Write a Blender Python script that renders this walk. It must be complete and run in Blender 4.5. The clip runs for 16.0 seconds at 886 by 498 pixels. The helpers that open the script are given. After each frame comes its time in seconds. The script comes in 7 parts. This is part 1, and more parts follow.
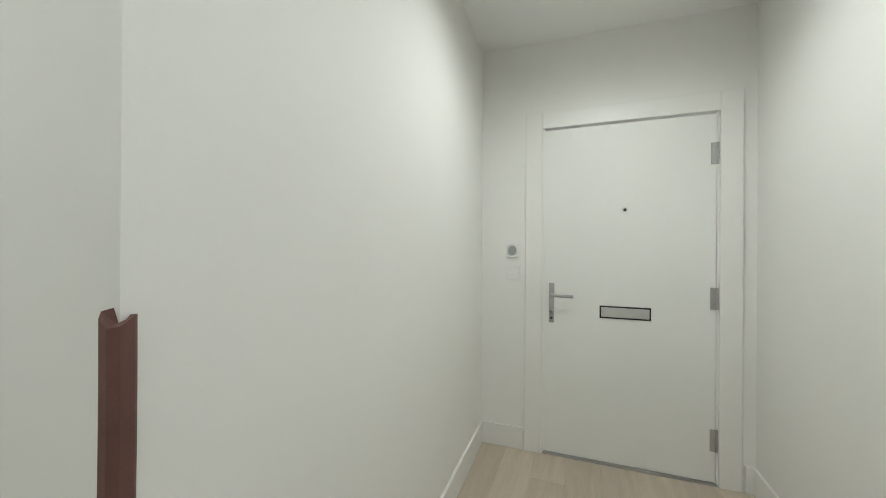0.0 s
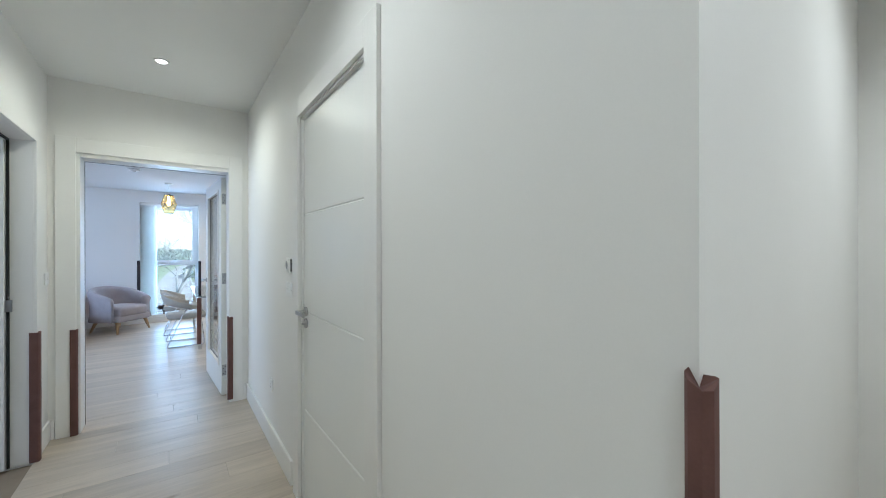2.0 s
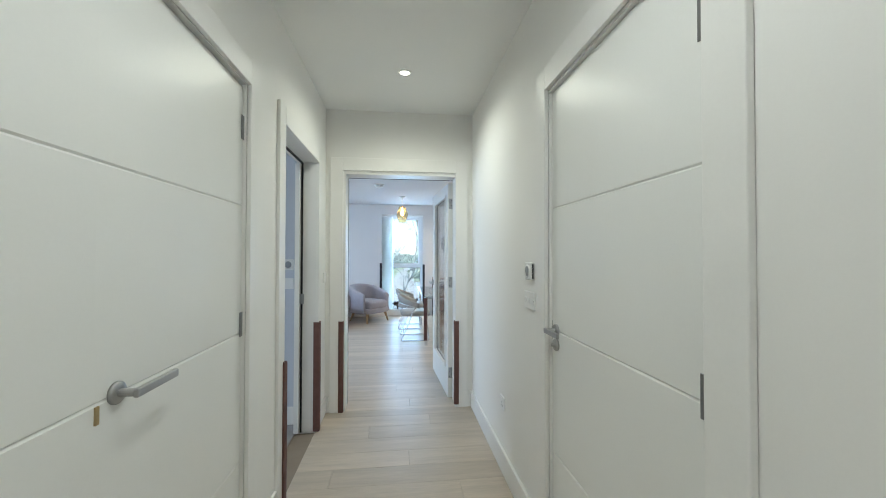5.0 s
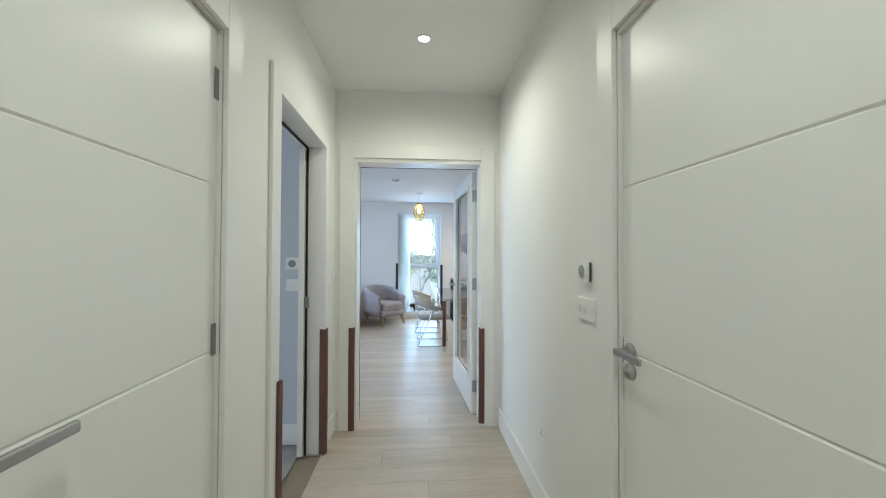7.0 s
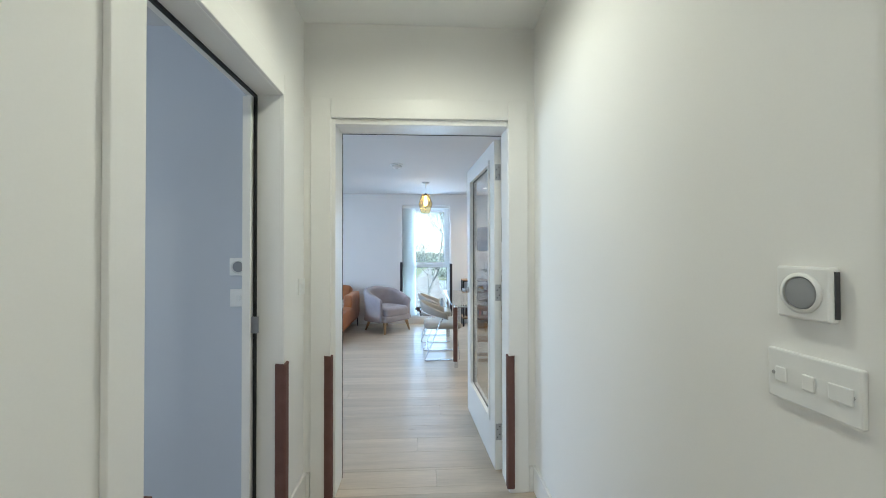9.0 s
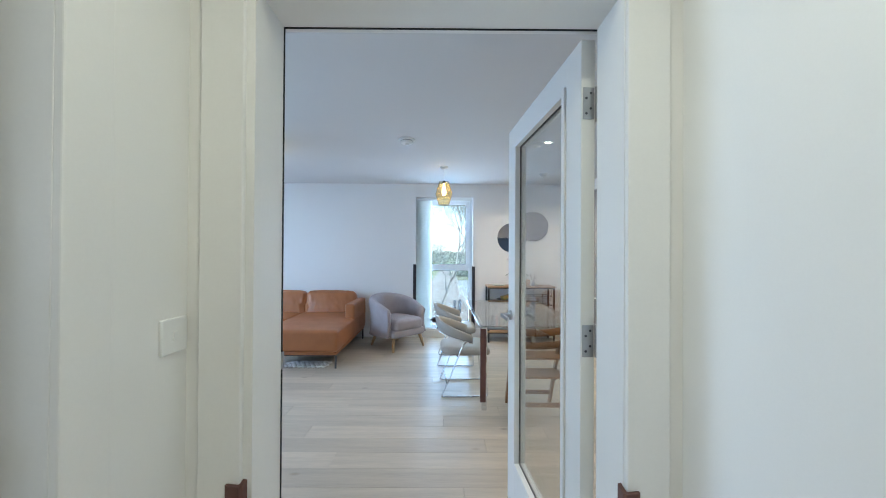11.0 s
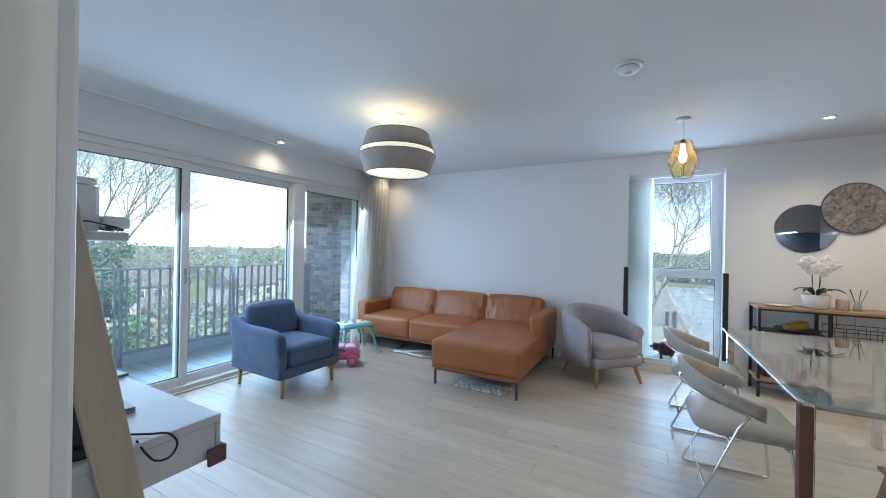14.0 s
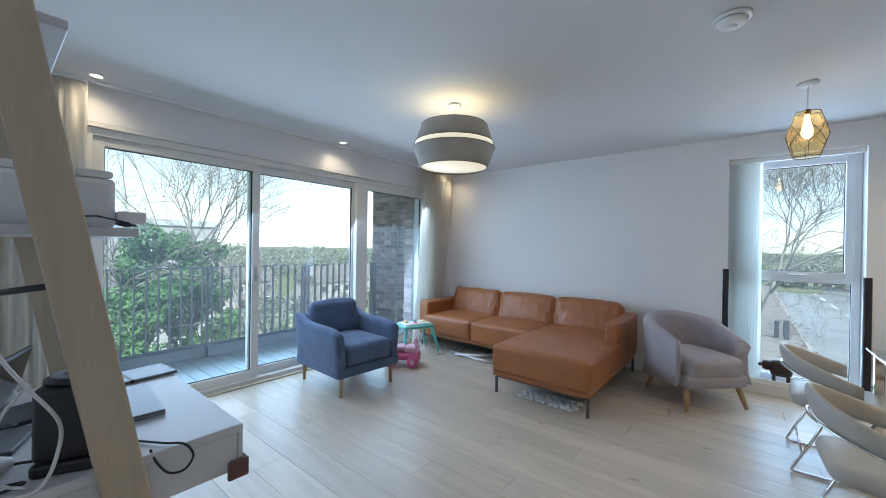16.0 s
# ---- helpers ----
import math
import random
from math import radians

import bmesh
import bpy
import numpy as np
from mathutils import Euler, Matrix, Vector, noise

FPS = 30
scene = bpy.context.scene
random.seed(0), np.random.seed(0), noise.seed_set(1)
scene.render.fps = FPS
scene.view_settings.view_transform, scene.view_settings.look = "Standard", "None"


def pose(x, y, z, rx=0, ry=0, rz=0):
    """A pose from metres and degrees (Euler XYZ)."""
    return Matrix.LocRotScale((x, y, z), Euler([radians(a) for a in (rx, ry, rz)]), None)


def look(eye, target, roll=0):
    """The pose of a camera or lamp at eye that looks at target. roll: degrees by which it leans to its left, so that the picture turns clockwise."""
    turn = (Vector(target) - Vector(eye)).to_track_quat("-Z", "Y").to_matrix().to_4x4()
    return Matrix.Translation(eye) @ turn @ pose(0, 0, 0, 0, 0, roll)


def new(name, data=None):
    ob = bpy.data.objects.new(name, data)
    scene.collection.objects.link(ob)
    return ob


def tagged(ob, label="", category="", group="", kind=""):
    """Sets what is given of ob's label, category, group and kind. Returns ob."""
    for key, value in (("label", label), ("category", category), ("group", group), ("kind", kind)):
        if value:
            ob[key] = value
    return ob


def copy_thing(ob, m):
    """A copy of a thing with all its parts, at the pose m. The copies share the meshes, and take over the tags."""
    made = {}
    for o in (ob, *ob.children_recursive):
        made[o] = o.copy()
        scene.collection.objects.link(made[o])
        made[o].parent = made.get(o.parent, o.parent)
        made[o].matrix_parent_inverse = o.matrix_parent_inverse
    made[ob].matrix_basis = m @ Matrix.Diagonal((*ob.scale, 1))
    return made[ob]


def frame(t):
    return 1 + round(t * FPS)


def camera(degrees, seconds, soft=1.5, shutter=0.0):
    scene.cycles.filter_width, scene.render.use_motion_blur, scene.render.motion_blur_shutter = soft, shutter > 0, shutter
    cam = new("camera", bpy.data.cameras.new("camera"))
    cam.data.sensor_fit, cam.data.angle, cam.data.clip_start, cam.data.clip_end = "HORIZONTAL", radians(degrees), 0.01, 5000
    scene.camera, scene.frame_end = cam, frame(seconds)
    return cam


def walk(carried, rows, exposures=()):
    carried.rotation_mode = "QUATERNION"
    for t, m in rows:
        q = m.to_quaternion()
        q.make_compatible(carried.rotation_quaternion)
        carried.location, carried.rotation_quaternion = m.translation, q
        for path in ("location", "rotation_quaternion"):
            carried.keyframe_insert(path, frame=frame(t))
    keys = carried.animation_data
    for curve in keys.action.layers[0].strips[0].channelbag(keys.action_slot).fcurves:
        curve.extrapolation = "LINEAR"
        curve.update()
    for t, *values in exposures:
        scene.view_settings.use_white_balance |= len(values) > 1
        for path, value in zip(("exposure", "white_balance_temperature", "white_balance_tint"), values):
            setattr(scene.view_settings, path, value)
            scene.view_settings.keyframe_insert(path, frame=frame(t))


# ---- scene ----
cam = camera(99.8, 16.0, soft=1.0)
PATH = [
    (0, (-0.005, 0.096, 1.289), (-0.718, 1.964, 1.293), 0.4),
    (0.6, (-0.120, 0.052, 1.321), (-1.079, 1.808, 1.324), 0.4),
    (1, (-0.201, -0.001, 1.342), (-1.348, 1.638, 1.344), 0.2),
    (1.5, (-0.287, -0.091, 1.363), (-1.679, 1.347, 1.364), 0.1),
    (1.8, (-0.35, -0.145, 1.363), (-1.881, 1.141, 1.372), 0.1),
    (2, (-0.379, -0.163, 1.369), (-1.996, 1.013, 1.369), -0.1),
    (2.5, (-0.499, -0.21, 1.367), (-2.283, 0.694, 1.376), -0.2),
    (3, (-0.6, -0.247, 1.365), (-2.485, 0.422, 1.384), -0.0),
    (3.5, (-0.682, -0.273, 1.365), (-2.619, 0.228, 1.389), -0.0),
    (4, (-0.768, -0.265, 1.355), (-2.731, 0.117, 1.386), 0.0),
    (4.5, (-0.84, -0.261, 1.362), (-2.817, 0.039, 1.391), 0.0),
    (5, (-0.896, -0.247, 1.357), (-2.882, -0.016, 1.387), 0.1),
    (5.2, (-0.912, -0.241, 1.361), (-2.901, -0.034, 1.385), 0.2),
    (7.5, (-1.469, -0.261, 1.333), (-3.464, -0.127, 1.365), 0.2),
    (8, (-1.673, -0.251, 1.338), (-3.67, -0.133, 1.367), 0.2),
    (8.5, (-1.888, -0.232, 1.326), (-3.884, -0.124, 1.361), -0.0),
    (9, (-2.124, -0.223, 1.341), (-4.122, -0.122, 1.362), -0.1),
    (9.2, (-2.239, -0.223, 1.344), (-4.237, -0.128, 1.362), -0.1),
    (11.3, (-3.422, -0.226, 1.373), (-5.422, -0.269, 1.385), 0.6),
    (11.5, (-3.544, -0.232, 1.366), (-5.541, -0.337, 1.379), 0.7),
    (12, (-3.809, -0.256, 1.358), (-5.791, -0.527, 1.371), 0.7),
    (12.5, (-3.998, -0.302, 1.334), (-5.943, -0.766, 1.351), 1.0),
    (13, (-4.173, -0.351, 1.326), (-6.066, -0.999, 1.338), 1.1),
    (13.5, (-4.29, -0.417, 1.35), (-6.118, -1.229, 1.348), 1.1),
    (14, (-4.368, -0.464, 1.338), (-6.127, -1.417, 1.339), 1.0),
    (14.5, (-4.436, -0.48, 1.338), (-6.125, -1.551, 1.337), 0.9),
    (15, (-4.491, -0.488, 1.337), (-6.116, -1.653, 1.334), 0.9),
    (15.5, (-4.547, -0.497, 1.334), (-6.126, -1.724, 1.328), 0.9),
    (16, (-4.601, -0.499, 1.331), (-6.152, -1.762, 1.324), 0.9),
]

walk(cam, [(t, look(eye, target, roll)) for t, eye, target, roll in PATH],
     exposures=[(0, 1.58, 6200, 8), (1.2, 1.54, 5900, 9), (2.5, 1.49, 5780, 10), (4.5, 1.54, 5980, 8), (8, 1.53, 6280, 8), (9, 1.53, 6180, 8),
                (11.5, 1.42, 6050, 8), (12.4, 1.50, 6020, 8), (13.4, 1.36, 6180, 9), (14.4, 1.02, 6280, 10), (16, 0.97, 6480, 10)])

# strengths of the lights, in one place
SKY, SUN = 0.12, 5.0
SLIDER_W, WINDOW_W, BED_W = 52, 19, 10.5
HALL_W, ROOM_W, DRUM_W, AMBER_W = 10.2, 16.0, 1.5, 1.2

# ---- light ----
world = bpy.data.worlds.new("sky")
scene.world = world
world.use_nodes = True
wn = world.node_tree.nodes
sky = wn.new("ShaderNodeTexSky")
sky.sky_type = 'NISHITA'
sky.sun_disc = False
sky.sun_elevation = radians(38)
sky.sun_rotation = radians(31)
sky.air_density = 1.0
sky.dust_density = 0.4
wn["Background"].inputs[1].default_value = SKY
overcast = wn.new("ShaderNodeHueSaturation")
overcast.inputs["Saturation"].default_value = 0.55
world.node_tree.links.new(sky.outputs[0], overcast.inputs["Color"])
world.node_tree.links.new(overcast.outputs[0], wn["Background"].inputs[0])

sun_data = bpy.data.lights.new("sun", 'SUN')
sun_data.energy, sun_data.angle, sun_data.color = SUN, radians(14), (1.0, 0.96, 0.9)
sun = new("sun", sun_data)
sun.matrix_world = look((22, 36, 46), (0, 0, 0))


def area_lamp(name, eye, target, w, h, energy, color):
    d = bpy.data.lights.new(name, 'AREA')
    d.shape, d.size, d.size_y, d.energy, d.color = 'RECTANGLE', w, h, energy, color
    ob = new(name, d)
    ob.matrix_world = look(eye, target)
    return ob


def spot_lamp(name, eye, energy, color, cone=120, blend=0.8, r=0.035):
    d = bpy.data.lights.new(name, 'SPOT')
    d.energy, d.color, d.spot_size, d.spot_blend, d.shadow_soft_size = energy, color, radians(cone), blend, r
    ob = new(name, d)
    ob.matrix_world = look(eye, (eye[0], eye[1] + 0.0001, eye[2] - 1))
    return ob


def point_lamp(name, eye, energy, color, r=0.03):
    d = bpy.data.lights.new(name, 'POINT')
    d.energy, d.color, d.shadow_soft_size = energy, color, r
    ob = new(name, d)
    ob.location = eye
    return ob


DAY = (0.52, 0.71, 1.0)
area_lamp("daylight_slider", (-6.85, -4.48, 1.17), (-6.85, -2.48, -0.10), 3.5, 1.9, SLIDER_W, DAY)
area_lamp("daylight_window", (-9.54, -0.18, 1.15), (-7.54, -0.18, 0.92), 0.85, 2.0, WINDOW_W, DAY)
area_lamp("daylight_bedroom", (-2.6, -4.20, 1.5), (-3.2, 0, 1.0), 1.3, 1.2, BED_W, (0.74, 0.85, 1.0))
# only the first hall downlight is in view; the other three are added
HALL_SPOTS = [(-3.48, -0.215), (-1.55, -0.215), (0.12, 0.0), (0.12, 1.60)]
HALL_TINTS = [(1.0, 0.99, 0.80), (0.98, 1.0, 0.92), (0.96, 1.0, 0.97), (0.985, 1.0, 0.93)]
# the last room downlight, at (-5.3, 1.2), is added out of view
ROOM_SPOTS = [(-5.07, -3.93), (-7.06, -3.93), (-8.98, -3.93), (-6.92, 0.82), (-8.5, 0.83), (-8.46, 1.54), (-6.91, 1.54), (-5.3, 1.2)]
HALL_SHARES = [1.12, 0.92, 0.80, 1.35]
for (sx, sy), tint, share_w in zip(HALL_SPOTS, HALL_TINTS, HALL_SHARES):
    spot_lamp("hall_downlight_lamp", (sx, sy, 2.585), HALL_W * share_w, tint, 166, 1.0)
for sx, sy in ROOM_SPOTS:
    spot_lamp("room_downlight_lamp", (sx, sy, 2.445), ROOM_W * (0.28 if sy < -1 else 1.0), (1.0, 0.84, 0.60), 146, 1.0)
point_lamp("drum_lamp_bulb_light", (-6.93, -2.30, 2.195), DRUM_W, (1.0, 0.88, 0.55), 0.06)
point_lamp("amber_pendant_bulb_light", (-8.04, -0.20, 2.15), AMBER_W, (1.0, 0.72, 0.40), 0.03)
area_lamp("undercabinet_light", (-4.60, 1.90, 1.765), (-4.56, 1.90, 0), 0.05, 1.2, 3, (0.9, 0.95, 1.0))


# ---- materials ----
def mat(name, color, rough=0.5, metal=0.0, vary=0.06, scale=6.0, fine=60.0, bump=0.1, dist=0.002, stretch=(1, 1, 1), coat=0.0,
        random_tint=0.0, color2=None, sheen=0.0, gen=False):
    m = bpy.data.materials.new(name)
    m.use_nodes = True
    nt = m.node_tree
    n, l = nt.nodes, nt.links
    b = n["Principled BSDF"]
    co = n.new("ShaderNodeTexCoord")
    mp = n.new("ShaderNodeMapping")
    mp.inputs["Scale"].default_value = stretch
    src = co.outputs["Object"]
    if random_tint:
        oi = n.new("ShaderNodeObjectInfo")
        mul = n.new("ShaderNodeMath")
        mul.operation = 'MULTIPLY'
        mul.inputs[1].default_value = 73.0
        l.new(oi.outputs["Random"], mul.inputs[0])
        add = n.new("ShaderNodeVectorMath")
        add.operation = 'ADD'
        l.new(src, add.inputs[0])
        l.new(mul.outputs[0], add.inputs[1])
        src = add.outputs[0]
    l.new(src, mp.inputs["Vector"])
    big = n.new("ShaderNodeTexNoise")
    big.inputs["Scale"].default_value = scale
    big.inputs["Detail"].default_value = 4
    small = n.new("ShaderNodeTexNoise")
    small.inputs["Scale"].default_value = fine
    small.inputs["Detail"].default_value = 3
    l.new(mp.outputs[0], big.inputs["Vector"])
    l.new(mp.outputs[0], small.inputs["Vector"])
    mix = n.new("ShaderNodeMix")
    mix.data_type = 'RGBA'
    c2 = color2 or tuple(max(0.0, c * (1 - 2.4 * vary)) for c in color)
    c1 = color if color2 else tuple(min(1.0, c * (1 + 0.6 * vary)) for c in color)
    mix.inputs[6].default_value = (*c1, 1)
    mix.inputs[7].default_value = (*c2, 1)
    ramp = n.new("ShaderNodeMapRange")
    ramp.inputs[1].default_value, ramp.inputs[2].default_value = 0.3, 0.75
    comb = n.new("ShaderNodeMath")
    comb.operation = 'MULTIPLY_ADD'
    comb.inputs[1].default_value = 0.35
    l.new(small.outputs[0], comb.inputs[0])
    sc = n.new("ShaderNodeMath")
    sc.operation = 'MULTIPLY'
    sc.inputs[1].default_value = 0.65
    l.new(big.outputs[0], sc.inputs[0])
    l.new(sc.outputs[0], comb.inputs[2])
    l.new(comb.outputs[0], ramp.inputs[0])
    l.new(ramp.outputs[0], mix.inputs[0])
    out = mix.outputs[2]
    if random_tint:
        hsv = n.new("ShaderNodeHueSaturation")
        mr = n.new("ShaderNodeMapRange")
        mr.inputs[3].default_value, mr.inputs[4].default_value = 1 - random_tint, 1 + random_tint
        l.new(oi.outputs["Random"], mr.inputs[0])
        l.new(mr.outputs[0], hsv.inputs["Value"])
        l.new(out, hsv.inputs["Color"])
        out = hsv.outputs[0]
    l.new(out, b.inputs["Base Color"])
    b.inputs["Metallic"].default_value = metal
    rr = n.new("ShaderNodeMapRange")
    rr.inputs[3].default_value, rr.inputs[4].default_value = max(0.02, rough * 0.85), min(1, rough * 1.15)
    l.new(big.outputs[0], rr.inputs[0])
    l.new(rr.outputs[0], b.inputs["Roughness"])
    b.inputs["Coat Weight"].default_value = coat
    b.inputs["Sheen Weight"].default_value = sheen
    if bump:
        bp = n.new("ShaderNodeBump")
        bp.inputs["Strength"].default_value = bump
        bp.inputs["Distance"].default_value = dist
        l.new(small.outputs[0], bp.inputs["Height"])
        l.new(bp.outputs[0], b.inputs["Normal"])
    return m


def glass_mat(name, color=(1, 1, 1), rough=0.0, gloss=0.04):
    """Thin pane: clear with a Fresnel gloss."""
    m = bpy.data.materials.new(name)
    m.use_nodes = True
    nt = m.node_tree
    n, l = nt.nodes, nt.links
    n.remove(n["Principled BSDF"])
    tr = n.new("ShaderNodeBsdfTransparent")
    tr.inputs[0].default_value = (*color, 1)
    gl = n.new("ShaderNodeBsdfGlossy")
    gl.inputs["Roughness"].default_value = rough
    lw = n.new("ShaderNodeLayerWeight")
    lw.inputs[0].default_value = 0.5
    pw = n.new("ShaderNodeMath")
    pw.operation = 'POWER'
    pw.inputs[1].default_value = 4.0
    l.new(lw.outputs["Facing"], pw.inputs[0])
    fr = n.new("ShaderNodeMath")
    fr.operation = 'MULTIPLY_ADD'
    fr.inputs[1].default_value, fr.inputs[2].default_value = 0.85, gloss
    l.new(pw.outputs[0], fr.inputs[0])
    mx = n.new("ShaderNodeMixShader")
    l.new(fr.outputs[0], mx.inputs[0])
    l.new(tr.outputs[0], mx.inputs[1])
    l.new(gl.outputs[0], mx.inputs[2])
    l.new(mx.outputs[0], n["Material Output"].inputs[0])
    return m


def glow(name, color, strength):
    m = bpy.data.materials.new(name)
    m.use_nodes = True
    b = m.node_tree.nodes["Principled BSDF"]
    b.inputs["Base Color"].default_value = (*color, 1)
    b.inputs["Emission Color"].default_value = (*color, 1)
    b.inputs["Emission Strength"].default_value = strength
    return m


def cloth_mat(name, color, through_share=0.45):
    """Thin woven cloth that lets some light through."""
    m = mat(name, color, 0.9, vary=0.05, scale=3, fine=500, bump=0.15, dist=0.0006)
    n, l = m.node_tree.nodes, m.node_tree.links
    tl = n.new("ShaderNodeBsdfTranslucent")
    tl.inputs[0].default_value = (*color, 1)
    mx = n.new("ShaderNodeMixShader")
    mx.inputs[0].default_value = through_share
    l.new(n["Principled BSDF"].outputs[0], mx.inputs[1])
    l.new(tl.outputs[0], mx.inputs[2])
    l.new(mx.outputs[0], n["Material Output"].inputs[0])
    return m


def leaf_mat(name, color, scale, fine):
    """Leaves that let light through."""
    m = mat(name, color, 0.6, vary=0.30, scale=scale, fine=fine, bump=0.0)
    n, l = m.node_tree.nodes, m.node_tree.links
    tl = n.new("ShaderNodeBsdfTranslucent")
    l.new(n["Principled BSDF"].inputs["Base Color"].links[0].from_socket, tl.inputs[0])
    mx = n.new("ShaderNodeMixShader")
    mx.inputs[0].default_value = 0.35
    l.new(n["Principled BSDF"].outputs[0], mx.inputs[1])
    l.new(tl.outputs[0], mx.inputs[2])
    l.new(mx.outputs[0], n["Material Output"].inputs[0])
    return m


M_WALL = mat("wall_paint", (0.88, 0.87, 0.84), 0.75, vary=0.012, scale=1.5, fine=180, bump=0.06, dist=0.0008)
M_ROOMWALL = mat("living_wall_paint", (0.83, 0.812, 0.80), 0.75, vary=0.012, scale=1.5, fine=180, bump=0.06, dist=0.0008)
# darker bedroom paint, with the blue of its daylight put into the colour
M_BEDWALL = mat("bedroom_wall_paint", (0.60, 0.63, 0.68), 0.75, vary=0.012, scale=1.5, fine=180, bump=0.06, dist=0.0008)
# white ceilings in two tones: brighter light put into the hall's, dimmer into the rooms'
M_HALLCEIL_LIT = mat("hall_ceiling_paint", (0.90, 0.90, 0.88), 0.85, vary=0.012, scale=1.2, fine=160, bump=0.05, dist=0.0008)
M_CEIL_DIMMED = mat("ceiling_paint", (0.70, 0.695, 0.69), 0.85, vary=0.012, scale=1.2, fine=160, bump=0.05, dist=0.0008)
M_DOOR = mat("door_paint", (0.86, 0.86, 0.83), 0.36, vary=0.012, scale=2.5, fine=120, bump=0.03, dist=0.0005)
M_TRIM = mat("trim_paint", (0.87, 0.86, 0.83), 0.4, vary=0.015, scale=3, fine=120, bump=0.03, dist=0.0005)
M_OAK = mat("limed_oak_floor", (0.59, 0.505, 0.405), 0.34, vary=0.10, scale=2.2, fine=16, bump=0.10, dist=0.0012, stretch=(9, 0.7, 9), random_tint=0.10)
on, ol = M_OAK.node_tree.nodes, M_OAK.node_tree.links
knot_at = on.new("ShaderNodeMapping")
knot_at.inputs["Scale"].default_value = (3.6, 1.9, 3.6)
ol.new(on["Mapping"].inputs["Vector"].links[0].from_socket, knot_at.inputs["Vector"])
knots = on.new("ShaderNodeTexVoronoi")
knots.inputs["Scale"].default_value = 1.0
ol.new(knot_at.outputs[0], knots.inputs["Vector"])
knot_edge = on.new("ShaderNodeMapRange")
knot_edge.inputs[1].default_value, knot_edge.inputs[2].default_value = 0.015, 0.085
knot_edge.inputs[3].default_value, knot_edge.inputs[4].default_value = 0.55, 0.0
ol.new(knots.outputs["Distance"], knot_edge.inputs[0])
knot_mix = on.new("ShaderNodeMix")
knot_mix.data_type = 'RGBA'
knot_mix.inputs[7].default_value = (0.20, 0.13, 0.08, 1)
ol.new(knot_edge.outputs[0], knot_mix.inputs[0])
ol.new(on["Principled BSDF"].inputs["Base Color"].links[0].from_socket, knot_mix.inputs[6])
ol.new(knot_mix.outputs[2], on["Principled BSDF"].inputs["Base Color"])
M_SUBFLOOR = mat("subfloor", (0.30, 0.24, 0.18), 0.9)
M_STEEL = mat("satin_steel", (0.48, 0.48, 0.48), 0.36, 1.0, vary=0.04, scale=20, fine=300, bump=0.03, dist=0.0003)
M_HINGE = mat("dull_steel", (0.30, 0.30, 0.30), 0.42, 1.0, vary=0.05, scale=20, fine=300, bump=0.03, dist=0.0003)
M_FLAP = mat("brushed_aluminium", (0.62, 0.62, 0.61), 0.45, 1.0, vary=0.04, scale=20, fine=300, bump=0.03, dist=0.0003)
M_CHROME = mat("chrome", (0.75, 0.75, 0.76), 0.08, 1.0, vary=0.02, bump=0.0)
M_DARKMETAL = mat("dark_grey_metal", (0.10, 0.10, 0.11), 0.45, 0.6, vary=0.08, scale=8, fine=120)
# railing grey, lightened so that the outdoor haze lies in its colour
M_RAIL = mat("grey_railing_paint", (0.19, 0.19, 0.20), 0.45, 0.2, vary=0.06, scale=8, fine=120)
M_BLACK = mat("black_plastic", (0.022, 0.022, 0.024), 0.45, vary=0.15, scale=10, fine=150)
M_GASKET = mat("black_rubber", (0.015, 0.015, 0.016), 0.7, vary=0.1)
M_FOAM = mat("brown_foam", (0.150, 0.070, 0.058), 0.75, vary=0.10, scale=14, fine=220, bump=0.25, dist=0.001)
M_FOAMDARK = mat("dark_foam", (0.030, 0.024, 0.030), 0.75, vary=0.10, scale=14, fine=220, bump=0.25, dist=0.001)
M_PLATE = mat("white_plastic", (0.87, 0.87, 0.85), 0.35, vary=0.01, bump=0.0)
M_GREYPLASTIC = mat("grey_plastic", (0.33, 0.34, 0.35), 0.4, vary=0.04)
M_LEATHER = mat("tan_leather", (0.40, 0.145, 0.050), 0.40, vary=0.10, scale=5, fine=140, bump=0.25, dist=0.0015)
M_CREASED = mat("creased_tan_leather", (0.40, 0.145, 0.050), 0.38, vary=0.08, scale=5, fine=9, bump=0.45, dist=0.009, stretch=(1.0, 1.5, 0.5))
M_BLUE = mat("blue_wool", (0.09, 0.133, 0.225), 0.95, vary=0.12, scale=9, fine=420, bump=0.5, dist=0.0015, sheen=0.15)
M_LILAC = mat("lilac_grey_wool", (0.40, 0.365, 0.385), 0.95, vary=0.07, scale=9, fine=420, bump=0.5, dist=0.0015, sheen=0.15)
M_CREAM = mat("grey_cream_leatherette", (0.42, 0.395, 0.355), 0.45, vary=0.05, scale=8, fine=260, bump=0.15, dist=0.0008)
M_BEECH = mat("beech_legs", (0.52, 0.34, 0.18), 0.4, vary=0.10, scale=4, fine=30, stretch=(6, 6, 1), bump=0.08)
M_WALNUT = mat("walnut_stained_wood", (0.30, 0.135, 0.045), 0.38, vary=0.18, scale=4, fine=26, stretch=(8, 1.2, 8), bump=0.1, dist=0.001)
M_TOPWOOD = mat("console_board", (0.42, 0.25, 0.13), 0.45, vary=0.16, scale=4, fine=24, stretch=(8, 1, 8), bump=0.1, dist=0.001)
M_POSTWOOD = mat("pale_ash_wood", (0.50, 0.41, 0.30), 0.5, vary=0.08, scale=4, fine=22, stretch=(8, 8, 0.8), bump=0.1, dist=0.001)
M_DESK = mat("white_laminate", (0.61, 0.61, 0.63), 0.4, vary=0.02, scale=3, fine=120, bump=0.03)
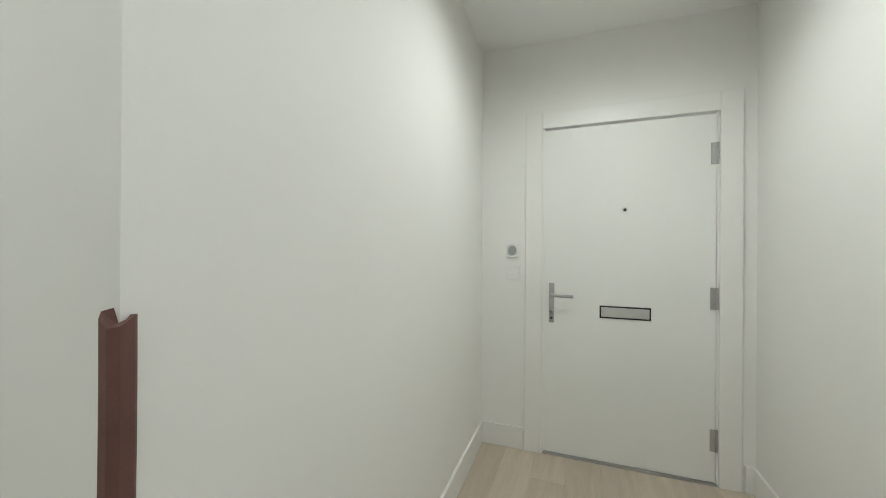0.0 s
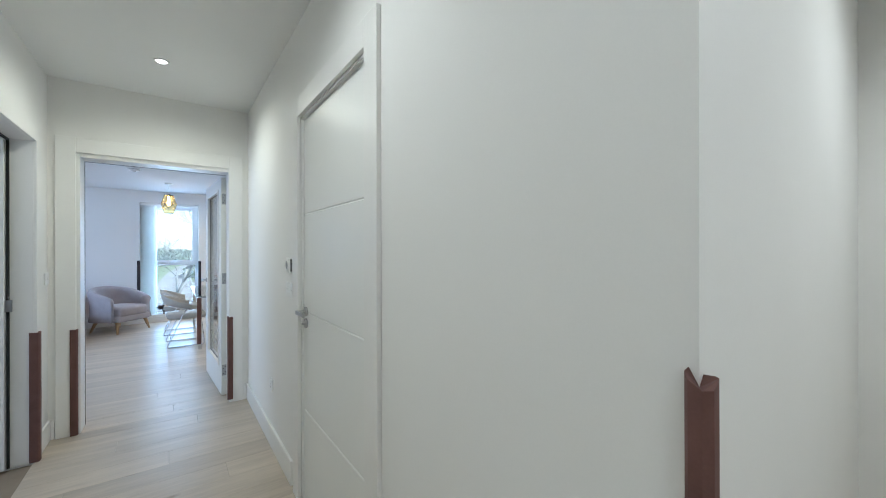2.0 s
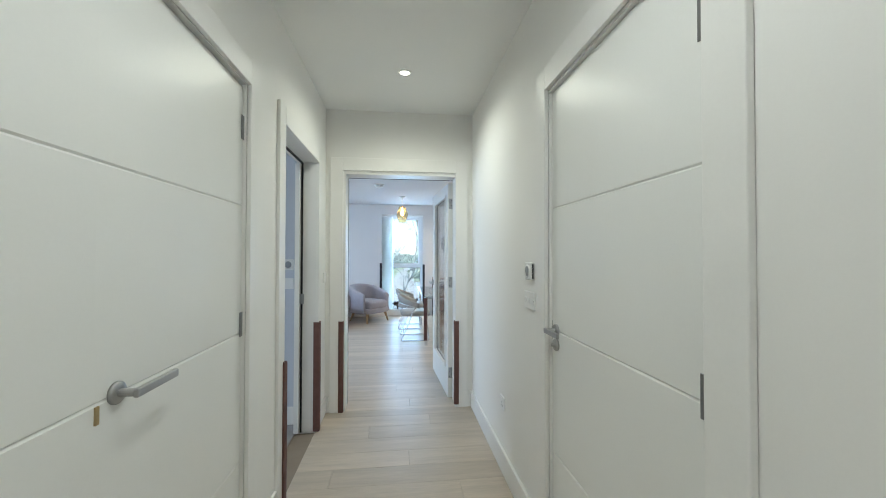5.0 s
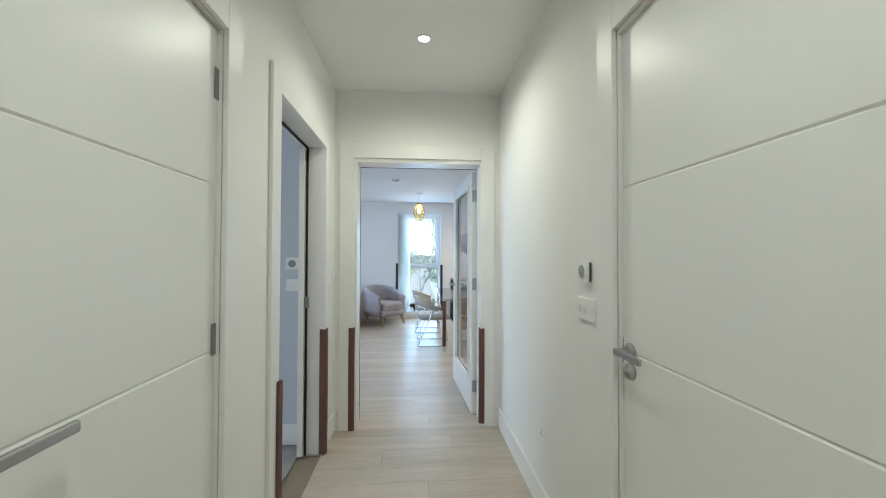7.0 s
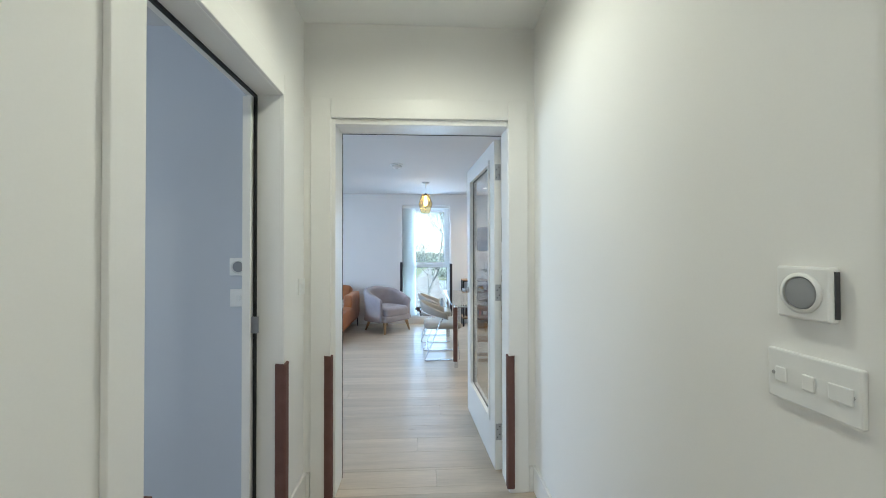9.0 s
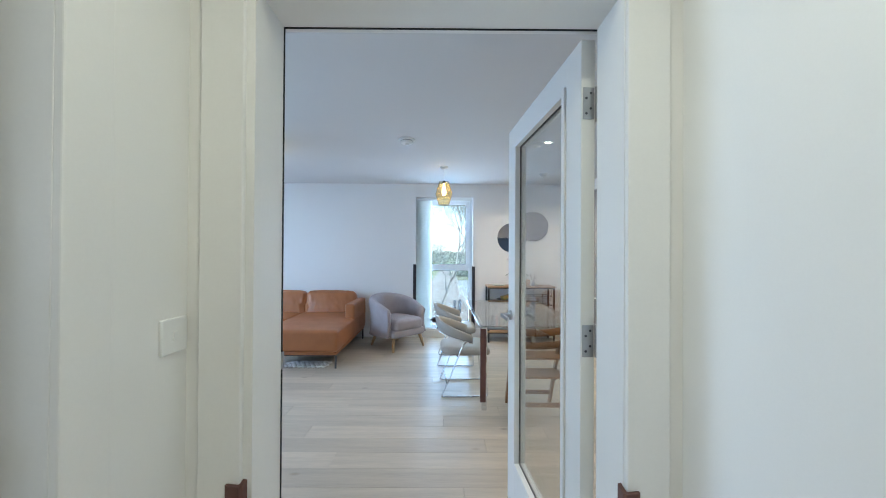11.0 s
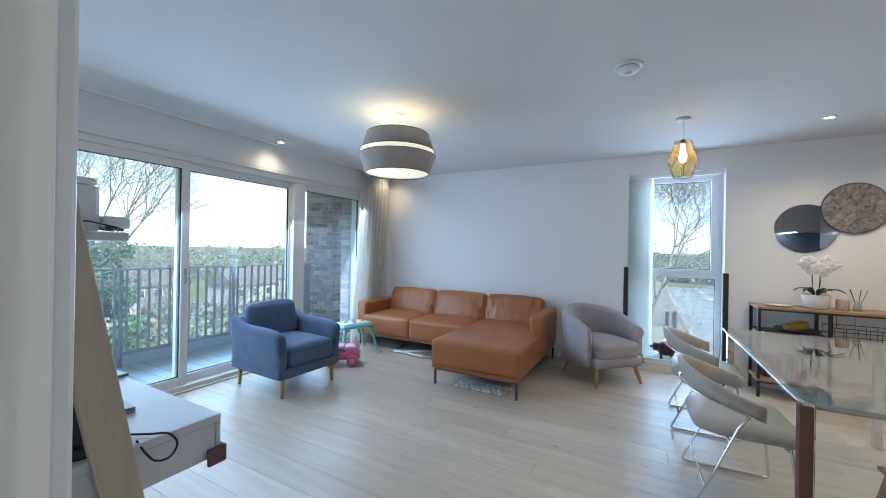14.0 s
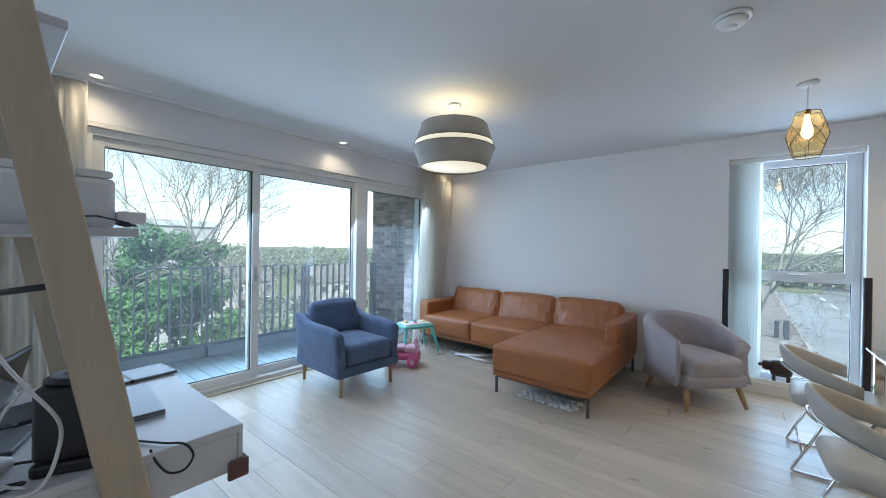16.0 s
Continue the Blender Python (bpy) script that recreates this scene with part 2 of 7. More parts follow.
M_KITCHEN = mat("taupe_gloss_lacquer", (0.29, 0.28, 0.285), 0.14, vary=0.02, scale=2, fine=60, bump=0.0, coat=0.4)
M_PLINTH = mat("grey_plinth", (0.16, 0.16, 0.17), 0.4, vary=0.04)
M_WORKTOP = mat("pale_quartz", (0.62, 0.61, 0.59), 0.25, vary=0.05, scale=30, fine=220, bump=0.02)
M_SPLASH = mat("slate_blue_splashback", (0.07, 0.09, 0.12), 0.15, vary=0.05)
M_OVENGLASS = mat("oven_black_glass", (0.02, 0.02, 0.022), 0.06, vary=0.05, bump=0.0, coat=0.5)
M_SHADE = mat("grey_shade_fabric", (0.47, 0.43, 0.375), 0.9, vary=0.06, scale=8, fine=500, bump=0.3, dist=0.0008)
M_SHADEIN = cloth_mat("shade_white_lining", (0.86, 0.82, 0.72), 0.5)
M_SHADEGLOW = glow("lit_shade_lining", (1.0, 0.92, 0.72), 0.32)
M_AMBER = glass_mat("amber_glass", (1.0, 0.90, 0.66), 0.10)
an, al = M_AMBER.node_tree.nodes, M_AMBER.node_tree.links
hammered = an.new("ShaderNodeBsdfTranslucent")
hammered.inputs[0].default_value = (1.0, 0.66, 0.24, 1)
amber_mix = an.new("ShaderNodeMixShader")
amber_mix.inputs[0].default_value = 0.13
al.new(an["Material Output"].inputs[0].links[0].from_socket, amber_mix.inputs[1])
al.new(hammered.outputs[0], amber_mix.inputs[2])
al.new(amber_mix.outputs[0], an["Material Output"].inputs[0])
M_GLASS = glass_mat("clear_glass", (0.97, 0.985, 0.98))
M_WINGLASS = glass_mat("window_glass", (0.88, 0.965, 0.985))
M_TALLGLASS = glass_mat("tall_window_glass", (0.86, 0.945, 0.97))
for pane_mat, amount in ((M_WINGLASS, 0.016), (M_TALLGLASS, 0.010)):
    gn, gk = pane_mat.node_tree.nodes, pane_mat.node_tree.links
    haze_veil = gn.new("ShaderNodeBsdfTranslucent")     # milky veil that puts the outdoor haze into the panes
    haze_veil.inputs[0].default_value = (0.85, 0.93, 1.0, 1)
    haze_mix = gn.new("ShaderNodeMixShader")
    haze_mix.inputs[0].default_value = amount
    gk.new(gn["Material Output"].inputs[0].links[0].from_socket, haze_mix.inputs[1])
    gk.new(haze_veil.outputs[0], haze_mix.inputs[2])
    gk.new(haze_mix.outputs[0], gn["Material Output"].inputs[0])
M_TABLEGLASS = glass_mat("table_glass", (0.90, 0.95, 0.935), 0.0, 0.16)
M_MIRROR = mat("mirror_silver", (0.86, 0.87, 0.88), 0.01, 1.0, vary=0.0, bump=0.0)
M_UPVC = mat("white_upvc", (0.80, 0.82, 0.83), 0.3, vary=0.01, bump=0.0)
M_SLIDER = mat("cream_window_paint", (0.78, 0.76, 0.71), 0.4, vary=0.015, bump=0.02)
M_VOILE = cloth_mat("cream_voile", (0.92, 0.90, 0.85), 0.55)
M_BLIND = cloth_mat("white_blind_fabric", (0.86, 0.86, 0.83), 0.4)
M_BRICK = mat("brown_multi_brick", (0.50, 0.37, 0.345), 0.9, vary=0.25, scale=14, fine=120, bump=0.6, dist=0.004, random_tint=0.45, color2=(0.31, 0.25, 0.24))
M_MORTAR = mat("mortar", (0.50, 0.47, 0.44), 0.95, vary=0.08, scale=10, fine=200, bump=0.4)
M_DECK = mat("grey_blue_decking", (0.42, 0.48, 0.51), 0.6, vary=0.10, scale=4, fine=40, stretch=(8, 1, 8), bump=0.2, random_tint=0.06)
M_RENDER = mat("soffit_board", (0.42, 0.43, 0.44), 0.7, vary=0.04)
M_PINK = mat("pink_plastic", (0.75, 0.15, 0.32), 0.35, vary=0.04)
M_PALEPINK = mat("pale_pink_plastic", (0.80, 0.45, 0.58), 0.35, vary=0.04)
M_TEAL = mat("teal_plastic", (0.16, 0.55, 0.52), 0.35, vary=0.04)
M_YELLOW = mat("yellow_plastic", (0.75, 0.62, 0.10), 0.35, vary=0.04)
M_RUG = mat("knotted_cream_rope", (0.80, 0.78, 0.74), 0.95, vary=0.08, scale=20, fine=200, bump=0.5, dist=0.002)
M_LEAFGREEN = mat("orchid_leaf", (0.05, 0.12, 0.04), 0.4, vary=0.2, scale=10)
M_PETAL = mat("orchid_petal", (0.84, 0.78, 0.76), 0.6, vary=0.08, scale=40)
M_STEM = mat("orchid_stem", (0.12, 0.18, 0.06), 0.5, vary=0.1)
M_CERAMIC = mat("white_ceramic", (0.76, 0.75, 0.72), 0.25, vary=0.03, bump=0.0)
M_BARK = mat("bark", (0.25, 0.235, 0.21), 0.95, vary=0.2, scale=5, fine=40, bump=0.7, dist=0.01)
M_IVY = leaf_mat("ivy_leaf", (0.130, 0.270, 0.105), 1.5, 9)
# leaf colour paled and greyed to hold the haze of distance
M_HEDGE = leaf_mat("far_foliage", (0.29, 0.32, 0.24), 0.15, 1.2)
M_HOUSEBRICK = mat("weathered_house_brick", (0.30, 0.27, 0.25), 0.9, vary=0.12, scale=0.7, fine=14, bump=0.4)
M_GRASS = mat("grass_ground", (0.12, 0.155, 0.055), 0.95, vary=0.25, scale=0.1, fine=2.0, bump=0.3, color2=(0.10, 0.10, 0.055))
M_ROAD = mat("wet_asphalt", (0.21, 0.22, 0.225), 0.30, vary=0.12, scale=0.6, fine=60, bump=0.3)
M_PAVE = mat("leafy_pavement", (0.23, 0.215, 0.205), 0.9, vary=0.16, scale=1.2, fine=18, bump=0.4)
M_KERB = mat("kerb_concrete", (0.34, 0.33, 0.31), 0.85, vary=0.08)
M_LINE = mat("road_paint", (0.72, 0.72, 0.70), 0.7, vary=0.06)
M_HOUSE = mat("pale_render_facade", (0.42, 0.40, 0.38), 0.85, vary=0.06, scale=0.8)
M_CLAD = mat("grey_timber_cladding", (0.36, 0.36, 0.36), 0.8, vary=0.12, scale=1.0, fine=12, stretch=(1, 1, 8))
M_ROOF = mat("brown_roof_tiles", (0.165, 0.148, 0.138), 0.85, vary=0.15, scale=2, fine=12, bump=0.4)
M_PANEDARK = mat("far_window_glass", (0.06, 0.07, 0.08), 0.08, vary=0.1, bump=0.0)
M_DARKBROWN = mat("dark_brown_wood", (0.055, 0.030, 0.024), 0.45, vary=0.15, scale=5, fine=40)
M_TILE = mat("grey_carpet", (0.33, 0.32, 0.31), 0.95, vary=0.06, scale=8, fine=300, bump=0.4)
M_LED = glow("downlight_led", (1.0, 0.93, 0.82), 5.0)
M_BULB = glow("warm_filament_bulb", (1.0, 0.74, 0.40), 7.0)
M_PLATEART = mat("silver_mosaic", (0.46, 0.41, 0.39), 0.35, 0.35, vary=0.5, scale=26, fine=55, bump=0.6, dist=0.004, color2=(0.06, 0.05, 0.05))
M_SILVER = mat("silver_laptop", (0.30, 0.32, 0.34), 0.5, 0.6, vary=0.02)
M_CABLE = mat("white_cable", (0.70, 0.70, 0.70), 0.5, vary=0.02)
M_RED = mat("red_carton", (0.55, 0.06, 0.05), 0.5)
M_ORANGE = mat("printed_card", (0.60, 0.30, 0.08), 0.5, vary=0.4, scale=30, color2=(0.12, 0.20, 0.05))


# ---- mesh helpers ----
def part(name, bm, material, parent=None, label="", smooth=False, m=None):
    """Links a bmesh as one mesh object under a thing or a part."""
    me = bpy.data.meshes.new(name)
    if smooth:
        for f in bm.faces:
            f.smooth = True
    bm.normal_update()
    bm.to_mesh(me)
    bm.free()
    me.materials.append(material)
    ob = new(name, me)
    if parent:
        ob.parent = parent
    if m:
        ob.matrix_basis = m
    if label:
        ob["label"] = label
    return ob


def share(ob, m, parent=None):
    """Another object on the same mesh."""
    c = new(ob.name.split(".")[0], ob.data)
    c.parent = parent or ob.parent
    c.matrix_basis = m
    return c


def thing(name, label, category, m=None, group=""):
    ob = new(name)
    ob.empty_display_size = 0.1
    if m:
        ob.matrix_basis = m
    return tagged(ob, label, category, group)


def setting(name, bm, material, label, smooth=False):
    return tagged(part(name, bm, material, None, "", smooth), label, name.split("_")[0], "", "structure")


def box(x0, x1, y0, y1, z0, z1, bevel=0.0, bm=None, seg=2):
    bm = bm or bmesh.new()
    x0, x1, y0, y1, z0, z1 = min(x0, x1), max(x0, x1), min(y0, y1), max(y0, y1), min(z0, z1), max(z0, z1)
    v = [bm.verts.new(p) for p in ((x0, y0, z0), (x1, y0, z0), (x1, y1, z0), (x0, y1, z0), (x0, y0, z1), (x1, y0, z1), (x1, y1, z1), (x0, y1, z1))]
    fs = [bm.faces.new([v[i] for i in q]) for q in ((3, 2, 1, 0), (4, 5, 6, 7), (0, 1, 5, 4), (1, 2, 6, 5), (2, 3, 7, 6), (3, 0, 4, 7))]
    if bevel:
        es = list({e for f in fs for e in f.edges})
        bmesh.ops.bevel(bm, geom=es, offset=bevel, segments=seg, affect='EDGES', profile=0.5)
    return bm


def tube(pts, r, seg=10, closed=False, bm=None, r_end=None, cap=True):
    """A round bar along points."""
    bm = bm or bmesh.new()
    pts = [Vector(p) for p in pts]
    n = len(pts)
    rings = []
    side = None
    for i, p in enumerate(pts):
        a = pts[i - 1] if (i > 0 or closed) else p
        b = pts[(i + 1) % n] if (i < n - 1 or closed) else p
        d = (b - a).normalized()
        if side is None:
            side = d.orthogonal().normalized()
        side = (side - d * side.dot(d)).normalized()
        up = d.cross(side)
        rad = r if r_end is None else r + (r_end - r) * i / (n - 1)
        rings.append([bm.verts.new(p + rad * (math.cos(2 * math.pi * k / seg) * side + math.sin(2 * math.pi * k / seg) * up)) for k in range(seg)])
    for i in range(n if closed else n - 1):
        a, b = rings[i], rings[(i + 1) % n]
        for k in range(seg):
            bm.faces.new((a[k], a[(k + 1) % seg], b[(k + 1) % seg], b[k]))
    if cap and not closed:
        bm.faces.new(rings[0][::-1])
        bm.faces.new(rings[-1])
    return bm


def lathe(profile, seg=32, bm=None, center=(0, 0, 0)):
    """Turns (radius, height) pairs round the vertical."""
    bm = bm or bmesh.new()
    c = Vector(center)
    rings = []
    for r, z in profile:
        if r < 1e-5:
            rings.append([bm.verts.new(c + Vector((0, 0, z)))])
        else:
            rings.append([bm.verts.new(c + Vector((r * math.cos(2 * math.pi * k / seg), r * math.sin(2 * math.pi * k / seg), z))) for k in range(seg)])
    for a, b in zip(rings, rings[1:]):
        for k in range(seg):
            j = (k + 1) % seg
            if len(a) == 1 and len(b) > 1:
                bm.faces.new((a[0], b[j], b[k]))
            elif len(b) == 1 and len(a) > 1:
                bm.faces.new((a[k], a[j], b[0]))
            elif len(a) > 1:
                bm.faces.new((a[k], a[j], b[j], b[k]))
    return bm


def cushion(sx, sy, sz, r=0.05, cuts=10, puff=0.0, wrinkle=0.0, freq=6.0, seed=0.0, pinch=0.0):
    """An upholstered block: rounded edges, swollen faces, soft creases. Its base lies at z = 0, its middle over the origin."""
    bm = bmesh.new()
    bmesh.ops.create_cube(bm, size=2.0)
    bmesh.ops.subdivide_edges(bm, edges=bm.edges[:], cuts=cuts, use_grid_fill=True)
    h = Vector((sx / 2, sy / 2, sz / 2))
    rr = min(r, 0.98 * min(h))
    for v in bm.verts:
        c = v.co.copy()
        # crowd the grid towards the edges
        u = Vector([math.copysign(1 - (1 - abs(q)) ** 1.5, q) for q in c])
        p = Vector((u.x * h.x, u.y * h.y, u.z * h.z))
        inner = Vector([max(-(h[i] - rr), min(h[i] - rr, p[i])) for i in range(3)])
        d = p - inner
        if d.length > 1e-6:
            p = inner + d.normalized() * rr
        if puff:
            f = [(1 - u[i] * u[i]) for i in range(3)]
            p.z += math.copysign(1, u.z) * puff * f[0] * f[1] * min(1, abs(u.z) * 2)
            p.x += u.x * puff * 0.5 * f[1] * f[2]
            p.y += u.y * puff * 0.5 * f[0] * f[2]
        if pinch:
            p.z -= pinch * (u.x * u.x * u.y * u.y) * u.z
        if wrinkle:
            q = p * freq + Vector((seed, seed * 1.7, seed * 0.6))
            p += p.normalized() * wrinkle * (noise.noise(q) + 0.6 * noise.noise(Vector((q.x * 3.1, q.y * 1.2, q.z * 1.1))))
        v.co = p + Vector((0, 0, h.z))
    return bm


def moved(bm, m):
    bmesh.ops.transform(bm, matrix=m, verts=bm.verts[:])
    return bm


def merged(*bms):
    """One mesh out of several shapes that belong to one part."""
    out = bmesh.new()
    for b in bms:
        me = bpy.data.meshes.new("tmp")
        b.to_mesh(me)
        b.free()
        out.from_mesh(me)
        bpy.data.meshes.remove(me)
    return out


def wall(name, along, a, b, u0, u1, z0, z1, material, label, holes=()):
    """A wall whose faces lie at a and b across, reaching u0 to u1 along 'x' or 'y'; holes are (u0, u1, z0, z1)."""
    us = sorted({u0, u1, *[q for h in holes for q in h[:2]]})
    zs = sorted({z0, z1, *[q for h in holes for q in h[2:]]})
    bm = bmesh.new()
    solid = {}
    for i in range(len(us) - 1):
        for j in range(len(zs) - 1):
            um, zm = (us[i] + us[i + 1]) / 2, (zs[j] + zs[j + 1]) / 2
            solid[i, j] = not any(h[0] < um < h[1] and h[2] < zm < h[3] for h in holes)
    lo, hi = min(a, b), max(a, b)
    verts = {}

    def vert(c, u, z):
        k = (c, u, z)
        if k not in verts:
            verts[k] = bm.verts.new((u, c, z) if along == "x" else (c, u, z))
        return verts[k]

    for (i, j), s in solid.items():
        if not s:
            continue
        ua, ub, za, zb = us[i], us[i + 1], zs[j], zs[j + 1]
        for c in (lo, hi):
            bm.faces.new((vert(c, ua, za), vert(c, ub, za), vert(c, ub, zb), vert(c, ua, zb)))
        for di, dj, q in ((-1, 0, ((ua, za), (ua, zb))), (1, 0, ((ub, za), (ub, zb))), (0, -1, ((ua, za), (ub, za))), (0, 1, ((ua, zb), (ub, zb)))):
            if not solid.get((i + di, j + dj), False):
                (p0, q0), (p1, q1) = q
                bm.faces.new((vert(lo, p0, q0), vert(hi, p0, q0), vert(hi, p1, q1), vert(lo, p1, q1)))
    bmesh.ops.recalc_face_normals(bm, faces=bm.faces[:])
    return setting(name, bm, material, label)


# ---- the flat: measures ----
XE, XL, XW = -4.215, -4.445, -9.25          # hall end wall, its living side, window wall
YR, YL, YD = 0.405, -0.885, 2.55          # hall sides, front door wall
YS, YK = -4.12, 2.60                      # slider wall, kitchen wall
XA, XB = -0.580, 0.85                      # recess sides
HC, LC = 2.62, 2.46                       # ceilings

# floor slab and ceilings
setting("floor", box(-9.62, 1.2, -4.40, 2.95, -0.30, -0.021), M_SUBFLOOR, "limed oak plank floor over a dark screed")
floor = bpy.data.objects["floor"]
setting("ceiling_hall", box(XE, XB, YL, YD + 0.05, HC, HC + 0.15), M_HALLCEIL_LIT, "white painted hall ceiling")
setting("ceiling_living", box(XW, XL, YS, YK, LC, LC + 0.31), M_CEIL_DIMMED, "white painted living room ceiling")
setting("ceiling_bedroom", box(-4.02, -0.9, -4.12, -1.04, 2.46, 2.77), M_CEIL_DIMMED, "white painted bedroom ceiling")
setting("floor_bedroom", box(-4.02, -0.9, -4.12, -1.04, -0.021, -0.004), M_TILE, "grey carpeted bedroom floor")

# walls
wall("wall_hall_right", "x", YR, YR + 0.15, XE, XA - 0.15, 0, HC, M_WALL, "white painted hall wall", [(-2.49, -1.61, -1, 2.09)])
SKEW = 0.080                              # the recess wall leans out of square over its length


def skewed(ob):
    for v in ob.data.vertices:
        v.co.x -= SKEW * (v.co.y - YR) / (YD - YR)
    return ob


skewed(wall("wall_recess_left", "y", XA, XA - 0.15, YR, YD, 0, HC, M_WALL, "white painted wall beside the front door"))
wall("wall_front_door", "x", YD, YD + 0.2, XA - 0.25, XB + 0.15, 0, HC, M_WALL, "white painted wall round the front door", [(-0.27, 0.73, -1, 2.085)])
wall("wall_recess_right", "y", XB, XB + 0.15, YL - 0.155, YD, 0, HC, M_WALL, "white painted hall wall")
wall("wall_hall_left", "x", YL, YL - 0.155, XE, XB, 0, HC, M_WALL, "white painted hall wall", [(-2.555, -1.02, -1, 2.085), (-3.89, -3.012, -1, 2.085)])
wall("wall_hall_end", "y", XE, XL, YL - 0.155, YK, 0, 2.77, M_WALL, "white painted wall round the living room door", [(-0.746, 0.297, -1, 2.092)])
wall("wall_bedroom_living", "y", -4.02, XL, YS - 0.3, YL - 0.155, 0, 2.77, M_ROOMWALL, "white painted wall")
wall("wall_bedroom_east", "y", -0.9, -0.75, YS - 0.3, YL - 0.155, 0, 2.77, M_WALL, "white painted bedroom wall")
wall("wall_bedroom_window", "x", YS, YS - 0.3, -4.02, -0.9, 0, 2.77, M_ROOMWALL, "white painted bedroom wall", [(-3.3, -1.9, 0.9, 2.1)])
wall("wall_living_window", "y", XW, XW - 0.37, YS - 0.3, YK + 0.2, 0, 2.77, M_ROOMWALL, "white painted living room wall", [(-0.645, 0.277, 0.10, 2.245)])
wall("wall_living_slider", "x", YS, YS - 0.3, XW, XL, 0, 2.77, M_ROOMWALL, "white painted wall round the sliding doors", [(-8.72, -5.03, -1, 2.19)])
wall("wall_kitchen", "x", YK, YK + 0.2, XW, XL, 0, 2.77, M_ROOMWALL, "white painted kitchen wall")
# thin added sheet that carries the blue-tinted colour on this side only
setting("wall_bedroom_lining", box(-4.02, -4.012, -4.12, -1.042, 0, 2.459), M_BEDWALL, "darker painted bedroom wall with the daylight's blue in its colour")
setting("wall_cupboard_back", box(-2.7, -0.95, -1.60, -1.58, 0, 2.3), M_WALL, "back of the hall cupboard")
setting("wall_store_back", box(-2.6, -1.5, YR + 0.5, YR + 0.52, 0, 2.3), M_WALL, "back of the store behind the door")
setting("wall_landing", box(-0.8, 1.1, YD + 0.9, YD + 0.92, 0, 2.6), M_WALL, "landing wall beyond the front door")


def baseboard(x0, x1, y0, y1):
    bm = box(x0, x1, y0, y1, 0.0, 0.142, 0.004)
    return tagged(part("baseboard", bm, M_TRIM), "white painted skirting board along the wall", "baseboard", "", "structure")


T = 0.016
baseboard(-2.64 - 0.0, XE, YR - T, YR)
baseboard(XA, -1.47, YR - T, YR)
skewed(baseboard(XA, XA + T, YR + 0.002, YD))
baseboard(XA - SKEW + T, -0.37, YD - T, YD)
baseboard(0.80, XB, YD - T, YD)
baseboard(XB - T, XB, YL, YD - T)
baseboard(-0.93, XB - T, YL, YL + T)
baseboard(-2.92, -2.645, YL, YL + T)
baseboard(XE, -3.98, YL, YL + T)
baseboard(XE, XE + T, YL + T, -0.848)
baseboard(XE, XE + T, 0.362, YR - T)
baseboard(XW, XW + T, YS, -0.70)
baseboard(XW, XW + T, -0.70, 0.34)
baseboard(XW, XW + T, 0.34, 1.98)
baseboard(XL - T, XL, YS, -0.84)
baseboard(XL - T, XL, 0.34, 2.0)
baseboard(-5.03, XL - T, YS, YS + T)
baseboard(XW + T, -8.72, YS, YS + T)
baseboard(-4.02, -4.02 + T, YS, -1.04)


# ---- doors and openings ----
def casing(axis, at, out, u0, u1, z1, w=0.10, t=0.018, label="white painted flat architrave round the opening"):
    """Flat architrave round an opening, as one piece of trim; at: the wall face, out: the side it stands proud of."""
    bm = bmesh.new()
    a, b = at, at + out * t
    for p0, p1, q0, q1 in ((u0 - w, u0, 0, z1 + w), (u1, u1 + w, 0, z1 + w), (u0, u1, z1, z1 + w)):
        if axis == "x":
            box(p0, p1, a, b, q0, q1, 0.003, bm)
        else:
            box(a, b, p0, p1, q0, q1, 0.003, bm)
    return tagged(part("trim", bm, M_TRIM), label, "architrave", "", "structure")


def lever(parent, m, material=M_STEEL, length=0.125, turn=True):
    """Rose, neck and bar; local y points out of the door, x along the bar."""
    bm = moved(lathe([(0, 0), (0.026, 0), (0.026, 0.007), (0.023, 0.010), (0, 0.010)], 24), pose(0, 0, 0, -90, 0, 0))
    rose = part("rose", bm, material, parent, "", True, m)
    bm = tube([(0, 0.008, 0), (0, 0.050, 0)], 0.0095, 12)
    box(-0.010, length, 0.044, 0.056, -0.0105, 0.0105, 0.003, bm)
    h = part("handle", bm, material, parent, "satin steel flat bar lever", False, m)
    if turn:
        bm = moved(lathe([(0, 0), (0.026, 0), (0.026, 0.007), (0.023, 0.010), (0.008, 0.011), (0.006, 0.024), (0, 0.024)], 24), pose(0, 0, 0, -90, 0, 0))
        part("thumbturn", bm, material, parent, "", True, m @ pose(0, 0, -0.062))
    return h


def hinge(parent, m, material=M_STEEL):
    """Knuckle and leaf; local z up, y out."""
    bm = box(-0.002, 0.030, -0.002, 0.0015, -0.05, 0.05, 0.001)
    for k in range(5):
        z = -0.05 + 0.0205 * k
        tube([(0, 0.004, z), (0, 0.004, z + 0.0185)], 0.0065, 8, False, bm)
    return part("hinge", bm, material, parent, "satin steel hinge", False, m)


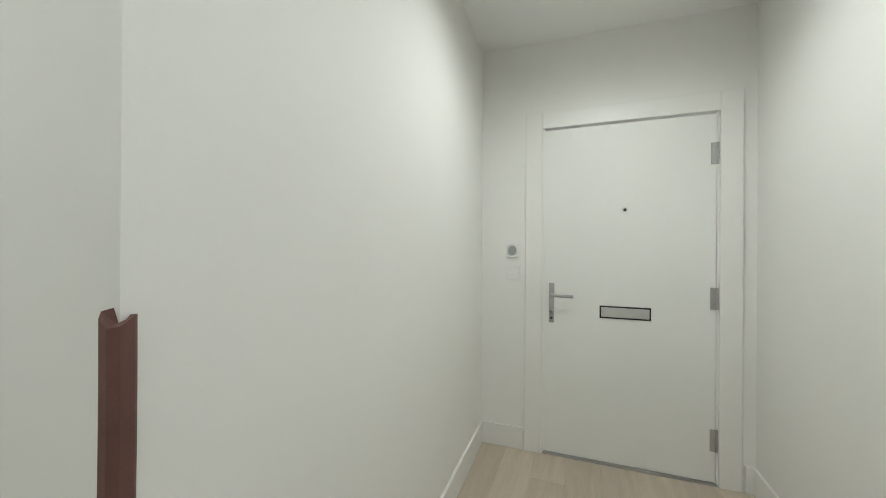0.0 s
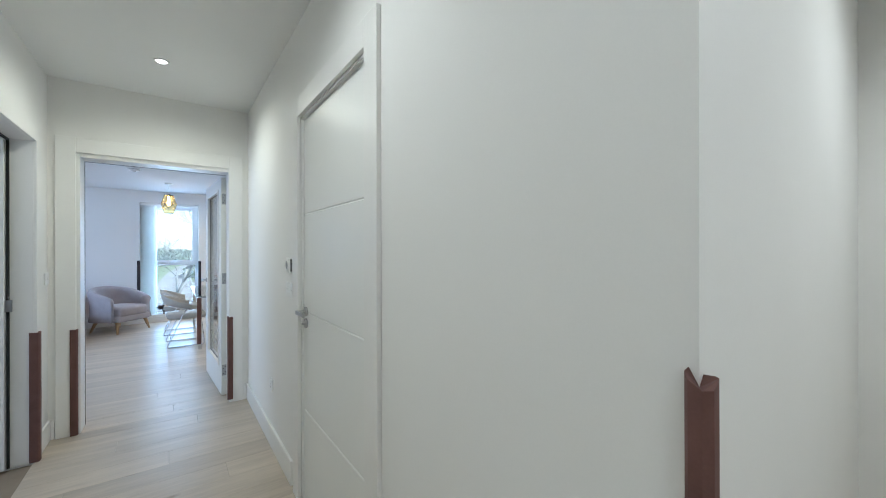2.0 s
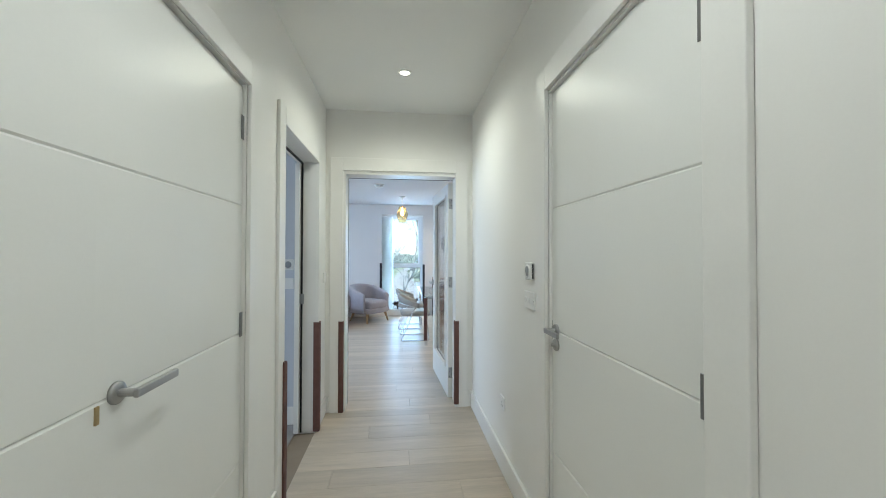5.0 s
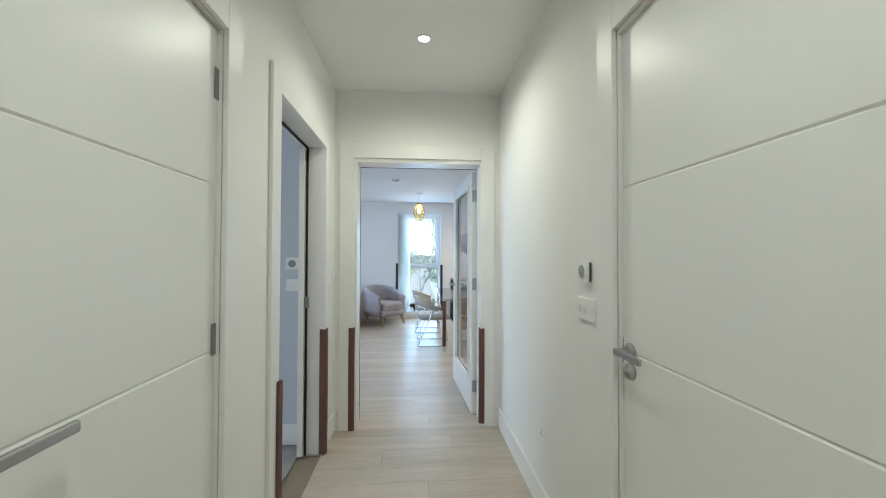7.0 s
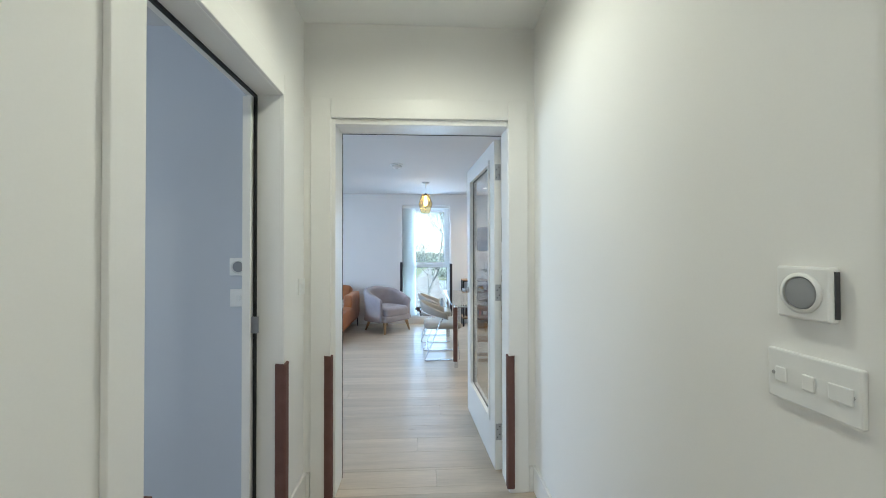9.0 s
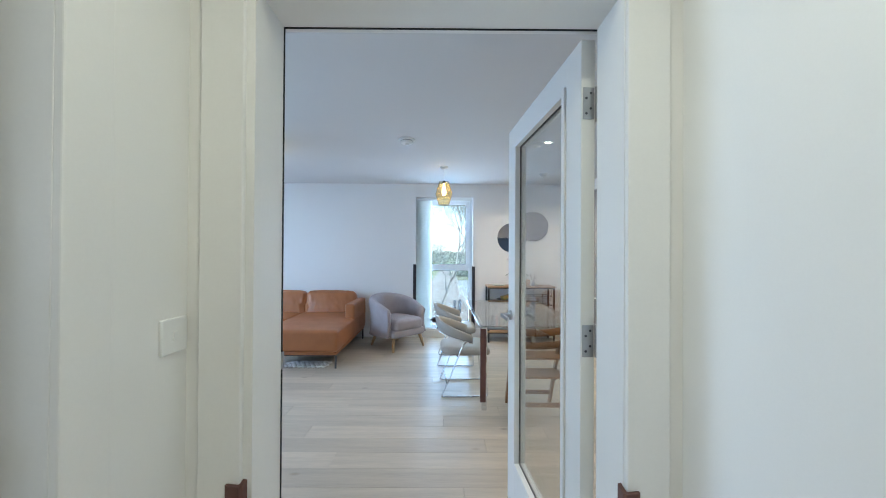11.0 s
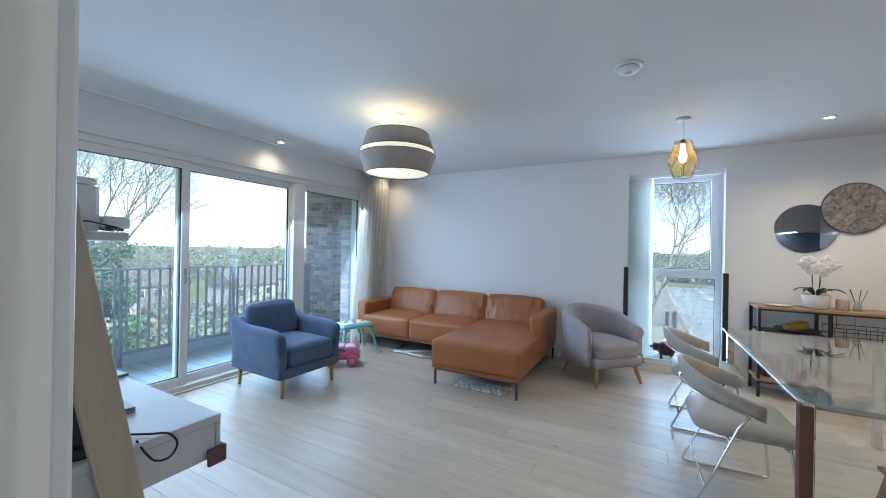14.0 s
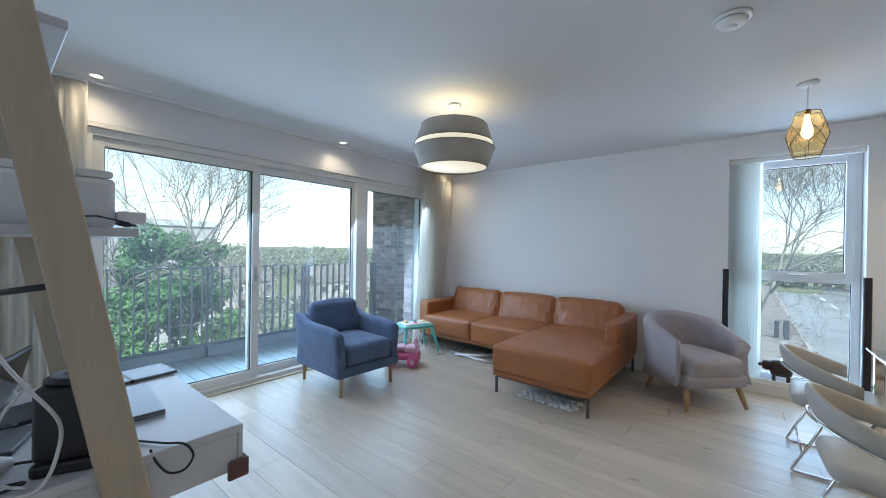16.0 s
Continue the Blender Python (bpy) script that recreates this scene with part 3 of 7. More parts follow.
def grooved_leaf(parent, w, h, name="leaf", grooves=(0.50, 1.03, 1.56), z0=0.008):
    """Flat leaf of four panels with shallow v-grooves between them; local x along, y out, base at z = 0."""
    core = part(name, box(0.0002, w - 0.0002, -0.040, -0.0042, z0, h), M_DOOR, parent)
    zs = [z0] + [g for g in grooves] + [h]
    for a, b in zip(zs, zs[1:]):
        ca, cb = (0.0048 if a != z0 else 0.0), (0.0048 if b != h else 0.0)
        bm = bmesh.new()
        prof = [(-0.0042, a + 0.0003), (0.0, a + ca + 0.0003), (0.0, b - cb - 0.0003), (-0.0042, b - 0.0003)]
        ends = [[bm.verts.new((x, y, z)) for y, z in prof] for x in (0.0, w)]
        for k in range(4):
            j = (k + 1) % 4
            bm.faces.new((ends[0][k], ends[0][j], ends[1][j], ends[1][k]))
        bm.faces.new(ends[0])
        bm.faces.new(ends[1][::-1])
        bmesh.ops.recalc_face_normals(bm, faces=bm.faces[:])
        part("panel", bm, M_DOOR, core)
    return core


def jamb_lining(axis, a, b, u0, u1, z1, t=0.028):
    bm = bmesh.new()
    for p0, p1, q0, q1 in ((u0, u0 + t, 0, z1), (u1 - t, u1, 0, z1), (u0 + t, u1 - t, z1 - t, z1)):
        if axis == "x":
            box(p0, p1, a, b, q0, q1, 0.0015, bm)
        else:
            box(a, b, p0, p1, q0, q1, 0.0015, bm)
    return tagged(part("trim", bm, M_TRIM), "white painted door lining", "door frame", "", "structure")


# front door
FX = -0.013                                # its middle lies a little towards the recess wall
casing("x", YD, -1, -0.262, 0.681, 2.062, 0.105)
jamb_lining("x", YD - 0.004, YD + 0.196, -0.268, 0.728, 2.082, 0.02)
bm = box(-0.262, -0.250, YD - 0.003, YD + 0.05, 0, 2.075)
box(0.670, 0.7095, YD - 0.003, YD + 0.05, 0, 2.075, 0, bm)
tagged(part("trim", bm, M_TRIM), "white painted stops beside the front door", "door stop", "", "structure")
fd = tagged(thing("door_1", "white painted front door with letter plate and steel lever", "door", pose(FX, YD - 0.004, 0)), kind="structure")
part("leaf", box(-0.236, 0.682, 0.006, 0.056, 0.016, 2.052, 0.002), M_DOOR, fd, "flat white door leaf")
part("threshold", box(-0.240, 0.690, -0.006, 0.06, 0.0, 0.014, 0.002), M_STEEL, fd, "aluminium threshold strip")
bm = box(-0.206, -0.174, -0.004, 0.006, 0.835, 1.085, 0.003)
part("handle_plate", bm, M_STEEL, fd, "long steel handle plate")
part("handle", tube([(-0.19, 0, 1.01), (-0.19, -0.045, 1.01), (-0.18, -0.052, 1.01), (-0.06, -0.052, 1.008)], 0.009, 10), M_STEEL, fd, "steel lever handle", True)
part("thumbturn", tube([(-0.19, 0, 0.91), (-0.19, -0.022, 0.91)], 0.011, 12), M_STEEL, fd, "", True)
part("cylinder", tube([(-0.19, 0, 0.865), (-0.19, -0.010, 0.865)], 0.008, 12), M_DARKMETAL, fd, "", True)
plate = part("letter_plate", box(0.090, 0.366, 0.001, 0.006, 0.883, 0.958, 0.001), M_BLACK, fd, "black edged letter plate")
part("flap", box(0.099, 0.357, -0.006, 0.001, 0.892, 0.949, 0.002), M_FLAP, plate, "satin steel letter flap")
part("spyhole", moved(lathe([(0, 0), (0.009, 0), (0.009, 0.004), (0.005, 0.005), (0, 0.004)], 16), pose(0.226, 0.006, 1.533, 90, 0, 0)), M_BLACK, fd, "", True)
for z in (1.83, 1.03, 0.25):
    hinge(fd, pose(0.684, -0.002, z, 0, 0, 180) @ Matrix.Diagonal((1, 1, 1.2, 1)))
# single door in the hall
casing("x", YR, -1, -2.475, -1.615, 2.085, 0.105)
jamb_lining("x", YR + 0.002, YR + 0.148, -2.488, -1.612, 2.089, 0.016)
d2 = tagged(thing("door_2", "closed white grooved door with steel lever handle", "door", pose(-1.632, YR + 0.016, 0, 0, 0, 180)), kind="structure")
grooved_leaf(d2, 0.838, 2.07)
lever(d2, pose(0.795, 0, 1.035) @ Matrix.Diagonal((-1, 1, 1, 1)))
for z in (1.885, 1.045, 0.22):
    hinge(d2, pose(-0.006, 0.004, z), M_HINGE)
part("latch", box(0.8385, 0.842, -0.03, 0.002, 0.99, 1.07), M_STEEL, d2)
# double cupboard doors
casing("x", YL, 1, -2.54, -1.035, 2.07, 0.10)
jamb_lining("x", YL - 0.153, YL - 0.002, -2.553, -1.022, 2.083, 0.015)
for k, (x0, w) in enumerate(((-2.535, 0.7490), (-1.7860, 0.7490))):
    d = tagged(thing("door_3" if k == 0 else "door_4", "closed white grooved cupboard door", "door", pose(x0 + w, YL - 0.016, 0, 0, 0, 0) @ pose(-w, 0, 0)), kind="structure")
    grooved_leaf(d, w, 2.058)
    hx = -0.010 if k == 0 else w + 0.010
    for z in (1.885, 1.068, 0.24):
        hinge(d, pose(hx, 0.004, z, 0, 0, 0 if k else 0) @ (Matrix.Diagonal((-1, 1, 1, 1)) if k else Matrix.Identity(4)), M_HINGE)
    if k == 0:
        lever(d, pose(w - 0.062, 0, 1.035, 0, 0, 0) @ Matrix.Diagonal((-1, 1, 1, 1)), turn=False, length=0.15)
        part("latch", box(w - 0.012, w - 0.001, -0.002, 0.004, 0.985, 1.025, 0.001), mat("brass", (0.5, 0.38, 0.2), 0.35, 1.0), d)
# bedroom opening
casing("x", YL, 1, -3.875, -3.022, 2.07, 0.10)
jamb_lining("x", YL - 0.153, YL + 0.002, -3.888, -3.014, 2.083, 0.014)
bm = bmesh.new()
box(-3.868, -3.857, YL - 0.112, YL - 0.100, 0.0, 2.065, 0, bm)
box(-3.857, -3.03, YL - 0.112, YL - 0.100, 2.053, 2.065, 0, bm)
tagged(part("trim", bm, M_GASKET), "black rubber seal in the bedroom door frame", "seal", "", "structure")
bm = bmesh.new()
box(-3.870, -3.842, YL - 0.155, YL - 0.118, 0.0, 2.05, 0.002, bm)
tagged(part("trim", bm, M_TRIM), "white painted door stop", "door stop", "", "structure")
tagged(part("strike_plate", box(-3.856, -3.848, YL - 0.12, YL - 0.085, 0.98, 1.055, 0.002), M_STEEL), "steel strike plate on the bedroom door frame", "strike plate", "", "")
# living room opening and glazed door
casing("y", XE, 1, -0.735, 0.252, 2.088, 0.110)
XR = -4.386                                # where the rebate for the leaf begins
bm = bmesh.new()
box(XR, XE, -0.7455, -0.713, 0, 2.087, 0.0015, bm)
box(XL + 0.003, XR, -0.7455, -0.732, 0, 2.087, 0.0015, bm)
box(XR, XE, 0.250, 0.2965, 0, 2.087, 0.0015, bm)
box(XL + 0.003, XR, 0.281, 0.2965, 0, 2.087, 0.0015, bm)
box(XR, XE, -0.713, 0.250, 2.058, 2.0915, 0.0015, bm)
box(XL + 0.003, XR, -0.732, 0.281, 2.075, 2.0915, 0.0015, bm)
tagged(part("trim", bm, M_TRIM), "white painted rebated door lining", "door frame", "", "structure")
bm = bmesh.new()
box(XR - 0.006, XR, -0.732, -0.7105, 0, 2.06, 0.001, bm)
box(XR - 0.003, XR, 0.272, 0.281, 0, 2.06, 0.001, bm)
box(XR - 0.006, XR, -0.7105, 0.272, 2.0555, 2.075, 0.001, bm)
tagged(part("trim", bm, M_GASKET), "black rubber seal in the living room door frame", "seal", "", "structure")
casing("y", XL, -1, -0.752, 0.302, 2.098, 0.10, 0.012)
tagged(part("strike_plate", box(XR - 0.013, XR + 0.003, -0.7135, -0.7085, 1.010, 1.062, 0.002), M_STEEL), "steel strike plate on the door frame", "strike plate")
ld = tagged(thing("door_5", "white glazed living room door standing open", "door", pose(XL + 0.033, 0.252, 0, 0, 0, 183.7)), kind="structure")
W5, G0, G1, GZ0, GZ1 = 0.925, 0.13, 0.775, 0.27, 1.93
bm = bmesh.new()
for p0, p1, q0, q1 in ((0, G0, 0.008, 2.04), (G1, W5, 0.008, 2.04), (G0, G1, 0.008, GZ0), (G0, G1, GZ1, 2.04)):
    box(p0, p1, -0.002, 0.042, q0, q1, 0.0012, bm)
leaf5 = part("leaf", bm, M_DOOR, ld, "white door leaf round a tall pane")
for sy in (-0.009, 0.042):
    bm = bmesh.new()
    for p0, p1, q0, q1 in ((G0 - 0.012, G0 + 0.014, GZ0 - 0.012, GZ1 + 0.012), (G1 - 0.014, G1 + 0.012, GZ0 - 0.012, GZ1 + 0.012), (G0 + 0.014, G1 - 0.014, GZ0 - 0.012, GZ0 + 0.014), (G0 + 0.014, G1 - 0.014, GZ1 - 0.014, GZ1 + 0.012)):
        box(p0, p1, sy, sy + 0.008, q0, q1, 0.002, bm)
    b0, b1 = (-0.001, 0.0155) if sy < 0 else (0.0245, 0.042)
    for p0, p1, q0, q1 in ((G0, G0 + 0.0125, GZ0, GZ1), (G1 - 0.0125, G1, GZ0, GZ1), (G0 + 0.0125, G1 - 0.0125, GZ0, GZ0 + 0.0125), (G0 + 0.0125, G1 - 0.0125, GZ1 - 0.0125, GZ1)):
        box(p0, p1, b0, b1, q0, q1, 0, bm)
    part("glazing_bead", bm, M_TRIM, leaf5)
bm = bmesh.new()
for p0, p1, q0, q1 in ((G0, G0 + 0.0158, GZ0, GZ1), (G1 - 0.0158, G1, GZ0, GZ1), (G0, G1, GZ0, GZ0 + 0.0158), (G0, G1, GZ1 - 0.0158, GZ1)):
    box(p0, p1, 0.0162, 0.0238, q0, q1, 0, bm)
part("glazing_gasket", bm, M_GASKET, leaf5)
pane5 = part("pane", box(G0 + 0.012, G1 - 0.012, 0.017, 0.023, GZ0 + 0.012, GZ1 - 0.012), M_GLASS, leaf5, "clear glass pane")
pane5.visible_shadow = False
lever(ld, pose(W5 - 0.06, 0.042, 1.03, 0, 0, 0) @ Matrix.Diagonal((-1, 1, 1, 1)), turn=False)
lever(ld, pose(W5 - 0.06, -0.002, 1.03, 0, 0, 180), turn=False)
for z in (1.84, 1.095, 0.24):
    bm = box(-0.0025, 0.0005, 0.001, 0.037, z - 0.05, z + 0.05, 0.001)
    for k in range(5):
        tube([(-0.007, -0.0075, z - 0.05 + 0.0202 * k), (-0.007, -0.0075, z - 0.0315 + 0.0202 * k)], 0.0075, 10, False, bm)
    box(-0.004, 0.034, -0.0185, -0.0155, z - 0.05, z + 0.05, 0.001, bm)
    hg = part("hinge", bm, M_STEEL, ld, "steel hinge with screws")
    for k, (sy, sz) in enumerate(((0.012, 0.032), (0.026, 0.016), (0.012, -0.016), (0.026, -0.032))):
        part("screw", moved(lathe([(0, 0.0), (0.0042, 0.0), (0.0036, 0.0012), (0, 0.0008)], 10), pose(-0.0024, sy, z + sz, 0, -90, 0)), M_DARKMETAL, hg)


# ---- foam corner guards ----
def guard(x, y, dx, dy, z0, z1, material=M_FOAM, t=0.011, w=0.036, ragged=0.0, place="beside the hall door"):
    """L-shaped foam strip on an upright corner; dx, dy: the sides on which the two wings lie against the corner."""
    n = 14
    prof = [(dx * w, 0), (dx * w, -dy * t * 0.7), (dx * (w - 0.006), -dy * t), (-dx * t * 0.5, -dy * t), (-dx * t, -dy * t * 0.5),
            (-dx * t, dy * (w - 0.006)), (-dx * t * 0.7, dy * w), (0, dy * w), (0, 0)]
    bm = bmesh.new()
    rings = []
    for i in range(n + 1):
        f = i / n
        ox, oy = 0.0022 * noise.noise(Vector((x * 7, f * 5, 1))), 0.0022 * noise.noise(Vector((y * 7, f * 5, 9)))
        ring = []
        for k, (px, py) in enumerate(prof):
            z = z0 + f * (z1 - z0)
            if i == n:
                z += ragged * (0.9, 0.7, 0.1, -0.7, -0.6, 0.3, 0.3, 0.2, -0.8)[k]
            ring.append(bm.verts.new((x + px - ox * 0.4, y + py - oy * 0.4, z)))
        rings.append(ring)
    for a, b in zip(rings, rings[1:]):
        for k in range(len(prof)):
            j = (k + 1) % len(prof)
            bm.faces.new((a[k], a[j], b[j], b[k]))
    bm.faces.new(rings[0])
    bm.faces.new(rings[-1])
    bmesh.ops.recalc_face_normals(bm, faces=bm.faces[:])
    return tagged(part("corner_guard", bm, material), ("brown" if material is M_FOAM else "dark") + " foam corner guard strip stuck " + place, "corner guard", "foam corner guards")


guard(XA, YR, -1, 1, 0.002, 1.196, t=0.020, w=0.013, ragged=0.014, place="on the wall corner")
guard(-3.024, YL + 0.019, 1, -1, 0.002, 0.775, t=0.012, ragged=0.004)
guard(-3.873, YL + 0.019, -1, -1, 0.002, 0.835, t=0.012, ragged=0.003)
guard(XE + 0.019, -0.737, -1, -1, 0.002, 0.78, t=0.012, w=0.030, ragged=0.003, place="on the doorway edge")
guard(XE + 0.019, 0.250, -1, 1, 0.03, 0.765, t=0.012, w=0.030, ragged=0.003, place="on the doorway edge")
guard(XW, -0.645, -1, -1, 0.30, 1.165, M_FOAMDARK, place="beside the window reveal")
guard(XW, 0.277, -1, 1, 0.14, 1.135, M_FOAMDARK, place="beside the window reveal")


# ---- wall plates ----
def thermostat(m):
    """Local z out of the wall, y up."""
    t = thing("thermostat", "white square thermostat with a round grey dial", "thermostat", m, "room thermostats")
    part("housing", box(-0.043, 0.043, -0.043, 0.043, 0.0, 0.017, 0.004), M_PLATE, t)
    part("dial", lathe([(0, 0.017), (0.026, 0.017), (0.0255, 0.0192), (0.024, 0.0198), (0, 0.0198)], 28), M_GREYPLASTIC, t, "grey dial", True)
    part("ring", lathe([(0.027, 0.0165), (0.033, 0.0165), (0.033, 0.020), (0.0275, 0.0215)], 28), M_PLATE, t, "", True)
    return t


def light_switch(m, gangs=1, w=0.086):
    t = thing("light_switch", "white plastic light switch plate with %d rocker%s" % (gangs, "" if gangs == 1 else "s"), "light switch", m, "wall switches")
    part("plate", box(-w / 2, w / 2, -0.043, 0.043, 0, 0.010, 0.003), M_PLATE, t)
    for k in range(gangs):
        x = (k - (gangs - 1) / 2) * 0.046
        half = 0.017 if gangs == 3 and k == 2 else 0.010
        part("rocker", box(x - half, x + half, -0.013, 0.013, 0.010, 0.0135, 0.002), M_PLATE, t)
    if gangs > 1:
        for s in (-1, 1):
            part("screw", lathe([(0, 0.0105), (0.0035, 0.0105), (0.003, 0.0115), (0, 0.0115)], 10, None, (s * (w / 2 - 0.012), 0, 0)), M_STEEL, t)
    return t


def wall_socket(m):
    t = thing("wall_socket", "white plastic wall socket plate", "wall socket", m, "wall sockets")
    part("plate", box(-0.043, 0.043, -0.043, 0.043, 0, 0.010, 0.003), M_PLATE, t)
    part("rocker", box(-0.008, 0.008, 0.012, 0.030, 0.010, 0.013, 0.0015), M_PLATE, t)
    for x, y in ((0, 0.004), (-0.011, -0.016), (0.011, -0.016)):
        part("pin_hole", box(x - 0.003, x + 0.003, y - 0.004, y + 0.004, 0.0095, 0.0104), M_GASKET, t)
    return t


def facing(x, y, z, nx, ny):
    """Pose on a wall: local z along the wall's normal, local y up."""
    zc = Vector((nx, ny, 0))
    yc = Vector((0, 0, 1))
    xc = yc.cross(zc)
    return Matrix(((xc.x, yc.x, zc.x, x), (xc.y, yc.y, zc.y, y), (xc.z, yc.z, zc.z, z), (0, 0, 0, 1)))


th = thermostat(facing(-2.70, YR, 1.275, 0, -1))
# dark strip drawn for the shadow on the white housing's side
part("side_cover", box(0.0432, 0.0446, -0.036, 0.036, 0.002, 0.010), M_DARKMETAL, th, "dark strip standing for the shadow on the housing's side")
light_switch(facing(-2.685, YR, 1.130, 0, -1) @ pose(-0.01, 0, 0), 3, 0.146)
wall_socket(facing(-3.20, YR, 0.425, 0, -1))
thermostat(facing(-0.450, YD, 1.290, 0, -1))
light_switch(facing(-0.450, YD, 1.143, 0, -1))
thermostat(facing(-4.012, -1.13, 1.275, 1, 0))
light_switch(facing(-4.012, -1.13, 1.122, 1, 0))
light_switch(facing(-4.16, YL, 1.163, 0, 1))
wall_socket(facing(XW, -3.835, 1.052, 1, 0))


# ---- ceiling fittings ----
def downlight(x, y, z):
    t = thing("downlight", "small round white recessed ceiling downlight, lit", "downlight", pose(x, y, z), "ceiling downlights")
    part("bezel", lathe([(0.030, -0.001), (0.034, -0.006), (0.043, -0.005), (0.045, 0.0), (0.030, 0.0)], 28), M_PLATE, t, "", True)
    part("lamp_face", lathe([(0, 0.0), (0.030, 0.0), (0.030, -0.0025), (0, -0.0025)], 24), M_LED, t, "glowing lamp face")
    return t


# the added, unseen downlights get the same fitting
for sx, sy in HALL_SPOTS:
    downlight(sx, sy, HC - 0.0005)
for sx, sy in ROOM_SPOTS:
    downlight(sx, sy, LC - 0.0005)


def smoke_alarm(x, y, r=0.062):
    t = thing("smoke_alarm", "white round smoke alarm on the ceiling", "smoke alarm", pose(x, y, LC), "ceiling alarms")
    part("base", lathe([(0, 0), (r * 1.05, 0), (r * 1.05, -0.012), (r * 0.98, -0.014), (0, -0.014)], 32), M_PLATE, t, "", True)
    part("cover", lathe([(0, -0.020), (r * 0.80, -0.020), (r * 0.86, -0.022), (r * 0.72, -0.040), (r * 0.4, -0.044), (0, -0.044)], 32), M_PLATE, t, "", True)
    part("vent", lathe([(r * 0.76, -0.013), (r * 0.76, -0.022)], 32), M_GREYPLASTIC, t, "grey vent slot")
    part("sensor", lathe([(0, -0.042), (r * 0.3, -0.042), (r * 0.25, -0.055), (0, -0.055)], 20), M_PLATE, t, "", True)
    return t


smoke_alarm(-6.86, -0.57, 0.075)
smoke_alarm(-8.40, 1.18, 0.06)

# drum pendant
dp = thing("pendant_lamp", "grey two-tier drum pendant lamp with a white band, lit", "pendant lamp", pose(-6.93, -2.30, LC))
part("ceiling_rose", lathe([(0, 0), (0.05, 0), (0.048, -0.018), (0.02, -0.03), (0, -0.03)], 28), M_PLATE, dp, "", True)
part("cord", tube([(0, 0, -0.02), (0, 0, -0.29)], 0.004, 8), M_PLATE, dp)


def shade_ring(pr, thick=0.003):
    out = [(r, z) for r, z in pr]
    inn = [(r - thick, z) for r, z in reversed(pr)]
    return lathe(out + inn + [out[0]], 56)


part("upper_shade", shade_ring([(0.258, -0.172), (0.284, -0.245), (0.310, -0.312)]), M_SHADE, dp, "grey fabric upper tier", True)
part("lower_shade", shade_ring([(0.318, -0.350), (0.300, -0.405), (0.264, -0.500)]), M_SHADE, dp, "grey fabric lower tier", True)
part("light_band", shade_ring([(0.304, -0.306), (0.310, -0.356)], 0.002), M_SHADEGLOW, dp, "white glowing band", True)
part("diffuser", lathe([(0, -0.484), (0.262, -0.484), (0.262, -0.488), (0, -0.488)], 48), M_SHADEGLOW, dp, "white glowing diffuser disc", True)
part("rim", tube([(0.263 * math.cos(a * math.pi / 24), 0.263 * math.sin(a * math.pi / 24), -0.500) for a in range(48)], 0.003, 6, True), M_DARKMETAL, dp)
for r, z in ((0.311, -0.312), (0.319, -0.350), (0.259, -0.172)):
    part("hem", tube([(r * math.cos(a * math.pi / 28), r * math.sin(a * math.pi / 28), z) for a in range(56)], 0.0022, 6, True), M_DARKBROWN, dp, "dark edge tape")
bm = bmesh.new()
for k in range(3):
    a = k * 2 * math.pi / 3
    tube([(0, 0, -0.19), (0.257 * math.cos(a), 0.257 * math.sin(a), -0.176)], 0.002, 6, False, bm)
part("spider", bm, M_PLATE, dp)
part("bulb", lathe([(0, -0.37), (0.03, -0.355), (0.033, -0.33), (0.02, -0.30), (0.014, -0.285), (0, -0.285)], 20), M_BULB, dp, "lit bulb", True)

# amber pendant
ap = thing("pendant_lamp", "amber glass pendant lamp with black leading, lit", "pendant lamp", pose(-8.04, -0.20, LC))
part("ceiling_rose", lathe([(0, 0), (0.055, 0), (0.052, -0.014), (0.012, -0.026), (0, -0.026)], 28), M_PLATE, ap, "", True)
part("cord", tube([(0, 0, -0.02), (0, 0, -0.19)], 0.003, 8), M_PLATE, ap)
RINGS = [(0.068, -0.195, 0.0), (0.094, -0.275, 0.0), (0.107, -0.345, 0.5), (0.100, -0.405, 0.0), (0.072, -0.490, 0.0)]
NS = 6
pts = [[Vector((r * math.cos(2 * math.pi * (k + o) / NS), r * math.sin(2 * math.pi * (k + o) / NS), z)) for k in range(NS)] for r, z, o in RINGS]
bm = bmesh.new()
bars = bmesh.new()
for k in range(NS):
    j, i = (k + 1) % NS, k - 1
    t0, a0, b0, c0, d0 = [ring[k] for ring in pts]
    t1, a1, c1, d1 = pts[0][j], pts[1][j], pts[3][j], pts[4][j]
    bi = pts[2][i]
    for q in ((t0, t1, a1, b0, a0), (a0, b0, c0, bi), (c0, b0, c1, d1, d0)):
        mid = sum(q, Vector()) / len(q)
        for u, v in zip(q, q[1:] + q[:1]):
            bm.faces.new([bm.verts.new(p) for p in (u, v, mid)])
    for p, q in ((t0, a0), (a0, b0), (a0, bi), (b0, c0), (bi, c0), (c0, d0)):
        tube([p * 1.005, q * 1.005], 0.0018, 5, False, bars)
for ring in (0, 4):
    tube(pts[ring], 0.0026, 6, True, bars)
for k in range(3):
    tube([pts[0][2 * k], Vector((0, 0, -0.19))], 0.002, 5, False, bars)
bmesh.ops.remove_doubles(bm, verts=bm.verts[:], dist=1e-5)
glass_body = part("glass_shade", bm, M_AMBER, ap, "faceted amber glass shade")
glass_body.visible_shadow = False
part("leading", bars, M_BLACK, ap, "black metal leading")
part("cap", lathe([(0, -0.175), (0.012, -0.175), (0.020, -0.186), (0.020, -0.212), (0, -0.212)], 24), M_BLACK, ap, "black metal lamp holder")
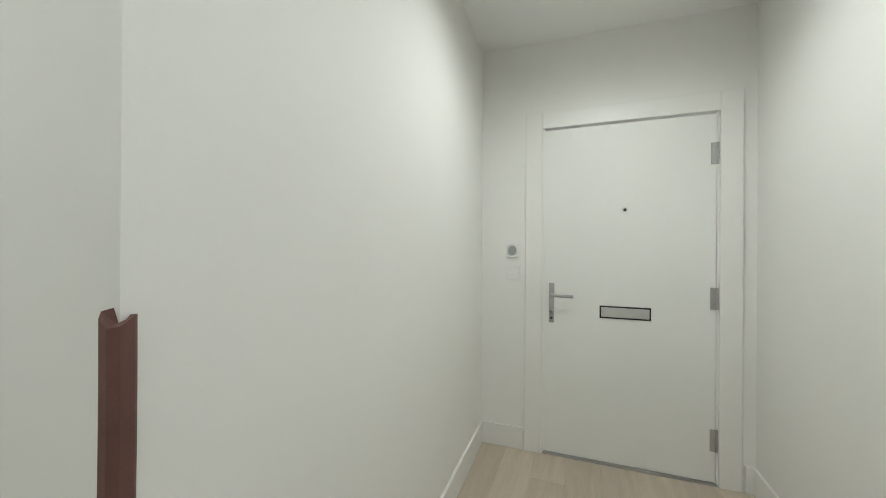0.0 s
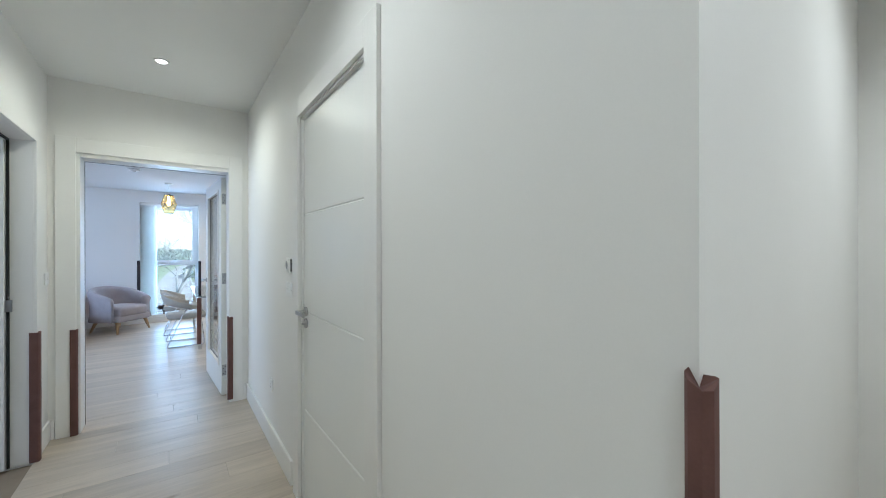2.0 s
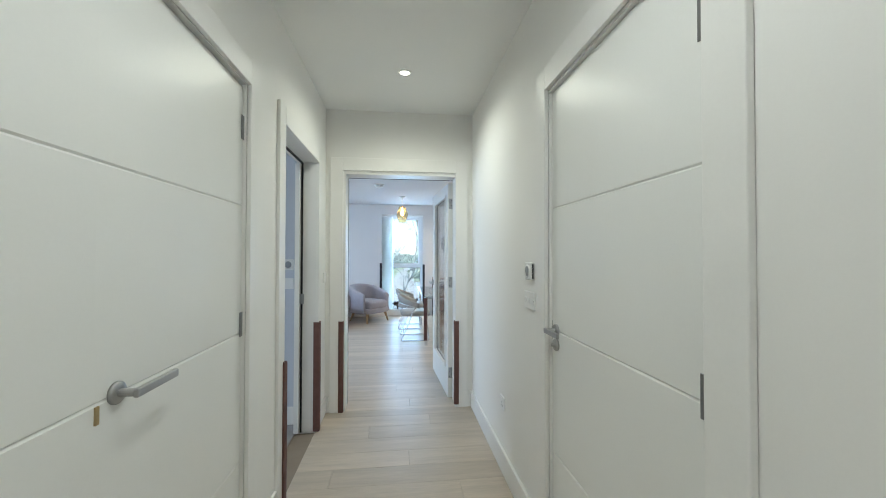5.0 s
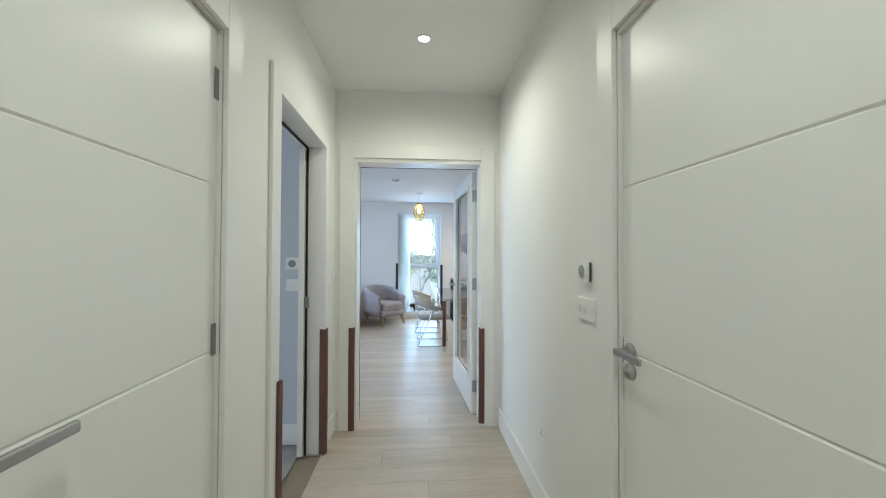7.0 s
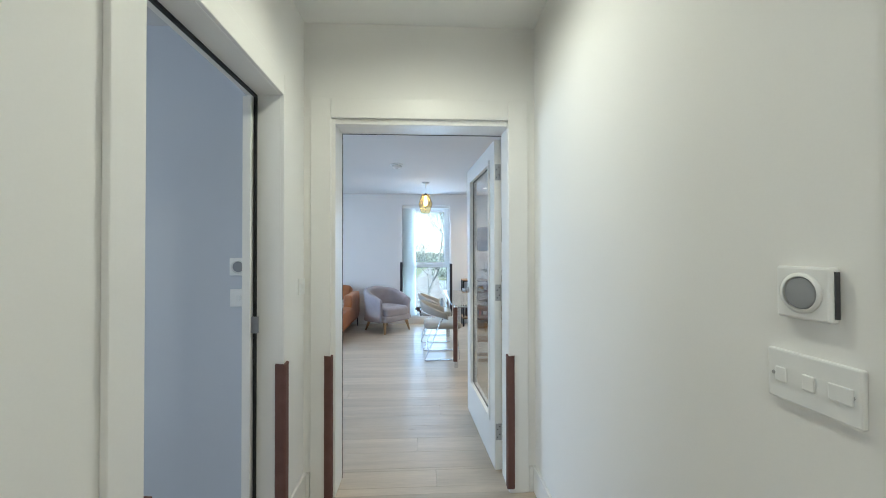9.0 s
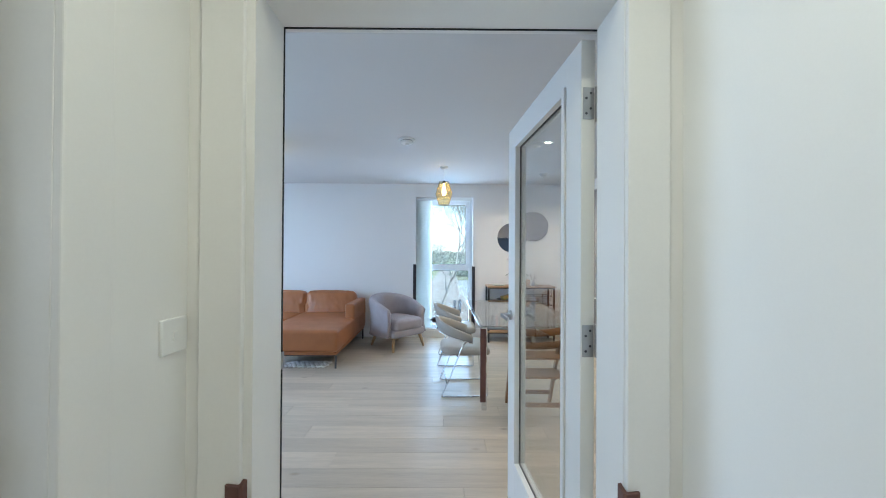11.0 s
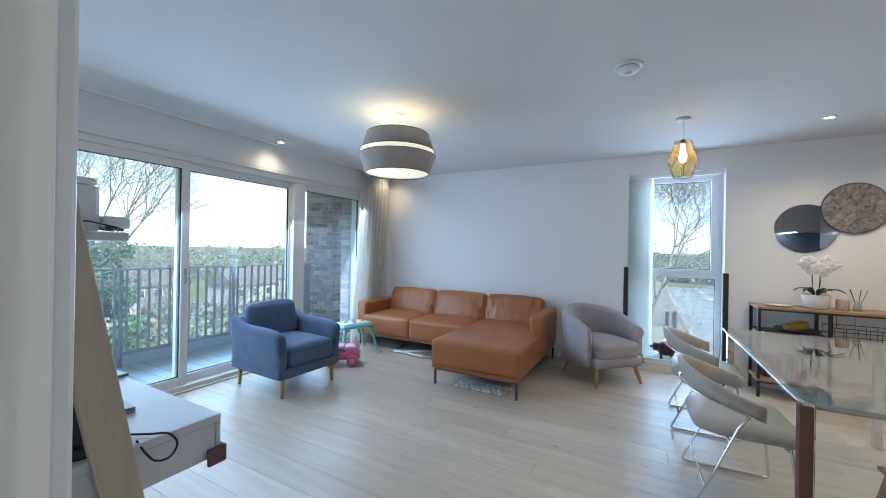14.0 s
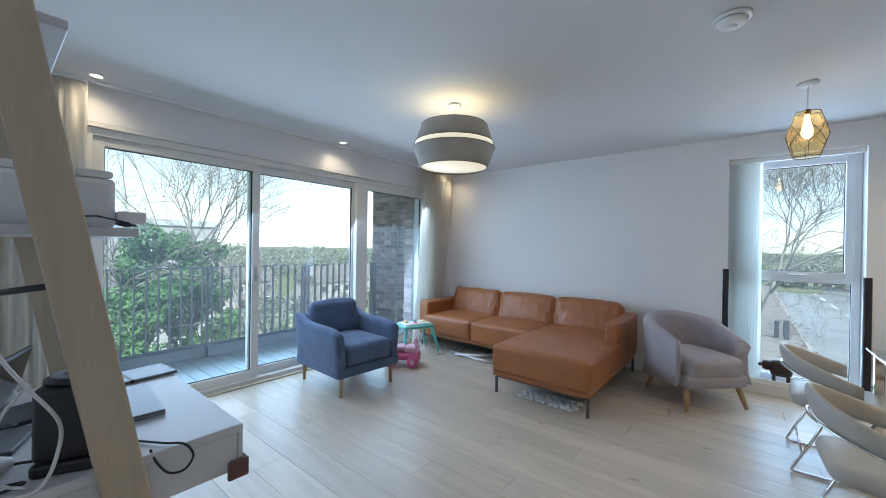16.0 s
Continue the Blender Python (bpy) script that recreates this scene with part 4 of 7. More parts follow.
part("bulb", lathe([(0, -0.37), (0.022, -0.355), (0.030, -0.325), (0.022, -0.28), (0.013, -0.245), (0.013, -0.197), (0, -0.197)], 20), M_BULB, ap, "lit filament bulb", True)


# ---- sliding doors to the balcony ----
sl = tagged(thing("window_1", "cream framed full-height sliding balcony doors, closed", "sliding door"), kind="structure")
YG = -4.20


def frame_ring(x0, x1, z0, z1, w, y0, y1, bm=None, bottom=None):
    bm = bm or bmesh.new()
    b = bottom or w
    for p0, p1, q0, q1 in ((x0, x0 + w, z0, z1), (x1 - w, x1, z0, z1), (x0 + w, x1 - w, z1 - w, z1), (x0 + w, x1 - w, z0, z0 + b)):
        box(p0, p1, y0, y1, q0, q1, 0.003, bm)
    return bm


part("outer_frame", frame_ring(-8.72, -5.03, 0.0, 2.16, 0.055, YG - 0.10, YG + 0.045, None, 0.045), M_SLIDER, sl, "cream outer frame")
part("head_board", box(-8.72, -5.03, YG - 0.06, YS - 0.002, 2.161, 2.189), M_SLIDER, sl)
for x0, x1, dy in ((-6.29, -5.085, 0.0), (-7.49, -6.21, -0.05), (-8.665, -7.55, 0.0)):
    s = part("sash", frame_ring(x0, x1, 0.046, 2.104, 0.068, YG - 0.03 + dy, YG + 0.02 + dy, None, 0.078), M_SLIDER, sl, "cream glazed sash")
    part("gasket", frame_ring(x0 + 0.066, x1 - 0.066, 0.122, 2.038, 0.008, YG - 0.016 + dy, YG + 0.004 + dy), M_GASKET, s)
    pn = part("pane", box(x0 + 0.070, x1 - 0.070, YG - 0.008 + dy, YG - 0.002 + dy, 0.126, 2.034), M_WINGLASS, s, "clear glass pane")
    pn.visible_shadow = False
part("mullion", box(-7.60, -7.44, YG - 0.07, YG + 0.035, 0.046, 2.104, 0.004), M_SLIDER, sl, "wide cream mullion")
hd = part("handle", box(-6.265, -6.245, YG + 0.02, YG + 0.032, 0.98, 1.12, 0.003), M_STEEL, sl, "steel pull handle")
part("handle_grip", tube([(-6.255, YG + 0.03, 1.05), (-6.255, YG + 0.06, 1.05), (-6.255, YG + 0.062, 1.00)], 0.006, 8), M_STEEL, hd, "", True)
part("sill_strip", box(-8.72, -5.03, YG + 0.045, YS + 0.02, 0.0005, 0.012, 0.003), M_POSTWOOD, sl, "oak threshold strip")
tagged(part("curtain_track", box(XW + 0.02, -4.45, YS + 0.07, YS + 0.10, LC - 0.018, LC - 0.0005, 0.002), M_PLATE), "slim white curtain track under the ceiling", "curtain track")

# ---- tall window ----
w2 = tagged(thing("window_2", "white framed tall window with a tilted upper light", "window"), kind="structure")
XF = -9.44


def ring_y(y0, y1, z0, z1, w, x0, x1, bm=None):
    bm = bm or bmesh.new()
    for p0, p1, q0, q1 in ((y0, y0 + w, z0, z1), (y1 - w, y1, z0, z1), (y0 + w, y1 - w, z1 - w, z1), (y0 + w, y1 - w, z0, z0 + w)):
        box(x0, x1, p0, p1, q0, q1, 0.003, bm)
    return bm


part("window_frame", ring_y(-0.643, 0.275, 0.102, 2.243, 0.055, XF - 0.05, XF + 0.02), M_UPVC, w2, "white plastic frame")
part("transom", box(XF - 0.05, XF + 0.02, -0.588, 0.220, 1.06, 1.115, 0.003), M_UPVC, w2)
sash = part("sash", ring_y(-0.600, 0.232, 1.100, 2.205, 0.058, XF - 0.03, XF + 0.036), M_UPVC, w2, "opening upper sash")
part("handle", merged(box(XF + 0.036, XF + 0.046, -0.20, -0.16, 1.118, 1.142, 0.003), tube([(XF + 0.048, -0.18, 1.13), (XF + 0.062, -0.18, 1.13), (XF + 0.062, -0.07, 1.128)], 0.007, 8)), M_UPVC, sash, "white window handle", False)
for z0, z1, y0, y1 in ((1.158, 2.147, -0.542, 0.174), (0.157, 1.06, -0.588, 0.220)):
    part("gasket", ring_y(y0 - 0.002, y1 + 0.002, z0 - 0.002, z1 + 0.002, 0.007, XF - 0.012, XF + 0.006), M_GASKET, w2)
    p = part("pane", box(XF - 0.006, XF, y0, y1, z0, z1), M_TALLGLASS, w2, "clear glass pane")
    p.visible_shadow = False
part("window_sill", box(XF + 0.02, XW + 0.022, -0.66, 0.29, 0.086, 0.104, 0.004), M_TRIM, w2, "white sill board")
vb = thing("vertical_blind", "white fabric vertical blind gathered beside the window", "blind")
part("headrail", box(-9.335, -9.295, -0.64, 0.27, 2.20, 2.243, 0.003), M_PLATE, vb)
for k in range(11):
    y = -0.632 + 0.0225 * k
    bm = bmesh.new()
    n = 5
    w = 0.089
    fr = [Vector((-9.315 + math.cos(1.15) * (i / n - 0.5) * w + 0.006 * math.sin(math.pi * i / n), y + math.sin(1.15) * (i / n - 0.5) * w * 0.5, 0)) for i in range(n + 1)]
    top = [bm.verts.new(p + Vector((0, 0, 2.195))) for p in fr]
    bot = [bm.verts.new(p + Vector((0, 0, 0.155))) for p in fr]
    for i in range(n):
        bm.faces.new((bot[i], bot[i + 1], top[i + 1], top[i]))
    bmesh.ops.solidify(bm, geom=bm.faces[:], thickness=0.001)
    part("slat", bm, M_BLIND, vb)


# ---- curtains ----
def curtain(name, x0, x1, y, z0, z1, folds, depth, label, flare=0.0, lean=0.0):
    bm = bmesh.new()
    n, rows = folds * 10, 14
    grid = []
    for j in range(rows + 1):
        f = j / rows
        row = []
        for i in range(n + 1):
            u = i / n
            wob = 0.35 * noise.noise(Vector((u * folds * 0.9, f * 0.9, 3.0)))
            x = x0 + (x1 - x0) * (u + (u - 0.5) * flare * (1 - f)) + lean * (1 - f) ** 1.3
            yy = y + depth * (0.55 + 0.45 * (1 - f)) * math.sin(2 * math.pi * (u * folds + wob)) + 0.012 * noise.noise(Vector((u * 9, f * 4, 1)))
            row.append(bm.verts.new((x, yy, z0 + f * (z1 - z0))))
        grid.append(row)
    for a, b in zip(grid, grid[1:]):
        for i in range(n):
            bm.faces.new((a[i], a[i + 1], b[i + 1], b[i]))
    bmesh.ops.solidify(bm, geom=bm.faces[:], thickness=0.0015)
    t = thing(name, label, "curtain")
    part("cloth", bm, M_VOILE, t, "", True)
    part("heading", box(min(x0, x1), max(x0, x1), y - 0.012, y + 0.012, z1 - 0.004, z1 + 0.012, 0.002), M_PLATE, t)
    return t


curtain("curtain", -8.46, -9.12, YS + 0.085, 0.02, LC - 0.032, 8, 0.040, "cream voile curtain gathered in the corner", -0.12, 0.20)
curtain("curtain", -5.04, -4.46, YS + 0.085, 0.02, LC - 0.032, 9, 0.035, "cream voile curtain drawn back beside the desk")


# ---- sofa ----
sofa = thing("corner_sofa", "tan leather corner sofa with chaise and loose back cushions", "sofa")


def at(bm, x, y, z, rx=0, ry=0, rz=0):
    return moved(bm, pose(x, y, z, rx, ry, rz))


part("base", at(cushion(0.80, 1.56, 0.05, 0.02, 6), -8.76, -3.06, 0.155), M_LEATHER, sofa, "leather covered base", True)
part("chaise_base", at(cushion(1.57, 0.88, 0.05, 0.02, 6), -8.365, -1.875, 0.155), M_LEATHER, sofa, "", True)
for k, (y, w) in enumerate(((-3.468, 0.73), (-2.713, 0.78))):
    part("seat_cushion", at(cushion(0.86, w - 0.004, 0.240, 0.034, 14, 0.018, 0.004, 7, 3.0 + k), -8.76, y, 0.195), M_LEATHER, sofa, "", True)
part("chaise_cushion", at(cushion(1.60, 0.89, 0.252, 0.034, 18, 0.014, 0.004, 5, 9.0), -8.37, -1.875, 0.193), M_LEATHER, sofa, "long chaise cushion", True)
part("back_frame", at(cushion(0.17, 2.48, 0.40, 0.05, 10, 0.0, 0.003), -9.14, -2.67, 0.20), M_LEATHER, sofa, "", True)
for k, (y, w) in enumerate(((-3.465, 0.775), (-2.695, 0.775), (-1.93, 0.765))):
    bm = cushion(0.72 * w / 0.73, 0.41, 0.18, 0.060, 40, 0.034, 0.007, 8.0, 20.0 + 7 * k, 0.0)
    for v in bm.verts:
        e = max(abs(v.co.x) / 0.36, abs(v.co.y) / 0.20)
        v.co.z += 0.016 * e * e * noise.noise(Vector((v.co.x * 30 + 5 * k, v.co.y * 9, 2.0)))
        crease = 1 - abs(noise.noise(Vector((v.co.x * 13 + 3 * v.co.y + 9 * k, v.co.y * 4 - 2 * v.co.x, 5.0)))) * 4
        v.co.z -= 0.009 * max(0.0, crease) * (1 if v.co.z > 0.08 else 0) * (0.35 + 0.65 * e)
    part("back_cushion", moved(bm, pose(-9.03, y, 0.545, 0, 0, 90) @ pose(0, 0, 0, 90 - 17, 0, 0) @ pose(0, 0, -0.095)), M_CREASED, sofa, "creased leather cushion", True)
part("armrest", at(cushion(0.82, 0.16, 0.445, 0.030, 12, 0.004, 0.003, 6, 2.0), -8.79, -3.905, 0.155), M_LEATHER, sofa, "", True)
part("armrest", at(cushion(0.80, 0.125, 0.45, 0.028, 12, 0.004, 0.003, 6, 5.0), -8.80, -1.495, 0.185), M_LEATHER, sofa, "", True)
bm = box(-9.12, -7.60, -2.28, -1.46, 0.145, 0.156, 0.003)
box(-9.12, -8.40, -3.96, -2.29, 0.140, 0.156, 0.003, bm)
part("underframe", bm, M_DARKMETAL, sofa, "dark metal underframe")
for x, y in ((-7.615, -1.455), (-7.615, -2.285), (-9.11, -1.455), (-8.42, -3.94), (-9.10, -3.94), (-8.42, -2.36)):
    part("leg", box(x - 0.010, x + 0.010, y - 0.010, y + 0.010, 0.0, 0.146, 0.002), M_DARKMETAL, sofa, "square dark metal leg")
# seams along the seat fronts
part("piping", tube([(-7.572, -2.29, 0.196), (-7.572, -1.46, 0.196)], 0.005, 6), M_LEATHER, sofa)

for y in (-3.833, -3.103, -2.323):
    part("seam", tube([(-8.335, y, 0.23), (-8.327, y, 0.40), (-8.36, y, 0.432), (-8.70, y, 0.441)], 0.0035, 6), M_LEATHER, sofa)

# ---- blue armchair ----
ba = thing("armchair", "blue wool armchair with pale wooden legs", "armchair", pose(-6.885, -3.565, 0, 0, 0, -3) @ Matrix.Diagonal((1.05, 1.0, 1.0, 1)))
part("seat_base", at(cushion(0.66, 0.76, 0.10, 0.03, 8), 0, 0, 0.165), M_BLUE, ba, "", True)
part("seat_cushion", at(cushion(0.47, 0.62, 0.19, 0.05, 12, 0.02, 0.003, 6, 1.0), 0, 0.085, 0.258), M_BLUE, ba, "", True)
for s in (-1, 1):
    bm = cushion(0.095, 0.76, 0.37, 0.045, 12, 0.004, 0.002, 6, 4.0 + s)
    for v in bm.verts:
        f = (v.co.y + 0.38) / 0.76
        if v.co.z > 0.18:
            v.co.z += 0.075 * max(0.0, 1 - f * 3.2) ** 1.5 - 0.012 * f - 0.035 * max(0.0, f * 4 - 3) ** 2
        v.co.x += s * 0.022 * max(0.0, v.co.z - 0.10) / 0.27
    part("armrest", at(bm, s * 0.283, 0, 0.235), M_BLUE, ba, "", True)
part("backrest", moved(cushion(0.50, 0.12, 0.42, 0.05, 12, 0.004, 0.002, 6, 8.0), pose(0, -0.315, 0.245, 6, 0, 0)), M_BLUE, ba, "", True)
part("back_cushion", moved(cushion(0.50, 0.15, 0.345, 0.062, 16, 0.016, 0.004, 6, 12.0), pose(0, -0.215, 0.430, 12, 0, 0)), M_BLUE, ba, "", True)
part("piping", merged(tube([(-0.33, 0.375, 0.255), (0.33, 0.375, 0.255)], 0.005, 6), tube([(0.325, 0.37, 0.255), (0.325, -0.37, 0.255)], 0.005, 6)), M_BLUE, ba)
for x, y in ((-0.265, 0.33), (0.265, 0.33), (-0.265, -0.32), (0.265, -0.32)):
    part("leg", tube([(x * 1.01, y * 1.01, 0.0), (x, y, 0.17)], 0.015, 12, False, None, 0.021), M_BEECH, ba, "tapered beech leg", True)

# ---- lilac tub chair ----
tc = thing("tub_chair", "lilac-grey wool tub chair with splayed wooden legs", "armchair", pose(-8.70, -0.895, 0, 0, 0, -44) @ Matrix.Diagonal((0.96, 0.96, 0.985, 1)))


def tub_shell():
    bm = bmesh.new()
    n, m = 40, 10
    ring = []
    for i in range(n + 1):
        a = radians(-42 + 264 * i / n)
        c = abs(i / n - 0.5) * 2
        top = 0.755 - 0.185 * c ** 1.9
        r_out = 0.365 + 0.010 * (1 - c)
        ca, sa = math.cos(a), math.sin(a)
        over = max(0.0, -a, a - math.pi)
        if over:
            ca, sa = math.copysign(1 - 0.10 * over, ca), -over * 1.12
        sect = []
        prof = [(0.02, 0.20), (0.0, 0.30), (-0.005, 0.45), (0.012, top - 0.05), (-0.008, top - 0.012), (-0.045, top), (-0.082, top - 0.014), (-0.098, top - 0.06), (-0.105, 0.42), (-0.105, 0.22)]
        for dr, z in prof:
            r = r_out + dr + 0.06 * (z - 0.3) * (1 - c)
            sect.append(bm.verts.new((r * ca * 1.02, -r * sa * 0.98, z)))
        ring.append(sect)
    for a, b in zip(ring, ring[1:]):
        for k in range(len(a)):
            j = (k + 1) % len(a)
            bm.faces.new((a[k], b[k], b[j], a[j]))
    bm.faces.new(ring[0])
    bm.faces.new(ring[-1][::-1])
    bmesh.ops.recalc_face_normals(bm, faces=bm.faces[:])
    bmesh.ops.bevel(bm, geom=[e for f in (bm.faces[-1], bm.faces[-2]) for e in f.edges], offset=0.018, segments=3, affect='EDGES')
    return bm


part("shell", tub_shell(), M_LILAC, tc, "curved wraparound back", True)
bm = cushion(0.52, 0.58, 0.17, 0.05, 14, 0.02, 0.003, 6, 2.0)
for v in bm.verts:
    if v.co.y < 0:
        v.co.x *= 1 - 0.25 * (v.co.y / 0.29) ** 2
part("seat_cushion", at(bm, 0, 0.050, 0.265), M_LILAC, tc, "", True)
bm = cushion(0.60, 0.60, 0.11, 0.04, 10, 0.0, 0.002)
for v in bm.verts:
    if v.co.y < 0:
        v.co.x *= 1 - 0.25 * (v.co.y / 0.31) ** 2
part("seat_base", at(bm, 0, 0.045, 0.185), M_LILAC, tc, "", True)
for k in range(3):
    part("button", at(lathe([(0, 0.006), (0.008, 0.004), (0.011, 0), (0, 0)], 12), 0.10 * (k - 1), -0.262 + 0.015 * abs(k - 1), 0.60, 90 - 180, 0, 0), M_LILAC, tc)
for x, y, dx, dy in ((-0.25, 0.27, -0.04, 0.05), (0.25, 0.27, 0.04, 0.05), (-0.20, -0.20, -0.05, -0.06), (0.20, -0.20, 0.05, -0.06)):
    part("leg", tube([(x + dx, y + dy, 0.0), (x, y, 0.19)], 0.015, 12, False, None, 0.029), M_BEECH, tc, "splayed tapered beech leg", True)

# ---- dining table ----
dt = thing("dining_table", "clear glass dining table on chrome legs with foam guards", "table")
TX0, TX1, TY0, TY1, TZ = -8.17, -6.44, 0.10, 1.03, 0.735
gtop = part("tabletop", box(TX0, TX1, TY0, TY1, TZ - 0.012, TZ, 0.004), M_TABLEGLASS, dt, "clear glass top with bevelled edge")
bm = bmesh.new()
for p, q in (((TX0 + 0.05, TY0 + 0.05), (TX1 - 0.05, TY0 + 0.05)), ((TX0 + 0.05, TY1 - 0.05), (TX1 - 0.05, TY1 - 0.05)), ((TX0 + 0.05, TY0 + 0.05), (TX0 + 0.05, TY1 - 0.05)), ((TX1 - 0.05, TY0 + 0.05), (TX1 - 0.05, TY1 - 0.05))):
    tube([(*p, TZ - 0.028), (*q, TZ - 0.028)], 0.012, 10, False, bm)
part("frame", bm, M_STEEL, dt, "steel rails", True)
for x, y in ((TX0 + 0.055, TY0 + 0.05), (TX1 - 0.055, TY0 + 0.05), (TX0 + 0.055, TY1 - 0.05), (TX1 - 0.055, TY1 - 0.05)):
    lg = part("leg", box(x - 0.022, x + 0.022, y - 0.022, y + 0.022, 0.0, TZ - 0.013, 0.005), M_CHROME, dt, "square chrome leg")
    sx = 1 if x > -7 else -1
    sy = -1 if y < 0.5 else 1
    g = bmesh.new()
    box(x + sx * 0.023, x + sx * 0.034, y - sy * 0.012, y + sy * 0.034, 0.075, TZ - 0.03, 0.003, g)
    box(x - sx * 0.012, x + sx * 0.023, y + sy * 0.023, y + sy * 0.034, 0.075, TZ - 0.03, 0.003, g)
    if sx > 0:
        part("foam_guard", g, M_FOAM, lg, "brown foam guard")
    else:
        g.free()


# ---- sled dining chairs ----
def sled_chair(m):
    """Faces local +y; the sled frame is one bent chrome rod."""
    c = thing("dining_chair", "grey-cream padded dining chair on a chrome sled frame", "chair", m, "chairs at the glass table")
    seat = cushion(0.47, 0.46, 0.075, 0.034, 12, 0.010, 0.001)
    for v in seat.verts:
        if v.co.y < 0:
            v.co.x *= 1 - 0.30 * (v.co.y / 0.23) ** 2
    part("seat", at(seat, 0, 0.02, 0.385), M_CREAM, c, "", True)
    bm = bmesh.new()
    n = 30
    rings = []
    for i in range(n + 1):
        u = i / n * 2 - 1
        a = radians(90 * u)
        x = 0.262 * math.sin(a) * (1 + 0.04 * math.cos(a))
        y = -0.235 * math.cos(a) * 1.02 + 0.075 * abs(u) ** 3
        zc = 0.665 - 0.115 * abs(u) ** 1.6
        hh = 0.068 * (1 - 0.42 * abs(u) ** 1.5)
        out = Vector((math.sin(a), -math.cos(a), 0))
        back = Vector((0, 0, 1)) + out * 0.22
        sec = []
        for k in range(14):
            t = 2 * math.pi * k / 14
            sec.append(bm.verts.new(Vector((x, y, zc)) + out * (0.021 * math.cos(t)) + back * (hh * math.copysign(abs(math.sin(t)) ** 0.75, math.sin(t)))))
        rings.append(sec)
    for a, b in zip(rings, rings[1:]):
        for k in range(14):
            j = (k + 1) % 14
            bm.faces.new((a[k], b[k], b[j], a[j]))
    bm.faces.new(rings[0])
    bm.faces.new(rings[-1][::-1])
    bmesh.ops.recalc_face_normals(bm, faces=bm.faces[:])
    part("backrest", bm, M_CREAM, c, "curved padded backrest", True)
    for s in (-1, 1):
        rod = [(s * 0.268, 0.030, 0.560), (s * 0.262, -0.03, 0.46), (s * 0.252, -0.13, 0.20), (s * 0.245, -0.205, 0.035), (s * 0.243, -0.21, 0.015), (s * 0.242, -0.195, 0.009),
               (s * 0.240, 0.0, 0.009), (s * 0.240, 0.20, 0.009), (s * 0.240, 0.218, 0.016), (s * 0.238, 0.222, 0.035), (s * 0.215, 0.19, 0.365), (s * 0.205, 0.17, 0.379), (s * 0.10, 0.17, 0.38)]
        part("frame_side", tube(rod, 0.0075, 8), M_CHROME, c, "bent chrome rod", True)
    part("crossbar", tube([(-0.25, -0.165, 0.12), (0.25, -0.165, 0.12)], 0.006, 8), M_CHROME, c, "", True)
    part("underframe", merged(tube([(-0.215, 0.19, 0.377), (0.215, 0.19, 0.377)], 0.007, 8), tube([(-0.258, -0.062, 0.377), (0.258, -0.062, 0.377)], 0.007, 8)), M_CHROME, c, "", True)
    piping = [(0.262 * math.sin(radians(90 * u)) * 1.06, -0.235 * math.cos(radians(90 * u)) * 1.10 + 0.075 * abs(u) ** 3, 0.665 - 0.115 * abs(u) ** 1.6 - 0.055 * (1 - 0.42 * abs(u) ** 1.5)) for u in [q / 12 - 1 for q in range(25)]]
    part("back_rod", tube(piping, 0.0065, 8), M_CHROME, c, "chrome rod round the back", True)
    return c


chair = sled_chair(pose(-7.00, -0.015, 0, 0, 0, 2))
copy_thing(chair, pose(-7.955, -0.055, 0, 0, 0, -1))

# ---- wooden folding high chair ----
hc = thing("high_chair", "walnut-stained wooden folding step chair", "chair", pose(-6.42, 0.57, 0))


def plank_bar(p, q, w, t, side=(0, 1, 0)):
    """A flat bar from p to q: w wide, t thick along 'side'."""
    p, q = Vector(p), Vector(q)
    d = q - p
    s = Vector(side)
    u = d.normalized().cross(s).normalized()
    bm = box(-w / 2, w / 2, -t / 2, t / 2, 0, d.length, 0.004)
    z = d.normalized()
    m = Matrix(((u.x, s.x, z.x, p.x), (u.y, s.y, z.y, p.y), (u.z, s.z, z.z, p.z), (0, 0, 0, 1)))
    return moved(bm, m)


for s in (-1, 1):
    y = s * 0.225
    part("front_leg", plank_bar((0.255, y, 0.0), (0.055, y, 0.75), 0.050, 0.024), M_WALNUT, hc, "slanting side rail")
    part("rear_leg", plank_bar((-0.245, y + s * -0.028, 0.0), (0.040, y + s * -0.028, 0.61), 0.045, 0.022), M_WALNUT, hc)


def curved_slat(z, h, x, bow, w=0.455, lean=0.0):
    bm = bmesh.new()
    n = 12
    rings = []
    for i in range(n + 1):
        u = i / n * 2 - 1
        c = Vector((x - bow * (1 - u * u), u * w / 2, z + 0.018 * u * u))
        rings.append([bm.verts.new(c + Vector((a, 0, b))) for a, b in ((-0.009, -h / 2), (0.009, -h / 2), (0.009 + lean, h / 2), (-0.009 + lean, h / 2))])
    for a, b in zip(rings, rings[1:]):
        for k in range(4):
            j = (k + 1) % 4
            bm.faces.new((a[k], a[j], b[j], b[k]))
    bm.faces.new(rings[0][::-1])
    bm.faces.new(rings[-1])
    bmesh.ops.recalc_face_normals(bm, faces=bm.faces[:])
    return bm


part("back_slat", curved_slat(0.705, 0.055, 0.062, -0.035), M_WALNUT, hc, "curved back slat", True)
part("back_slat", curved_slat(0.605, 0.055, 0.088, -0.035), M_WALNUT, hc, "curved back slat", True)
part("seat", at(box(-0.085, 0.125, -0.212, 0.212, 0, 0.018, 0.006), 0.0, 0, 0.492), M_WALNUT, hc, "flat wooden seat board")
